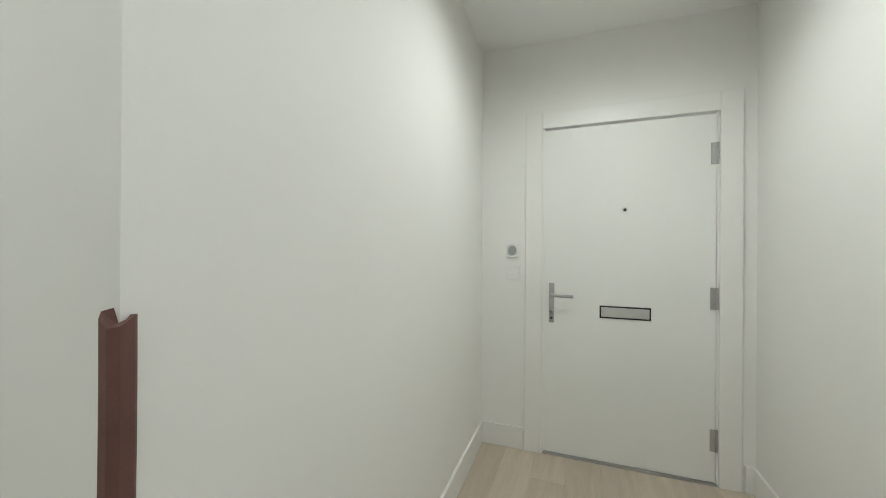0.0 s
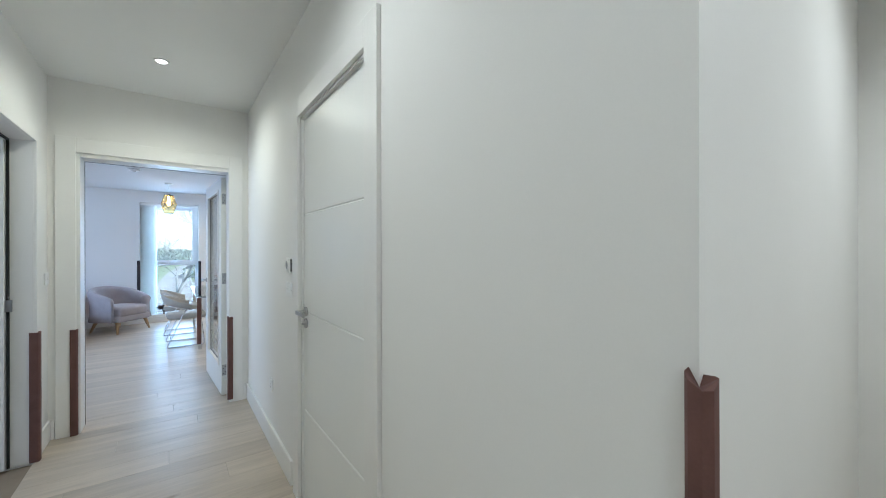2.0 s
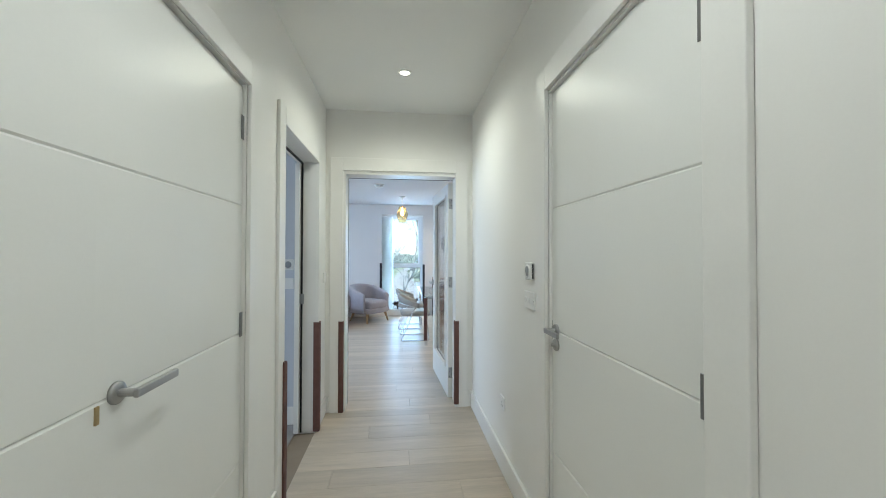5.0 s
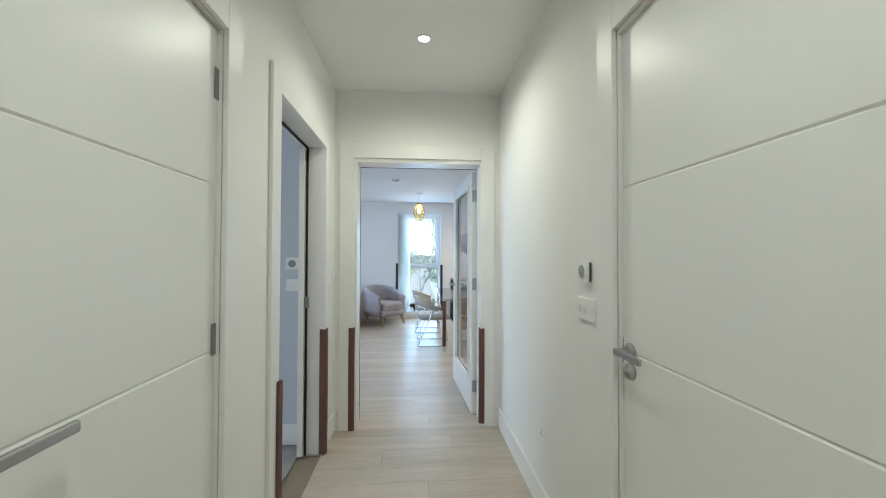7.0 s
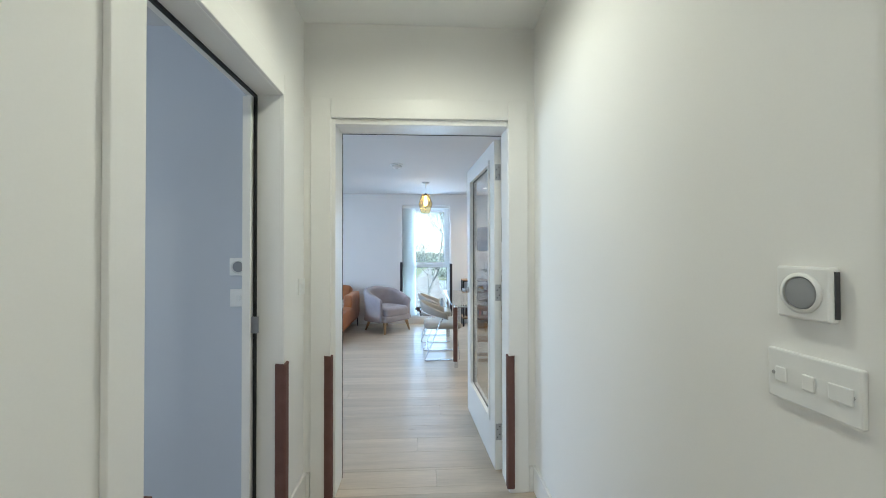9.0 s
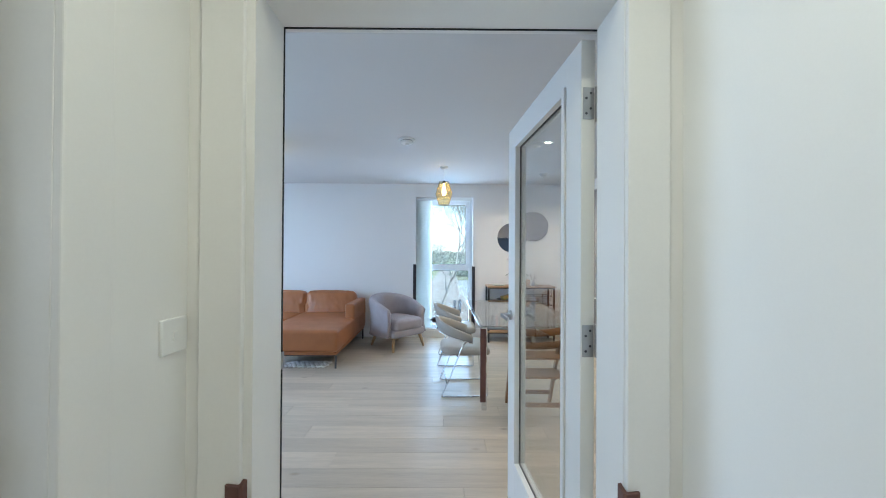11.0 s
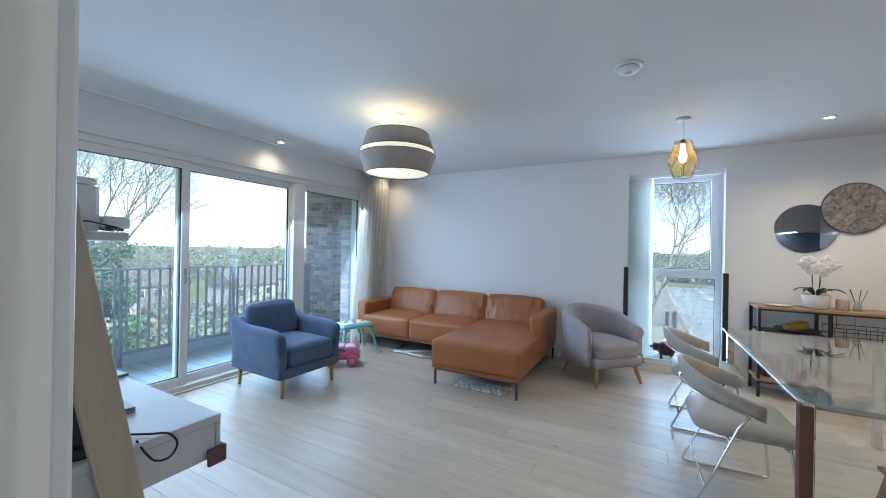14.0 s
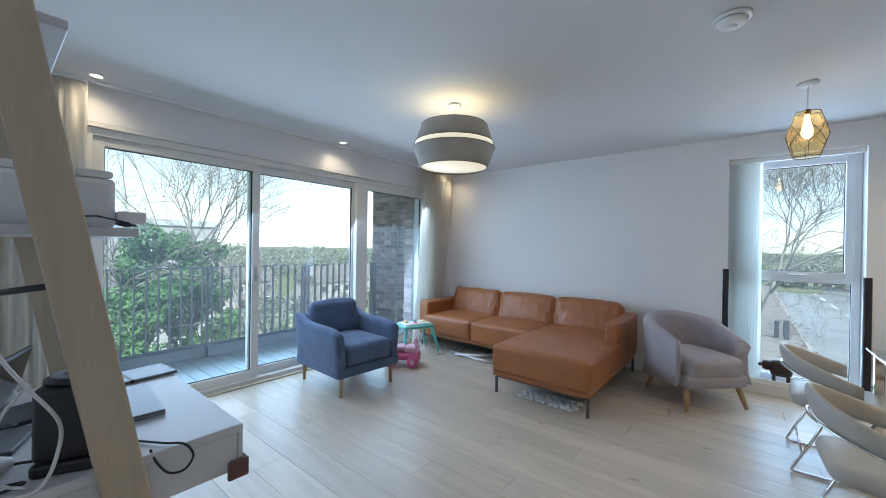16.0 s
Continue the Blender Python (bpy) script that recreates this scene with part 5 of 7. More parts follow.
part("footboard", at(box(-0.110, 0.135, -0.212, 0.212, 0, 0.018, 0.006), 0.02, 0, 0.345), M_WALNUT, hc, "flat wooden foot board")
part("stretcher", plank_bar((0.212, -0.225, 0.16), (0.212, 0.225, 0.16), 0.035, 0.018, (1, 0, 0)), M_WALNUT, hc)
part("stretcher", plank_bar((-0.20, -0.2, 0.11), (-0.20, 0.2, 0.11), 0.035, 0.018, (1, 0, 0)), M_WALNUT, hc)
for s in (-1, 1):
    part("bolt", at(lathe([(0, 0), (0.011, 0), (0.010, 0.005), (0, 0.006)], 14), 0.066, s * 0.238, 0.69, -90 * s, 0, 0), M_DARKMETAL, hc, "", True)
    part("brace", plank_bar((-0.135, s * 0.200, 0.24), (0.14, s * 0.200, 0.40), 0.030, 0.018), M_WALNUT, hc)

# ---- console table with orchid ----
ct = thing("console_table", "console table with wooden shelves and black metal frame", "console table")
CX0, CX1, CY0, CY1 = -9.225, -8.88, 0.475, 1.50
for z in (0.830, 0.15):
    part("shelf", box(CX0, CX1, CY0, CY1, z, z + 0.022, 0.003), M_TOPWOOD, ct, "wooden board")
part("shelf", box(CX0 + 0.01, CX1 - 0.01, CY0 + 0.03, 0.98, 0.60, 0.615, 0.003), M_DARKMETAL, ct, "black half shelf")
for x in (CX0 + 0.018, CX1 - 0.018):
    for y in (CY0 + 0.018, 0.985, CY1 - 0.018):
        part("leg", box(x - 0.0125, x + 0.0125, y - 0.0125, y + 0.0125, 0, 0.830, 0.001), M_BLACK, ct)
for z in (0.815, 0.135):
    for x in (CX0 + 0.018, CX1 - 0.018):
        part("rail", box(x - 0.01, x + 0.01, CY0 + 0.031, 0.972, z, z + 0.0145), M_BLACK, ct)
        part("rail", box(x - 0.01, x + 0.01, 0.998, CY1 - 0.031, z, z + 0.0145), M_BLACK, ct)
bk = thing("wire_basket", "black wire basket hung in the console table", "basket")
bm = bmesh.new()
for z in (0.56, 0.63, 0.70):
    tube([(CX0 + 0.04, 1.02, z), (CX1 - 0.04, 1.02, z), (CX1 - 0.04, 1.46, z), (CX0 + 0.04, 1.46, z)], 0.003, 5, True, bm)
for k in range(7):
    y = 1.02 + 0.0733 * k
    tube([(CX1 - 0.04, y, 0.70), (CX1 - 0.04, y, 0.56), (CX0 + 0.04, y, 0.56), (CX0 + 0.04, y, 0.70)], 0.002, 5, False, bm)
part("wires", bm, M_BLACK, bk)
for hx, hy in ((CX1 - 0.04, 1.03), (CX1 - 0.04, 1.45), (CX0 + 0.04, 1.24)):
    part("hanger", tube([(hx, hy, 0.70), (hx, hy, 0.82)], 0.002, 5), M_BLACK, bk)
bowl = thing("bowl", "wide dark bowl on the console shelf", "bowl", pose(-9.03, 0.80, 0.616))
part("body", lathe([(0, 0), (0.07, 0), (0.15, 0.022), (0.17, 0.030), (0.165, 0.034), (0.08, 0.012), (0, 0.012)], 36), M_BLACK, bowl, "", True)
cb = thing("snack_carton", "small colourful carton lying in the bowl", "carton", pose(-9.01, 0.79, 0.652, 12, 0, 20))
part("box", box(-0.045, 0.045, -0.085, 0.085, 0, 0.055, 0.003), M_ORANGE, cb)
for k in range(9):
    h = 0.20 + 0.03 * random.random()
    b = thing("book", "upright book on the console's lower shelf", "book", pose(-9.06, 0.56 + 0.036 * k, 0.1725), "books on the console")
    part("pages", box(-0.068, 0.066, -0.010, 0.010, 0.002, h - 0.004), M_PLATE, b)
    part("cover", merged(box(-0.07, 0.07, -0.0135, -0.0105, 0, h), box(-0.07, 0.07, 0.0105, 0.0135, 0, h), box(0.067, 0.0705, -0.0105, 0.0105, 0, h)), [M_DARKBROWN, M_BLUE, M_RED, M_DARKMETAL, M_TOPWOOD][k % 5], b)
orchid = thing("orchid", "white orchid in a white ceramic pot", "plant", pose(-9.05, 0.93, 0.852))
part("pot", lathe([(0, 0), (0.078, 0), (0.092, 0.015), (0.102, 0.118), (0.098, 0.125), (0.090, 0.121), (0.086, 0.10), (0, 0.10)], 32), M_CERAMIC, orchid, "white ceramic pot", True)
rnd = random.Random(5)
for k in range(8):
    a = k * 2 * math.pi / 8 + rnd.uniform(-0.2, 0.2)
    L = rnd.uniform(0.12, 0.19)
    bm = bmesh.new()
    rows = []
    for i in range(7):
        t = i / 6
        r, z, w = L * t + 0.02, 0.12 + 0.06 * math.sin(t * 2.6), 0.026 * math.sin(math.pi * min(0.97, t * 0.9 + 0.1))
        c = Vector((r * math.cos(a), r * math.sin(a), z))
        sd = Vector((-math.sin(a), math.cos(a), 0)) * w
        rows.append([bm.verts.new(c - sd + Vector((0, 0, 0.006))), bm.verts.new(c), bm.verts.new(c + sd + Vector((0, 0, 0.006)))])
    for p, q in zip(rows, rows[1:]):
        for i in range(2):
            bm.faces.new((p[i], p[i + 1], q[i + 1], q[i]))
    bmesh.ops.solidify(bm, geom=bm.faces[:], thickness=0.002)
    part("leaf", bm, M_LEAFGREEN, orchid, "", True)
for k, (dy, lean) in enumerate(((-0.03, 0.10), (0.03, -0.09))):
    line = [(0, dy * 0.4, 0.10), (0.01, dy, 0.25), (0.015, dy * 1.1, 0.36), (0.02, dy + lean * 0.5, 0.42), (0.03, dy + lean * 1.3, 0.435)]
    st = part("stem", tube(line, 0.003, 6), M_STEM, orchid, "", True)
    for i in range(9):
        f = i / 8
        fy, fz, fx = dy + lean * (1.5 * f - 0.1), 0.355 + 0.085 * math.sin(f * 2.2) - 0.03 * rnd.random(), 0.02 + 0.06 * rnd.random()
        bm = bmesh.new()
        for q in range(5):
            an = q * 2 * math.pi / 5 + 0.3 + i
            c = Vector((fx, fy + 0.026 * math.cos(an), fz + 0.026 * math.sin(an)))
            bmesh.ops.create_uvsphere(bm, u_segments=8, v_segments=5, radius=0.026, matrix=Matrix.Translation(c) @ Matrix.Rotation(-an, 4, 'X') @ Matrix.Diagonal((0.25, 1.05, 0.75, 1)))
        part("flower", bm, M_PETAL, orchid, "pale pink-white flower", True)
    part("stake", tube([(0, dy * 0.6, 0.09), (0.005, dy * 1.0, 0.40)], 0.002, 5), M_DARKBROWN, orchid)
tray = thing("glass_dish", "pale glass dish on the console table", "dish", pose(-9.02, 0.66, 0.8525))
part("body", lathe([(0, 0), (0.07, 0), (0.11, 0.014), (0.108, 0.018), (0.06, 0.006), (0, 0.006)], 30), M_CERAMIC, tray, "", True)
cd = thing("candle_jar", "brown patterned glass candle jar", "candle", pose(-9.02, 1.10, 0.8525))
part("jar", lathe([(0, 0), (0.042, 0), (0.045, 0.01), (0.045, 0.095), (0.041, 0.095), (0.041, 0.012), (0, 0.012)], 28), mat("mottled_amber_glass", (0.42, 0.24, 0.14), 0.2, vary=0.5, scale=40, fine=80, color2=(0.62, 0.52, 0.44)), cd, "", True)
part("wax", lathe([(0, 0.013), (0.040, 0.013), (0.040, 0.07), (0, 0.07)], 24), M_CERAMIC, cd)
rdif = thing("reed_diffuser", "glass reed diffuser with dark sticks", "diffuser", pose(-9.03, 1.20, 0.8525))
part("bottle", lathe([(0, 0), (0.028, 0), (0.030, 0.01), (0.030, 0.05), (0.012, 0.065), (0.012, 0.08), (0.009, 0.08), (0.009, 0.06), (0, 0.01)], 24), M_GREYPLASTIC, rdif, "", True)
for k in range(5):
    a = k * 1.25
    part("reed", tube([(0.004 * math.cos(a), 0.004 * math.sin(a), 0.02), (0.05 * math.cos(a), 0.06 * math.sin(a), 0.19)], 0.0022, 6), M_DARKBROWN, rdif)

mr = thing("round_mirror", "round frameless wall mirror", "mirror", facing(XW, 0.905, 1.60, 1, 0))
part("glass", lathe([(0, 0.004), (0.238, 0.004), (0.238, 0.009), (0.234, 0.011), (0, 0.011)], 64), M_MIRROR, mr)
part("backing", lathe([(0, 0), (0.225, 0), (0.225, 0.004), (0, 0.004)], 48), M_BLACK, mr)
pl = thing("wall_plaque", "round dark silver mosaic wall plaque overlapping the mirror", "wall art", facing(XW, 1.245, 1.785, 1, 0))
part("disc", lathe([(0, 0.012), (0.228, 0.012), (0.232, 0.016), (0.230, 0.022), (0, 0.022)], 64), M_PLATEART, pl)
rim = part("rim", lathe([(0.228, 0.011), (0.236, 0.011), (0.237, 0.024), (0.229, 0.024)], 64), M_DARKMETAL, pl, "", True)
part("spacer", lathe([(0, 0), (0.12, 0), (0.12, 0.012), (0, 0.012)], 24), M_BLACK, pl)

# ---- kitchen ----
KY = 2.0
for k, (x0, x1) in enumerate(((-9.245, -8.592), (-8.588, -7.912), (-7.905, -7.238))):
    u = thing("tall_unit", "tall taupe gloss kitchen unit" + (" with built-in oven" if k == 2 else ""), "kitchen unit", None, "tall kitchen units")
    part("carcass", box(x0, x1, KY + 0.022, YK - 0.002, 0.12, 2.29), M_KITCHEN, u)
    if k < 2:
        part("door", box(x0 + 0.002, x1 - 0.002, KY, KY + 0.02, 0.122, 0.893, 0.002), M_KITCHEN, u, "lower gloss door")
        part("door", box(x0 + 0.002, x1 - 0.002, KY, KY + 0.02, 0.897, 2.288, 0.002), M_KITCHEN, u, "upper gloss door")
        sx = x1 - 0.035 if k == 0 else x0 + 0.035
        part("child_lock", box(sx - 0.014, sx + 0.014, KY - 0.011, KY, 0.70, 0.722, 0.004), M_PLATE, u, "white child lock")
    else:
        part("door", box(x0 + 0.002, x1 - 0.002, KY, KY + 0.02, 0.122, 0.905, 0.002), M_KITCHEN, u, "lower gloss door")
        part("door", box(x0 + 0.002, x1 - 0.002, KY, KY + 0.02, 1.555, 2.288, 0.002), M_KITCHEN, u, "upper gloss door")
        ov = part("oven", box(x0 + 0.035, x1 - 0.035, KY - 0.004, KY + 0.021, 0.91, 1.55, 0.003), M_OVENGLASS, u, "black glass built-in oven")
        part("oven_controls", box(x0 + 0.037, x1 - 0.037, KY - 0.007, KY - 0.003, 1.435, 1.545, 0.002), M_DARKMETAL, ov, "control panel")
        part("oven_trim", box(x0 + 0.037, x1 - 0.037, KY - 0.008, KY - 0.003, 1.425, 1.434, 0.001), M_STEEL, ov)
        part("oven_handle", tube([(x0 + 0.06, KY - 0.045, 1.375), (x1 - 0.06, KY - 0.045, 1.375)], 0.009, 10), M_STEEL, ov, "steel bar handle", True)
        for q in (0.16, 0.50):
            part("knob", at(lathe([(0, 0), (0.022, 0), (0.020, 0.022), (0, 0.022)], 20), x0 + q, KY - 0.007, 1.492, 90, 0, 0), M_STEEL, ov, "", True)
        part("oven_window", box(x0 + 0.10, x1 - 0.10, KY - 0.0055, KY - 0.0035, 0.985, 1.33, 0.0), M_BLACK, ov)
    part("plinth", box(x0, x1, KY + 0.05, KY + 0.066, 0.0, 0.118), M_PLINTH, u)
setting("trim_kitchen_bulkhead", box(XW, XL, KY + 0.03, YK, 2.295, LC - 0.001), M_ROOMWALL, "white bulkhead over the kitchen units")
for k in range(4):
    x0 = -7.234 + 0.70 * k
    u = thing("base_unit", "taupe gloss kitchen base unit", "kitchen unit", None, "kitchen base units")
    part("carcass", box(x0, x0 + 0.698, KY + 0.022, YK - 0.002, 0.12, 0.868), M_KITCHEN, u)
    part("door", box(x0 + 0.002, x0 + 0.696, KY, KY + 0.02, 0.122, 0.840, 0.002), M_KITCHEN, u, "gloss door")
    part("plinth", box(x0, x0 + 0.698, KY + 0.05, KY + 0.066, 0.0, 0.118), M_PLINTH, u)
    if k < 3:
        wu = thing("wall_unit", "taupe gloss kitchen wall unit", "kitchen unit", None, "kitchen wall units")
        part("carcass", box(x0, x0 + 0.698, 2.272, YK - 0.002, 1.46, 2.292), M_KITCHEN, wu)
        part("door", box(x0 + 0.002, x0 + 0.696, 2.25, 2.27, 1.46, 2.290, 0.002), M_KITCHEN, wu, "gloss door")
for k in range(2):
    y0 = 1.10 + 0.74 * k
    wu = thing("wall_unit", "taupe gloss kitchen wall unit on the end wall", "kitchen unit", None, "kitchen wall units")
    part("carcass", box(XL - 0.33, XL - 0.002, y0, y0 + 0.738, 1.78, 2.292), M_KITCHEN, wu)
    part("door", box(XL - 0.352, XL - 0.332, y0 + 0.002, y0 + 0.736, 1.78, 2.290, 0.002), M_KITCHEN, wu, "gloss door")
wt = thing("worktop", "pale quartz kitchen worktop", "worktop")
part("slab", box(-7.234, XL - 0.018, KY - 0.01, YK - 0.014, 0.870, 0.905, 0.003), M_WORKTOP, wt)
setting("trim_splashback", box(-7.234, XL - 0.018, YK - 0.012, YK - 0.001, 0.906, 1.458), M_SPLASH, "dark slate-blue glass splashback")

setting("trim_splashback", box(XL - 0.014, XL - 0.003, 1.10, YK - 0.014, 0.906, 1.775), M_SPLASH, "dark slate-blue glass splashback")

# ---- ladder desk ----
dk = thing("ladder_desk", "white ladder desk with pale wooden leaning posts and shelves", "desk")
DY0, DY1 = -2.52, -1.675


def post_x(z):
    return -4.955 + 0.185 * z


for y in (-1.655, -2.54):
    part("post", plank_bar((post_x(0), y, 0.0), (post_x(2.02), y, 2.02), 0.085, 0.028), M_POSTWOOD, dk, "leaning pale wooden post")
part("desktop", box(-5.10, -4.43, DY0, DY1, 0.765, 0.790, 0.003), M_DESK, dk, "white desktop")
part("drawer_box", box(-5.085, -4.44, DY0 + 0.01, DY1 - 0.004, 0.655, 0.764, 0.002), M_DESK, dk)
part("drawer_front", box(-5.10, -5.086, DY0 + 0.004, DY1, 0.645, 0.764, 0.003), M_DESK, dk, "white drawer front")
for z, xf in ((1.345, -4.845), (1.80, -4.715)):
    part("shelf", box(xf, -4.425, DY0, DY1, z, z + 0.022, 0.003), M_DESK, dk, "white shelf board")
    part("shelf_back", box(-4.436, -4.424, DY0, DY1, z + 0.022, z + 0.10, 0.002), M_DESK, dk)
for y in (-1.655, -2.54):
    part("wall_rail", plank_bar((-4.425, y, 0.64), (post_x(0.66), y, 0.64), 0.05, 0.026), M_POSTWOOD, dk)
part("foam_guard", merged(box(-5.113, -5.085, -1.705, -1.662, 0.635, 0.690, 0.006), box(-5.113, -5.055, -1.675, -1.660, 0.635, 0.690, 0.005)), M_FOAM, dk, "brown foam corner guard")
bpr = thing("printer", "white printer with a paper tray on the middle shelf", "printer", pose(-4.63, -2.06, 1.3675))
part("body", box(-0.185, 0.17, -0.21, 0.30, 0.0, 0.125, 0.012), M_PLATE, bpr)
part("lid", box(-0.18, 0.165, -0.205, 0.295, 0.126, 0.146, 0.008), M_PLATE, bpr)
part("tray", box(-0.245, -0.186, -0.16, 0.315, 0.012, 0.045, 0.005), M_PLATE, bpr, "paper tray")
gl = thing("spectacles", "dark framed spectacles on the middle shelf", "spectacles", pose(-4.83, -1.755, 1.372))
bm = bmesh.new()
for s in (-1, 1):
    tube([(0.018 * math.sin(a * math.pi / 8), s * 0.032 + 0.024 * math.cos(a * math.pi / 8), 0.006 + 0.004 * math.sin(a * math.pi / 8)) for a in range(16)], 0.0022, 6, True, bm)
    tube([(0, s * 0.056, 0.008), (0.06, s * 0.050, 0.022), (0.09, s * 0.02, 0.020)], 0.002, 6, False, bm)
part("frame", bm, M_BLACK, gl)
lp = thing("laptop", "closed silver laptop on the desk", "laptop", pose(-4.868, -2.085, 0.7905, 0, 0, -4))
part("base", box(-0.11, 0.11, -0.16, 0.16, 0.0, 0.010, 0.004), M_SILVER, lp)
part("lid", box(-0.11, 0.11, -0.16, 0.16, 0.0105, 0.017, 0.003), M_SILVER, lp)
pdk = thing("charging_station", "black upright charging tower on the desk", "charger", pose(-4.745, -1.775, 0.7905, 0, 0, -24) @ Matrix.Diagonal((1.22, 1.22, 1.0, 1)))
part("foot", box(-0.051, 0.051, -0.051, 0.051, 0.0, 0.030, 0.008), M_BLACK, pdk)
part("body", box(-0.050, 0.050, -0.050, 0.050, 0.030, 0.205, 0.016, None, 3), M_BLACK, pdk)
part("cap", lathe([(0, 0.205), (0.046, 0.205), (0.046, 0.213), (0.040, 0.217), (0, 0.217)], 32), M_BLACK, pdk, "", True)
part("top_ring", lathe([(0.018, 0.2175), (0.036, 0.2175), (0.034, 0.2215), (0.020, 0.2215)], 28), M_SILVER, pdk, "grey ring on top", True)
for k in range(4):
    part("port_row", box(-0.0525, -0.0502, -0.030, 0.030, 0.045 + 0.038 * k, 0.068 + 0.038 * k, 0.001), M_GREYPLASTIC, pdk)
mon = thing("tablet", "black tablet leaning at the back of the desk", "tablet", pose(-4.62, -2.30, 0.7905, 0, -14, -20))
part("screen", box(-0.006, 0.006, -0.12, 0.12, 0.0, 0.19, 0.004), M_BLACK, mon)
part("display", box(-0.0075, -0.006, -0.11, 0.11, 0.012, 0.18), M_OVENGLASS, mon)
arm = thing("desk_lamp", "black jointed desk lamp arm beside the shelf", "desk lamp", pose(-4.52, -2.42, 0.7905))
part("base", lathe([(0, 0), (0.06, 0), (0.06, 0.012), (0.015, 0.02), (0, 0.02)], 24), M_BLACK, arm, "", True)
part("upright", tube([(0, 0, 0.015), (0.0, 0.06, 0.36)], 0.008, 8), M_BLACK, arm, "", True)
part("boom", tube([(0, 0.06, 0.36), (-0.27, 0.42, 0.425)], 0.010, 8), M_BLACK, arm, "", True)
cam_ = thing("webcam", "white round webcam on the desk", "webcam", pose(-4.60, -2.12, 0.7905))
part("ball", lathe([(0, 0.06), (0.018, 0.064), (0.03, 0.085), (0.03, 0.10), (0.018, 0.122), (0, 0.126)], 24), M_PLATE, cam_, "", True)
part("stand", lathe([(0, 0), (0.025, 0), (0.02, 0.01), (0.006, 0.02), (0.006, 0.062), (0, 0.062)], 20), M_YELLOW, cam_, "yellow-green stand", True)


def cable(label, pts, r, material):
    c = thing("cable", label, "cable")
    pts = [Vector(p) for p in pts]
    fine = []
    for i in range(len(pts) - 1):
        p0, p1, p2, p3 = pts[max(0, i - 1)], pts[i], pts[i + 1], pts[min(len(pts) - 1, i + 2)]
        for k in range(8):
            t = k / 8
            fine.append(0.5 * ((2 * p1) + (p2 - p0) * t + (2 * p0 - 5 * p1 + 4 * p2 - p3) * t * t + (3 * p1 - p0 - 3 * p2 + p3) * t ** 3))
    fine.append(pts[-1])
    part("lead", tube(fine, r, 7), material, c, "", True)
    return c


cable("black lead looped over the desk edge", [(-4.86, -1.78, 0.795), (-4.91, -1.70, 0.796), (-4.945, -1.672, 0.79), (-4.965, -1.664, 0.755), (-4.945, -1.662, 0.725), (-4.91, -1.664, 0.73), (-4.885, -1.668, 0.765), (-4.875, -1.69, 0.796)], 0.003, M_BLACK)
cable("white charging cable hanging over the desk", [(-4.56, -1.70, 1.35), (-4.598, -1.678, 1.265), (-4.611, -1.672, 1.133), (-4.627, -1.672, 1.081), (-4.662, -1.672, 1.016), (-4.708, -1.672, 0.93), (-4.703, -1.672, 0.853),
      (-4.682, -1.672, 0.803), (-4.651, -1.674, 0.7945), (-4.60, -1.70, 0.7945), (-4.52, -1.74, 0.7945)], 0.004, M_CABLE)
cable("white lead coiled on the desk", [(-4.665, -1.705, 1.02), (-4.628, -1.70, 0.97), (-4.606, -1.70, 0.90), (-4.609, -1.70, 0.85), (-4.63, -1.70, 0.815), (-4.66, -1.70, 0.797), (-4.62, -1.74, 0.795), (-4.50, -1.78, 0.795)], 0.0035, M_CABLE)
cable("black lead lying on the desk", [(-4.47, -1.90, 0.797), (-4.56, -1.93, 0.797), (-4.62, -2.0, 0.797), (-4.55, -2.05, 0.80), (-4.47, -2.0, 0.80)], 0.004, M_BLACK)
cable("black lead tangled behind the charging tower", [(-4.69, -1.83, 0.797), (-4.62, -1.85, 0.80), (-4.57, -1.80, 0.80), (-4.60, -1.75, 0.80), (-4.66, -1.73, 0.797), (-4.59, -1.71, 0.797), (-4.50, -1.72, 0.797)], 0.0035, M_BLACK)
cable("black lead tangled on the desk", [(-4.62, -2.16, 0.797), (-4.66, -2.10, 0.81), (-4.60, -2.06, 0.82), (-4.54, -2.11, 0.81), (-4.60, -2.18, 0.797), (-4.68, -2.20, 0.797)], 0.0035, M_BLACK)
fld = thing("folder", "thin grey-brown folder lying on the desk", "folder", pose(-5.03, -2.41, 0.7905, 0, 0, 6))
part("cover", box(-0.075, 0.11, -0.08, 0.08, 0.0, 0.012, 0.003), M_PLINTH, fld)
part("band", box(0.070, 0.082, -0.0805, 0.0805, 0.0002, 0.0130, 0.001), M_BLACK, fld, "black elastic band")
for k, (x, y, rz, mt_) in enumerate(((-4.67, -2.22, 15, M_BLACK), (-4.62, -2.02, -20, M_DARKMETAL))):
    nb = thing("notebook", ("black" if k == 0 else "dark grey") + " notebook lying on the desk", "notebook", pose(x, y, 0.7905, 0, 0, rz))
    part("cover", box(-0.06, 0.06, -0.085, 0.085, 0.0, 0.014, 0.003), mt_, nb)
    part("pages", box(-0.055, 0.0615, -0.081, 0.081, 0.003, 0.011, 0.001), M_CABLE, nb)
mo = thing("computer_mouse", "white computer mouse on the desk", "mouse", pose(-4.60, -1.86, 0.7905, 0, 0, 40))
part("shell", at(cushion(0.06, 0.10, 0.032, 0.015, 8), 0, 0, 0.0), M_PLATE, mo, "", True)
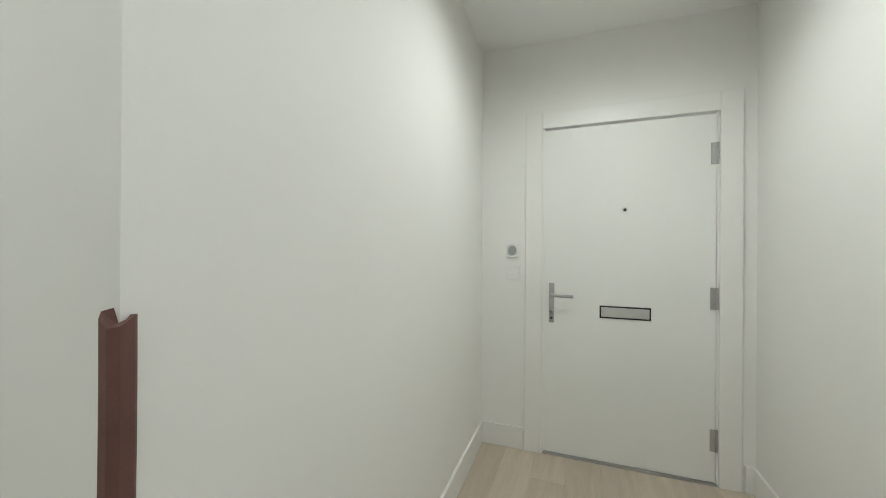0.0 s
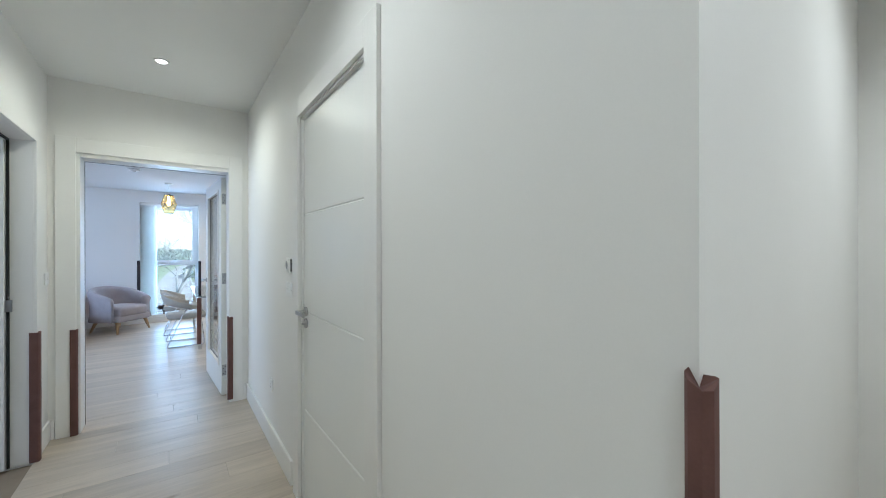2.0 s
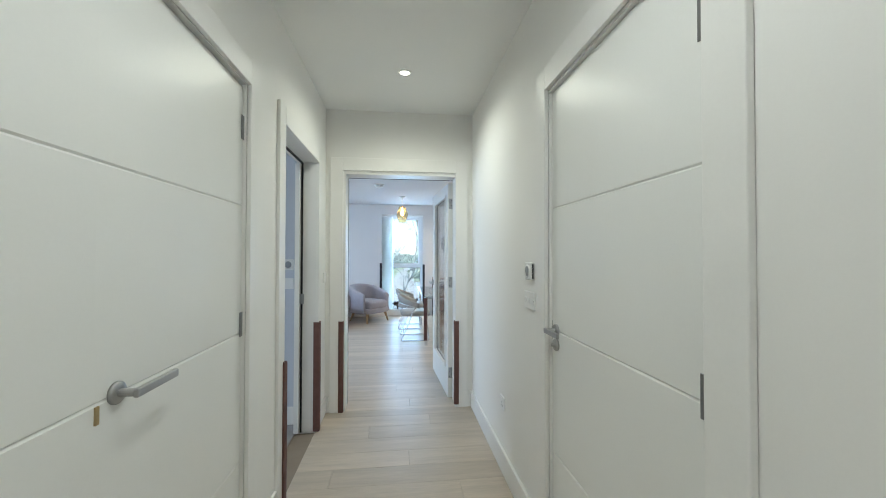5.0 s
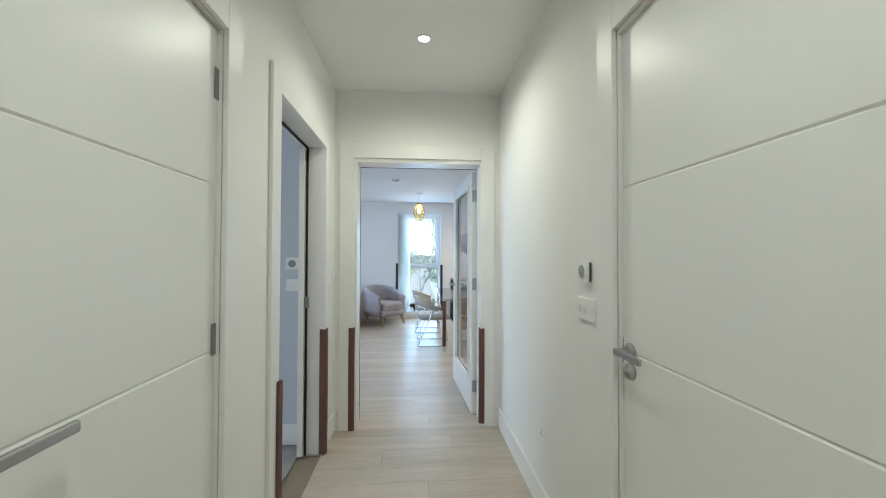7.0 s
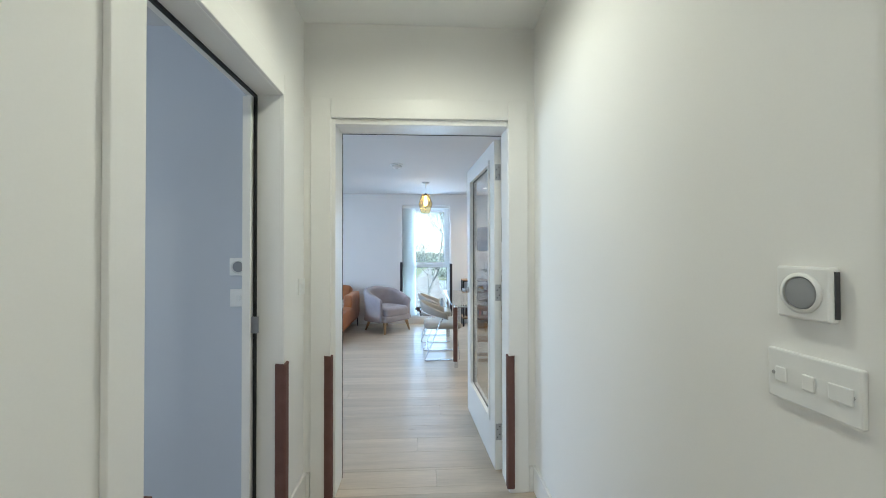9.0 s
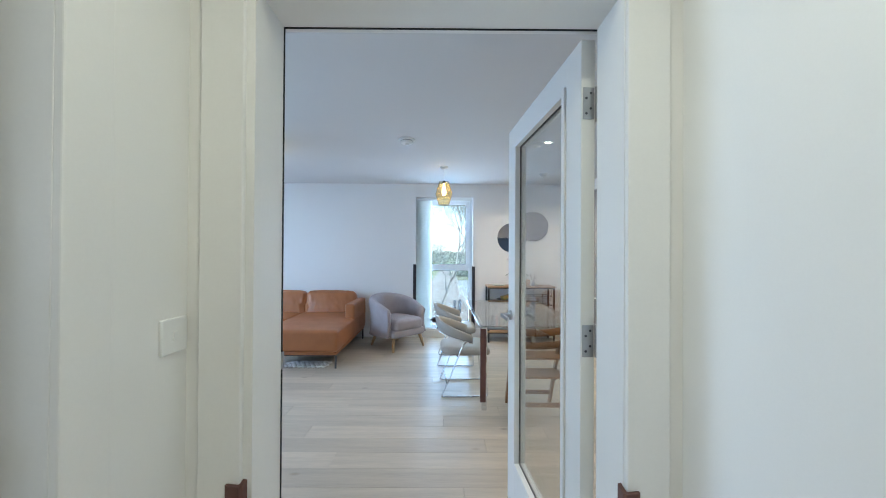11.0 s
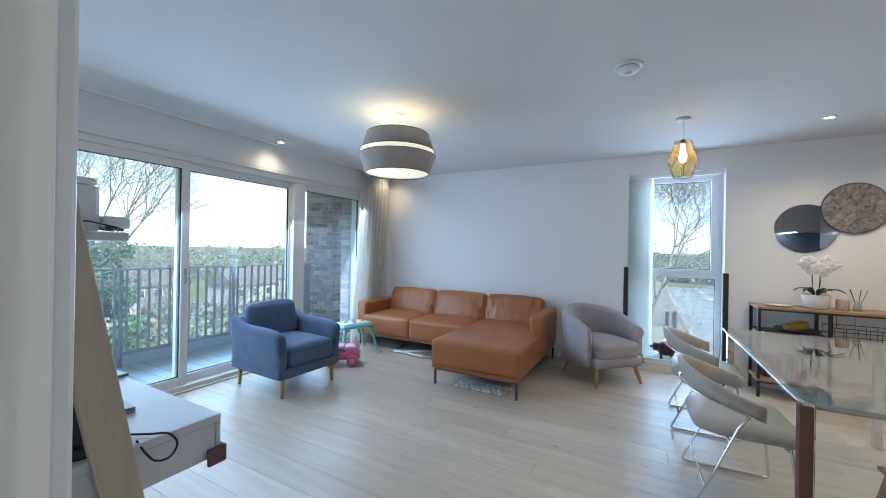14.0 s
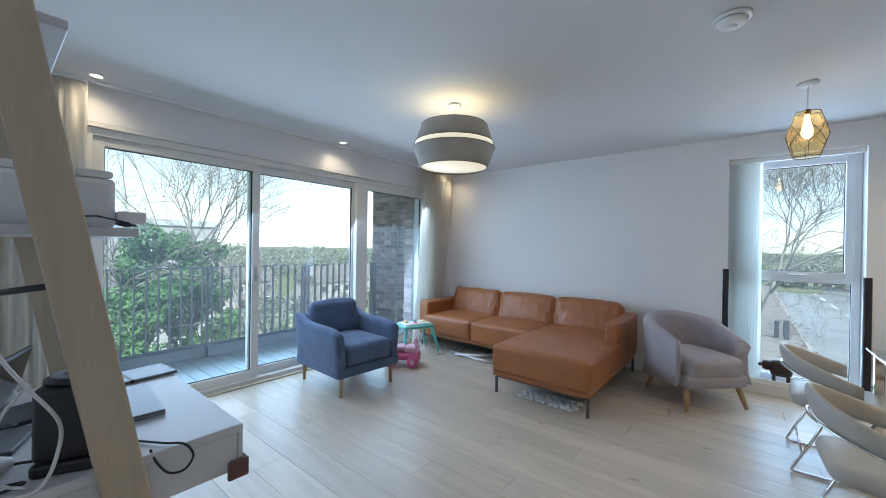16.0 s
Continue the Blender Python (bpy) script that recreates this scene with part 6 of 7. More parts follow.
for k, (x, y) in enumerate(((-4.56, -1.77), (-4.53, -1.95))):
    ad = thing("power_adapter", ("white" if k == 0 else "black") + " power adapter lying on the desk", "adapter", pose(x, y, 0.7905, 0, 0, 25 * k))
    part("block", box(-0.03, 0.03, -0.022, 0.022, 0, 0.028, 0.006), M_CABLE if k == 0 else M_BLACK, ad)

# ---- toys and small things ----
toy = thing("toy_car", "pink ride-on toy car on the floor", "toy car", pose(-7.60, -3.50, 0, 0, 0, 35) @ Matrix.Scale(1.22, 4))
part("body", at(cushion(0.16, 0.32, 0.075, 0.03, 8), 0, 0, 0.055), M_PINK, toy, "", True)
part("bonnet", at(cushion(0.14, 0.13, 0.065, 0.028, 6), 0, 0.085, 0.120), M_PALEPINK, toy, "pale pink bonnet", True)
part("seat", at(cushion(0.13, 0.16, 0.03, 0.012, 6), 0, -0.06, 0.152), M_PALEPINK, toy, "", True)
part("handle", tube([(-0.065, -0.13, 0.12), (-0.065, -0.15, 0.29), (-0.045, -0.152, 0.32), (0.045, -0.152, 0.32), (0.065, -0.15, 0.29), (0.065, -0.13, 0.12)], 0.012, 8), M_PALEPINK, toy, "", True)
for x in (-0.09, 0.09):
    for y in (-0.10, 0.10):
        wh = part("wheel", at(lathe([(0, -0.018), (0.045, -0.018), (0.052, -0.010), (0.052, 0.010), (0.045, 0.018), (0, 0.018)], 20), x, y, 0.052, 0, 90, 0), M_PINK, toy, "", True)
        part("hub", at(lathe([(0, 0.019), (0.022, 0.019), (0.018, 0.024), (0, 0.024)], 14), x, y, 0.052, 0, 90 if x > 0 else -90, 0), M_PALEPINK, wh, "", True)
part("windscreen", tube([(-0.055, 0.13, 0.18), (-0.05, 0.11, 0.235), (0.05, 0.11, 0.235), (0.055, 0.13, 0.18)], 0.010, 8), M_PALEPINK, toy, "", True)
wk = thing("activity_walker", "teal plastic activity table with a bright top", "toy table", pose(-8.02, -3.72, 0, 0, 0, -20))
part("tray", at(cushion(0.42, 0.30, 0.045, 0.02, 8), 0, 0, 0.33), M_TEAL, wk, "", True)
part("top_panel", at(cushion(0.36, 0.24, 0.02, 0.009, 6), 0, 0, 0.372), M_CERAMIC, wk, "white panel", True)
for k, (x, y, mt) in enumerate(((-0.10, 0.02, M_YELLOW), (0.02, 0.05, M_PINK), (0.11, -0.03, M_YELLOW), (-0.02, -0.06, M_TEAL))):
    part("toy_button", at(lathe([(0, 0), (0.028, 0), (0.026, 0.014), (0, 0.018)], 18), x, y, 0.392), mt, wk, "", True)
for x in (-0.19, 0.19):
    for y in (-0.13, 0.13):
        part("leg", tube([(x * 0.9, y * 0.9, 0.34), (x * 1.1, y * 1.15, 0.20), (x * 1.3, y * 1.5, 0.03)], 0.022, 10, False, None, 0.016), M_TEAL, wk, "", True)
        part("wheel", at(lathe([(0, -0.012), (0.03, -0.012), (0.03, 0.012), (0, 0.012)], 16), x * 1.32, y * 1.5, 0.030, 0, 90, 0), M_CERAMIC, wk, "", True)
mt = thing("play_mat", "cream knotted rope mat stored under the chaise", "mat", pose(-7.745, -1.83, 0))
block = part("knot", cushion(0.046, 0.050, 0.024, 0.010, 3), M_RUG, mt, "", True, pose(0.09, -0.23, 0.0))
for i in range(4):
    for j in range(9):
        if i or j:
            share(block, pose(0.09 - 0.056 * i, -0.23 + 0.056 * j + 0.028 * (i % 2), 0.0, 0, 0, 25 if (i + j) % 2 else -25), mt)
bc = thing("bouncer_frame", "white folded baby bouncer frame under the sofa", "baby bouncer", pose(-8.35, -3.05, 0))
part("side_tube", tube([(-0.30, -0.32, 0.015), (0.0, -0.28, 0.015), (0.10, 0.10, 0.03), (0.05, 0.32, 0.018)], 0.013, 8), M_PLATE, bc, "", True)
part("side_tube", tube([(-0.25, 0.25, 0.02), (0.02, 0.05, 0.045), (0.08, -0.22, 0.02)], 0.013, 8), M_PLATE, bc, "", True)
part("foot", tube([(0.0, -0.35, 0.014), (0.06, -0.16, 0.014)], 0.014, 8), M_GREYPLASTIC, bc, "", True)
orn = thing("animal_ornament", "dark brown animal ornament on the window sill", "ornament", pose(-9.31, -0.235, 0.104, 0, 0, 0) @ Matrix.Diagonal((1.25, 0.85, 1.55, 1)))
part("body", merged(at(cushion(0.09, 0.20, 0.10, 0.045, 8), 0, 0, 0.045), at(cushion(0.06, 0.09, 0.06, 0.028, 6), 0.0, -0.12, 0.075), at(cushion(0.03, 0.05, 0.02, 0.009, 4), 0, -0.17, 0.095),
     tube([(0.025, 0.06, 0.0), (0.02, 0.06, 0.06)], 0.016, 8), tube([(-0.025, 0.06, 0.0), (-0.02, 0.06, 0.06)], 0.016, 8), tube([(0.025, -0.06, 0.0), (0.02, -0.06, 0.06)], 0.016, 8), tube([(-0.025, -0.06, 0.0), (-0.02, -0.06, 0.06)], 0.016, 8)), M_DARKBROWN, orn, "", True)


# ---- balcony ----
setting("balcony_slab", box(-9.60, -3.2, -5.95, -4.42, -0.25, -0.045), M_RENDER, "grey balcony slab under the decking")
setting("soffit", box(-9.60, -3.2, -5.95, -4.42, 2.36, 2.62), M_RENDER, "grey boarded soffit over the balcony")
setting("wall_outer_right", box(-9.62, -8.70, -4.60, -4.42, -0.04, 2.36), M_MORTAR, "brown brick outer wall beside the sliding doors")
setting("wall_outer_left", box(-5.05, -3.2, -4.60, -4.42, -0.04, 2.36), M_MORTAR, "brown brick outer wall beside the sliding doors")
rl = thing("balcony_railing", "metal balcony railing with flat upright bars, its grey lightened for haze", "railing")
RY, RX0, RX1 = -5.58, -9.02, -3.3
part("top_rail", box(RX0, RX1, RY - 0.028, RY + 0.028, 1.040, 1.052, 0.002), M_RAIL, rl)
part("bottom_rail", box(RX0, RX1, RY - 0.010, RY + 0.010, 0.090, 0.130, 0.002), M_RAIL, rl)
part("kick_beam", box(RX0, RX1, RY - 0.09, RY - 0.03, -0.045, 0.105, 0.003), M_RENDER, rl, "grey edge beam")
bar0 = part("bar", box(-0.006, 0.006, -0.020, 0.020, 0.131, 1.039), M_RAIL, rl, "", False, pose(RX0 + 0.06, RY, 0))
k = 1
while RX0 + 0.06 + 0.108 * k < RX1:
    share(bar0, pose(RX0 + 0.06 + 0.108 * k, RY, 0))
    k += 1
for k in range(5):
    x = RX0 + 0.115 + 1.296 * k
    part("post", box(x - 0.012, x + 0.012, RY - 0.028, RY + 0.024, -0.044, 1.039, 0.002), M_RAIL, rl)

# ---- outdoors ----
def ground_z(x, y):
    t = max(0.0, min(1.0, (-y - 8.0) / 35.0))
    return -3.0 - 6.5 * t * t * (3 - 2 * t)


bm = bmesh.new()
rings = []
for r in (2, 6, 10, 14, 18, 23, 28, 34, 41, 50, 62, 80, 110, 160, 240, 400, 800, 2500):
    ring = []
    for q in range(64):
        a = 2 * math.pi * q / 64
        x, y = -7 + r * math.cos(a), -3 + r * math.sin(a)
        ring.append(bm.verts.new((x, y, ground_z(x, y) + (0.25 * noise.noise(Vector((x * 0.05, y * 0.05, 0))) if r > 50 else 0))))
    rings.append(ring)
bm.faces.new(rings[0])
for a, b in zip(rings, rings[1:]):
    for q in range(64):
        j = (q + 1) % 64
        bm.faces.new((a[q], b[q], b[j], a[j]))
bmesh.ops.recalc_face_normals(bm, faces=bm.faces[:])
setting("ground", bm, M_GRASS, "rough grassy ground falling away from the building", True)

KD = Vector((-1.0, 0.004, 0)).normalized()
KN = Vector((KD.y, -KD.x, 0))          # towards the road
KN = KN if KN.y > 0 else -KN
K0 = Vector((-12.0, 1.75, -3.0))


def strip(n0, n1, z0, z1, s0, s1):
    """A long slab beside the kerb line: n across towards the road, s along it, bending away with distance."""
    bm = bmesh.new()
    rows = []
    for i in range(31):
        s = s0 + (s1 - s0) * i / 30
        bend = 0.0006 * max(0.0, s - 35) ** 2
        c = K0 + KD * s + KN * bend
        rows.append([bm.verts.new(c + KN * n + Vector((0, 0, z))) for n, z in ((n0, z0), (n1, z0), (n1, z1), (n0, z1))])
    for a, b in zip(rows, rows[1:]):
        for q in range(4):
            bm.faces.new((a[q], a[(q + 1) % 4], b[(q + 1) % 4], b[q]))
    bm.faces.new(rows[0][::-1])
    bm.faces.new(rows[-1])
    bmesh.ops.recalc_face_normals(bm, faces=bm.faces[:])
    return bm


setting("road", strip(0.0, 6.4, -0.2, 0.02, -14, 110), M_ROAD, "wet grey asphalt road below the window")
setting("kerb", strip(-0.15, 0.0, -0.2, 0.13, -14, 110), M_KERB, "concrete kerb along the road")
setting("pavement", strip(-3.6, -0.15, -0.2, 0.115, -14, 110), M_PAVE, "leaf-strewn pavement beside the road")
setting("kerb", strip(6.4, 6.55, -0.2, 0.13, -14, 110), M_KERB, "concrete kerb on the far side of the road")
setting("pavement", strip(6.55, 9.0, -0.2, 0.115, -14, 110), M_PAVE, "pavement on the far side of the road")
for k in range(14):
    s = 2 + 6.5 * k
    bm = strip(3.1, 3.25, 0.021, 0.026, s, s + 3.2)
    tagged(part("road_marking", bm, M_LINE), "white painted dash on the asphalt road", "road marking", "road dashes")
rn = random.Random(31)
verts, faces = [], []
for i in range(1800):
    sd = 4 + 62 * rn.random() ** 1.6
    c = K0 + KD * sd + KN * (rn.choice((-0.45, -0.3, -2.0)) + rn.gauss(0, 0.5) + 0.0006 * max(0.0, sd - 35) ** 2)
    if (c - K0).dot(KN) > 0.9:
        continue
    a, r = rn.uniform(0, 6.28), rn.uniform(0.05, 0.11)
    up = -2.878 if (c - K0).dot(KN) < 0.0 else -2.972
    u, v = Vector((math.cos(a), math.sin(a), 0)) * r, Vector((-math.sin(a), math.cos(a), 0)) * r * 0.7
    c = Vector((c.x, c.y, up + (0.02 if abs((c - K0).dot(KN)) < 0.2 else 0)))
    n0 = len(verts)
    verts += [c - u, c + v + Vector((0, 0, 0.02)), c + u, c - v + Vector((0, 0, 0.015))]
    faces += [(n0, n0 + 1, n0 + 2), (n0, n0 + 2, n0 + 3)]
me = bpy.data.meshes.new("fallen_leaves")
me.from_pydata(verts, [], faces)
me.materials.append(mat("fallen_leaf", (0.25, 0.155, 0.10), 0.7, vary=0.35, scale=3, fine=12, bump=0.0))
tagged(new("fallen_leaves", me), "brown fallen leaves scattered along the kerb", "leaves", "", "stuff")
for k in range(3):
    c = K0 + KD * (17.2 + 0.5 * k) + KN * (-0.75 - 0.35 * (k % 2))
    b = thing("bollard", "dark grey upright sign post on the pavement", "bollard", pose(c.x, c.y, -2.885), "posts on the pavement")
    part("post", box(-0.10, 0.10, -0.09, 0.09, 0, 0.95 - 0.12 * k, 0.02), M_DARKMETAL, b)
for s in (46, 78):
    c = K0 + KD * s + KN * (8.6 + 0.0006 * max(0, s - 35) ** 2)
    b = thing("street_lamp", "pale grey street lamp beside the road", "street lamp", pose(c.x, c.y, -2.885), "street lamps")
    part("column", tube([(0, 0, 0), (0, 0, 6.0)], 0.09, 10, False, None, 0.05), M_KERB, b, "", True)
    part("arm", tube([(0, 0, 5.95), (0.3, -0.6, 6.15), (0.35, -1.0, 6.15)], 0.035, 8), M_KERB, b, "", True)
    part("lantern", at(cushion(0.2, 0.5, 0.1, 0.04, 4), 0.35, -1.15, 6.08), M_GREYPLASTIC, b, "", True)


def bare_tree(base, height, seed, label, spread=0.55, lean=(0, 0), levels=6, trunk_r=0.16, twig=0.0052):
    """A leafless tree: tapered trunk and limbs, fine twigs of least radius twig."""
    rn = random.Random(seed)
    trunk, crown = bmesh.new(), bmesh.new()
    t = thing("tree", label, "tree", pose(*base))
    stems = []

    def grow(p, d, length, r, level):
        n = 4 if level < 2 else 3
        pts_ = [p]
        q, dd = p.copy(), d.copy()
        for i in range(n):
            dd = (dd + Vector((rn.uniform(-1, 1), rn.uniform(-1, 1), rn.uniform(-0.5, 0.8))) * 0.16).normalized()
            q = q + dd * length / n
            pts_.append(q.copy())
        r = max(r, twig)
        tube(pts_, r, 8 if level < 2 else 5 if level < 3 else 3, False, trunk if level < 2 else crown, r * 0.55, cap=level < 3)
        if level < 2:
            stems.append(pts_)
        if level >= levels:
            return
        kids = 4 if level < 1 else rn.choice((3, 3, 4)) if level < 4 else 3 if level == 4 else 2
        for c in range(kids):
            f = rn.uniform(0.45, 1.0) if c else 1.0
            idx = min(n, max(1, round(f * n)))
            a = rn.uniform(0, 2 * math.pi)
            side = (dd.orthogonal().normalized()).copy()
            side.rotate(Matrix.Rotation(a, 3, dd))
            nd = (dd + side * rn.uniform(0.45, 1.0) * spread * 1.5 + Vector((0, 0, 0.12))).normalized()
            grow(pts_[idx], nd, length * rn.uniform(0.60, 0.86), r * (0.52 if level < 2 else 0.64), level + 1)

    grow(Vector((0, 0, -0.3)), Vector((lean[0], lean[1], 1)).normalized(), height * 0.25, trunk_r, 0)
    part("trunk", trunk, M_BARK, t, "bare grey-brown trunk and limbs", True)
    part("crown", crown, M_BARK, t, "fine leafless twigs")
    return t, rn, stems


def leaf_cloud(rn, n, blobs, size):
    """Many small folded leaves in uneven clumps."""
    verts, faces = [], []
    for i in range(n):
        c, rad = blobs[rn.randrange(len(blobs))]
        while True:
            v = Vector((rn.uniform(-1, 1), rn.uniform(-1, 1), rn.uniform(-1, 1)))
            if 0.25 < v.length < 1:
                break
        p = Vector(c) + Vector((v.x * rad[0], v.y * rad[1], v.z * rad[2]))
        nrm = (v + Vector((rn.uniform(-0.7, 0.7), rn.uniform(-0.7, 0.7), rn.uniform(-0.2, 0.9)))).normalized()
        s1 = nrm.orthogonal().normalized()
        s1.rotate(Matrix.Rotation(rn.uniform(0, 6.28), 3, nrm))
        s2 = nrm.cross(s1)
        a = size * rn.uniform(0.6, 1.4)
        b = len(verts)
        verts += [p - s1 * a, p + s2 * a * 0.55 + nrm * a * 0.2, p + s1 * a, p - s2 * a * 0.55 + nrm * a * 0.2]
        faces += [(b, b + 1, b + 2), (b, b + 2, b + 3)]
    me = bpy.data.meshes.new("leaves")
    me.from_pydata(verts, [], faces)
    return me


def leaves_part(name, me, material, parent, label=""):
    me.materials.append(material)
    ob = new(name, me)
    ob.parent = parent
    if label:
        ob["label"] = label
    return ob


bare_tree((-29.5, -0.45, -2.9), 14.0, 11, "bare street tree in front of the tall window", 0.72, (0.0, 0.40), 8, 0.13, 0.0075)
tv, rn, stems = bare_tree((-7.8, -11.6, -4.0), 14.0, 4, "bare tree with an ivy-covered trunk beyond the balcony", 0.60, (0.02, 0.0), 7, 0.085)
blobs = []
for i in range(95):
    z = rn.uniform(0.6, 5.55)
    w = 1.30 * (1 - 0.42 * abs(z - 3.2) / 2.4)
    blobs.append(((rn.uniform(-w, w) + 0.28, rn.uniform(-w, w) * 0.6, z), (rn.uniform(0.22, 0.46), rn.uniform(0.22, 0.46), rn.uniform(0.22, 0.5))))
leaves_part("ivy", leaf_cloud(rn, 32000, blobs, 0.055), M_IVY, tv, "dense green ivy leaves")
bare_tree((-11.8, -15.0, -5.0), 9.0, 21, "bare tree beyond the balcony railing", 0.6, (-0.1, 0.0), 6, 0.11)
bare_tree((-6.2, -13.5, -4.6), 10.0, 33, "bare tree beside the clad building", 0.6, (0.0, 0.1), 6, 0.10)
sh = thing("shrub", "dense green shrub below the balcony", "shrub", pose(-9.6, -13.2, -4.3))
rn = random.Random(8)
leaves_part("foliage", leaf_cloud(rn, 4500, [((rn.uniform(-2.4, 2.4), rn.uniform(-0.8, 0.8), rn.uniform(0, 2.3)), (0.5, 0.5, 0.5)) for i in range(26)], 0.06), M_IVY, sh)
part("stems", merged(*[tube([(0.4 * q - 0.8, 0, -0.3), (0.6 * q - 1.2, 0.1, 1.6)], 0.03, 6, False, None, 0.01) for q in range(5)]), M_BARK, sh)


def building(name, label, x0, x1, y0, y1, z0, z1, material, floors, cols, gable=0.0):
    h = thing(name, label, "building")
    part("wall", box(x0, x1, y0, y1, z0, z1), material, h)
    if gable:
        bm = bmesh.new()
        e = 0.35
        ym = (y0 + y1) / 2
        v = [bm.verts.new(p) for p in ((x0 - e, y0 - e, z1), (x1 + e, y0 - e, z1), (x1 + e, y1 + e, z1), (x0 - e, y1 + e, z1), (x0 - e, ym, z1 + gable), (x1 + e, ym, z1 + gable))]
        for q in ((0, 1, 5, 4), (2, 3, 4, 5), (0, 4, 3), (1, 2, 5), (3, 2, 1, 0)):
            bm.faces.new([v[i] for i in q])
        bmesh.ops.recalc_face_normals(bm, faces=bm.faces[:])
        rf = part("roof", bm, M_ROOF, h, "pitched tiled roof")
        part("chimney", box(x0 + 1.0, x0 + 1.7, ym - 0.35, ym + 0.35, z1 + gable * 0.5, z1 + gable + 0.8), M_HOUSEBRICK, rf)
    else:
        part("parapet", box(x0 - 0.1, x1 + 0.1, y0 - 0.1, y1 + 0.1, z1, z1 + 0.35), M_RENDER, h, "flat roof edge")
    for f in range(floors):
        zc = z0 + (z1 - z0) * (f + 0.5) / floors
        for c in range(cols):
            xc = x0 + (x1 - x0) * (c + 0.5) / cols
            w = part("window", frame_ring(xc - 0.65, xc + 0.65, zc - 0.65, zc + 0.65, 0.08, y1, y1 + 0.06), M_UPVC, h)
            part("pane", box(xc - 0.57, xc + 0.57, y1 + 0.005, y1 + 0.02, zc - 0.57, zc + 0.57), M_PANEDARK, w)
    return h


building("clad_building", "flat-roofed grey timber-clad block behind the trees", -13.6, -3.5, -34.0, -26.0, -9.0, 2.35, M_CLAD, 4, 4)
rn = random.Random(3)
for k in range(9):
    x = -16 - 9.5 * k
    y = -58 - 6 * (k % 3) - 1.2 * k
    building("house", "brick house with a tiled roof beyond the gardens", x - 4, x + 3.5, y - 4, y + 3.5, -10, -5.2 + rn.uniform(-0.3, 0.3), M_HOUSE if k % 2 else M_HOUSEBRICK, 2, 3, 2.6)


def woods(name, label, seed, n, a0, a1, r0, r1, zbase, h):
    """A far belt of trees: uneven clumps of large leaf tufts."""
    rn = random.Random(seed)
    verts, faces = [], []
    for i in range(n):
        a = radians(rn.uniform(a0, a1))
        r = rn.uniform(r0, r1)
        top = h * (0.62 + 0.38 * noise.noise(Vector((a * 14, r * 0.02, seed))) + 0.15 * noise.noise(Vector((a * 60, r * 0.05, seed))))
        x, y = -7 + r * math.cos(a), -3 + r * math.sin(a)
        z = ground_z(x, y) + zbase + max(0.3, top) * rn.random() ** 0.6
        s = rn.uniform(0.5, 1.3) * (0.24 + r / 420)
        b = len(verts)
        d = Vector((rn.uniform(-1, 1), rn.uniform(-1, 1), rn.uniform(-0.4, 1))).normalized()
        s1 = d.orthogonal().normalized() * s
        s2 = d.cross(s1)
        c = Vector((x, y, z))
        verts += [c - s1, c + s2 * 0.7, c + s1 * 0.9, c - s2 * 0.6]
        faces += [(b, b + 1, b + 2), (b, b + 2, b + 3)]
    me = bpy.data.meshes.new(name)
    me.from_pydata(verts, [], faces)
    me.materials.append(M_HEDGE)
    return tagged(new(name, me), label, "woods", "", "stuff")


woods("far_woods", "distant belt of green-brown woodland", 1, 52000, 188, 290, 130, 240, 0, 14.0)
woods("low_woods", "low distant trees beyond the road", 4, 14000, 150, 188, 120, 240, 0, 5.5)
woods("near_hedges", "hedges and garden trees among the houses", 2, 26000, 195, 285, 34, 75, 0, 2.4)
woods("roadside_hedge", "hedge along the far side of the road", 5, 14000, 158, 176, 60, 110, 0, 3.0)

# ---- brick column, piece by piece ----
bc0 = tagged(part("brick_column", box(-9.505, -9.060, -5.775, -5.160, -0.045, 2.36), M_MORTAR), "brown multi-coloured brick column on the balcony corner", "column", "", "structure")
proto = {}


def brick(w, d, h, m, parent):
    key = (round(w, 3), round(d, 3), round(h, 3))
    if key not in proto:
        proto[key] = part("brick", box(-w / 2, w / 2, -d / 2, d / 2, 0, h, 0.003, None, 1), M_BRICK, parent, "", False, m)
        return proto[key]
    return share(proto[key], m, parent)


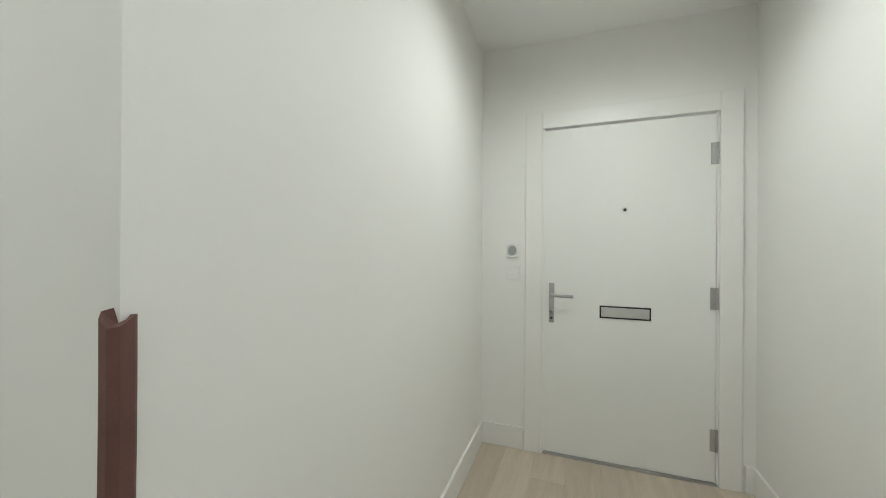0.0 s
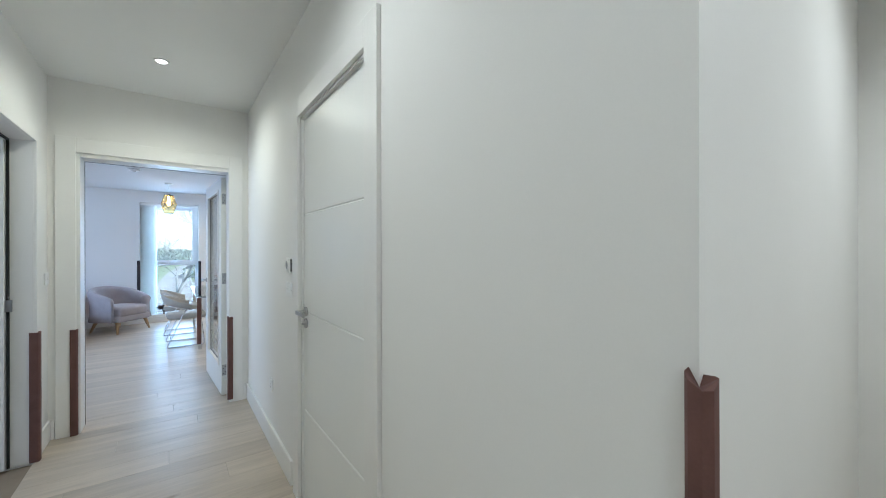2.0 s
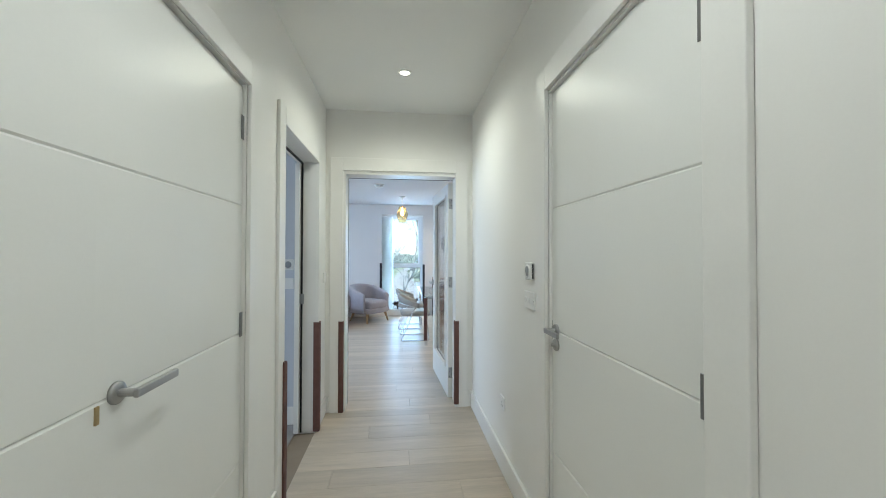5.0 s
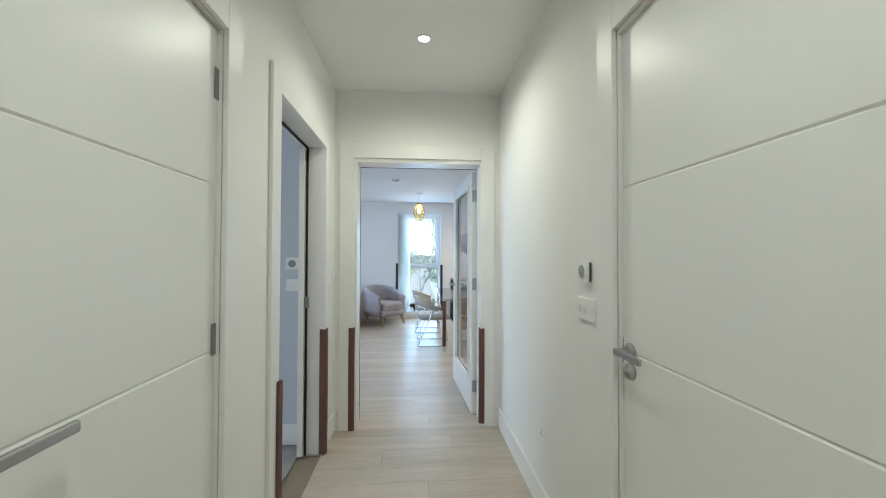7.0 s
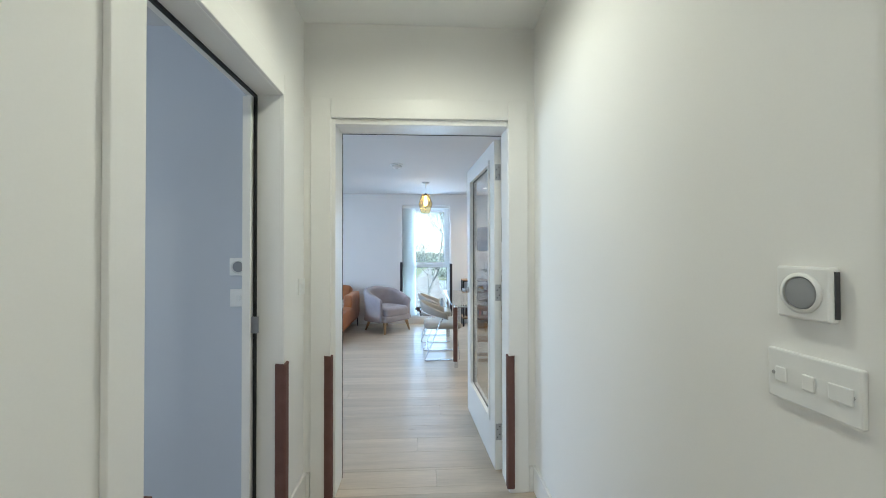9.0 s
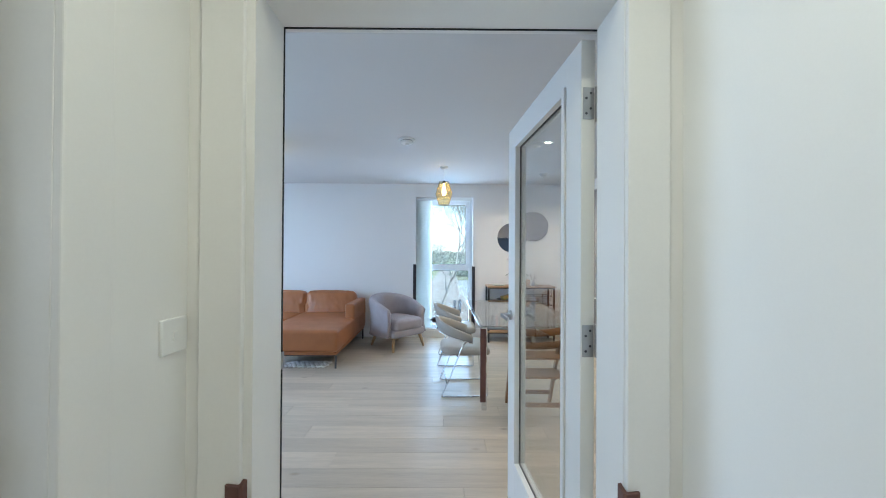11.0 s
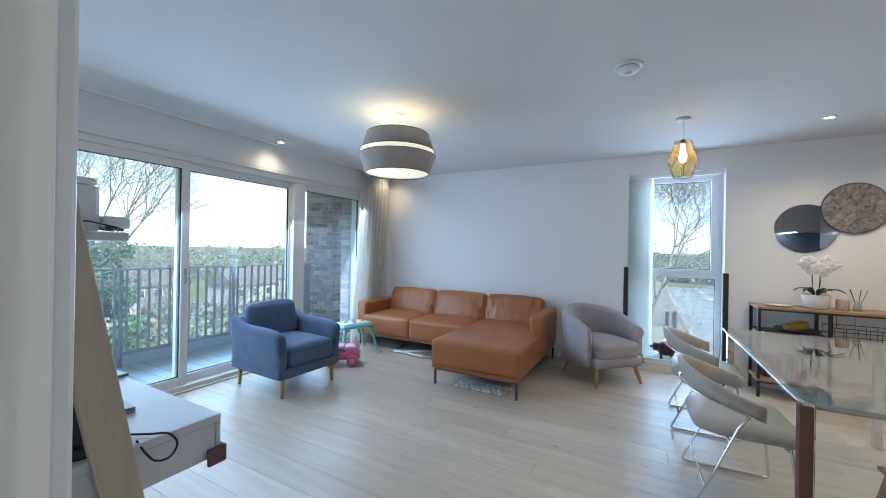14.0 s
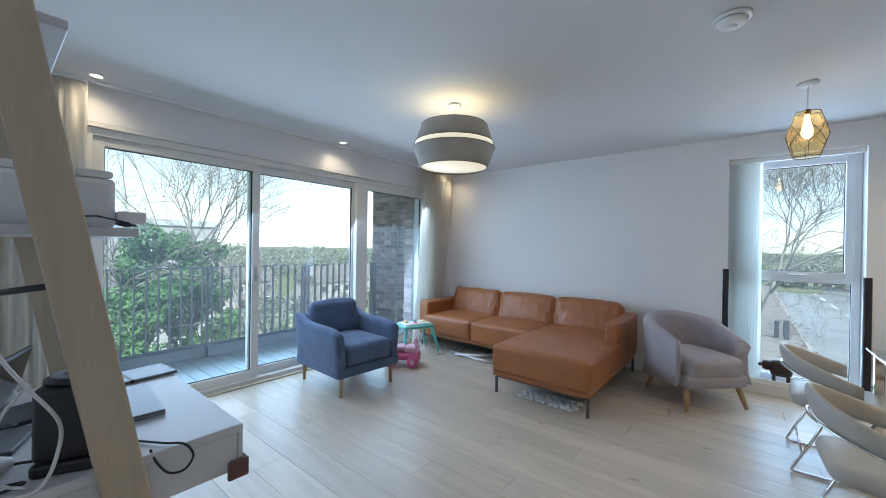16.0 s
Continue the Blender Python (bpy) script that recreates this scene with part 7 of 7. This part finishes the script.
COURSE, BH = 0.0745, 0.0645
rn = random.Random(2)
for c in range(32):
    z = -0.040 + COURSE * c
    shift = (0.0, 0.105)[c % 2]
    # face towards the room's side
    y = -5.780
    while y < -5.156:
        w = min(0.205 if not (y == -5.780 and shift) else 0.098, -5.156 - y)
        if w > 0.04:
            brick(0.030, w - 0.010, BH, pose(-9.057 + rn.uniform(-0.0015, 0.0015), y + w / 2, z), bc0)
        y += w
    x = -9.505
    while x < -9.075:
        w = min(0.205 if not (x == -9.505 and not shift) else 0.098, -9.073 - x)
        if w > 0.04:
            brick(w - 0.010, 0.030, BH, pose(x + w / 2, -5.157 + rn.uniform(-0.0015, 0.0015), z), bc0)
        x += w
ow = bpy.data.objects["wall_outer_right"]
for c in range(32):
    brick(0.030, 0.165, BH, pose(-8.697, -4.512 + 0.004 * (c % 2), -0.035 + COURSE * c), ow)

# ---- decking boards ----
slab = bpy.data.objects["balcony_slab"]
b0 = part("deck_board", box(-0.068, 0.068, -5.47, -4.36, -0.044, -0.018, 0.003, None, 1), M_DECK, slab, "", False, pose(-3.3, 0, 0))
for k in range(1, 43):
    share(b0, pose(-3.3 - 0.142 * k, 0, 0), slab)

# ---- floor planks ----
PW = 0.19
lengths = {}
rn = random.Random(14)


def plank(x0, x1, y0, y1):
    key = (round(x1 - x0, 3), round(y1 - y0, 3))
    m = pose(x0, y0, 0)
    if key in lengths:
        return share(lengths[key], m, floor)
    lengths[key] = part("plank", box(0.0004, key[0] - 0.0004, 0.0006, key[1] - 0.0006, -0.020, 0.0, 0.0011, None, 1), M_OAK, floor, "", False, m)
    return lengths[key]


def y_range(x):
    if x > XA - SKEW:
        return YL, YD
    if x > XE:
        return YL, YR
    if x > XL:
        return -0.7445, 0.2945
    return YS - 0.05, 2.05


edges = [XB - PW * k for k in range(60)]
xs = sorted({*[e for e in edges if e > XW], XA - SKEW, XE, XL, XW}, reverse=True)
for a, b in zip(xs, xs[1:]):
    if a - b < 0.004:
        continue
    lo, hi = y_range((a + b) / 2)
    col = int((XB - (a + b) / 2) / PW)
    y = lo - (0.35 + 1.25 * ((col * 0.618) % 1.0))
    while y < hi:
        y2 = y + 1.80
        p, q = max(lo, y), min(hi, y2)
        if hi - q < 0.12:
            q = hi
        if q - p > 0.005:
            plank(b, a, round(p, 3), round(q, 3))
        y = q if q == hi else y2
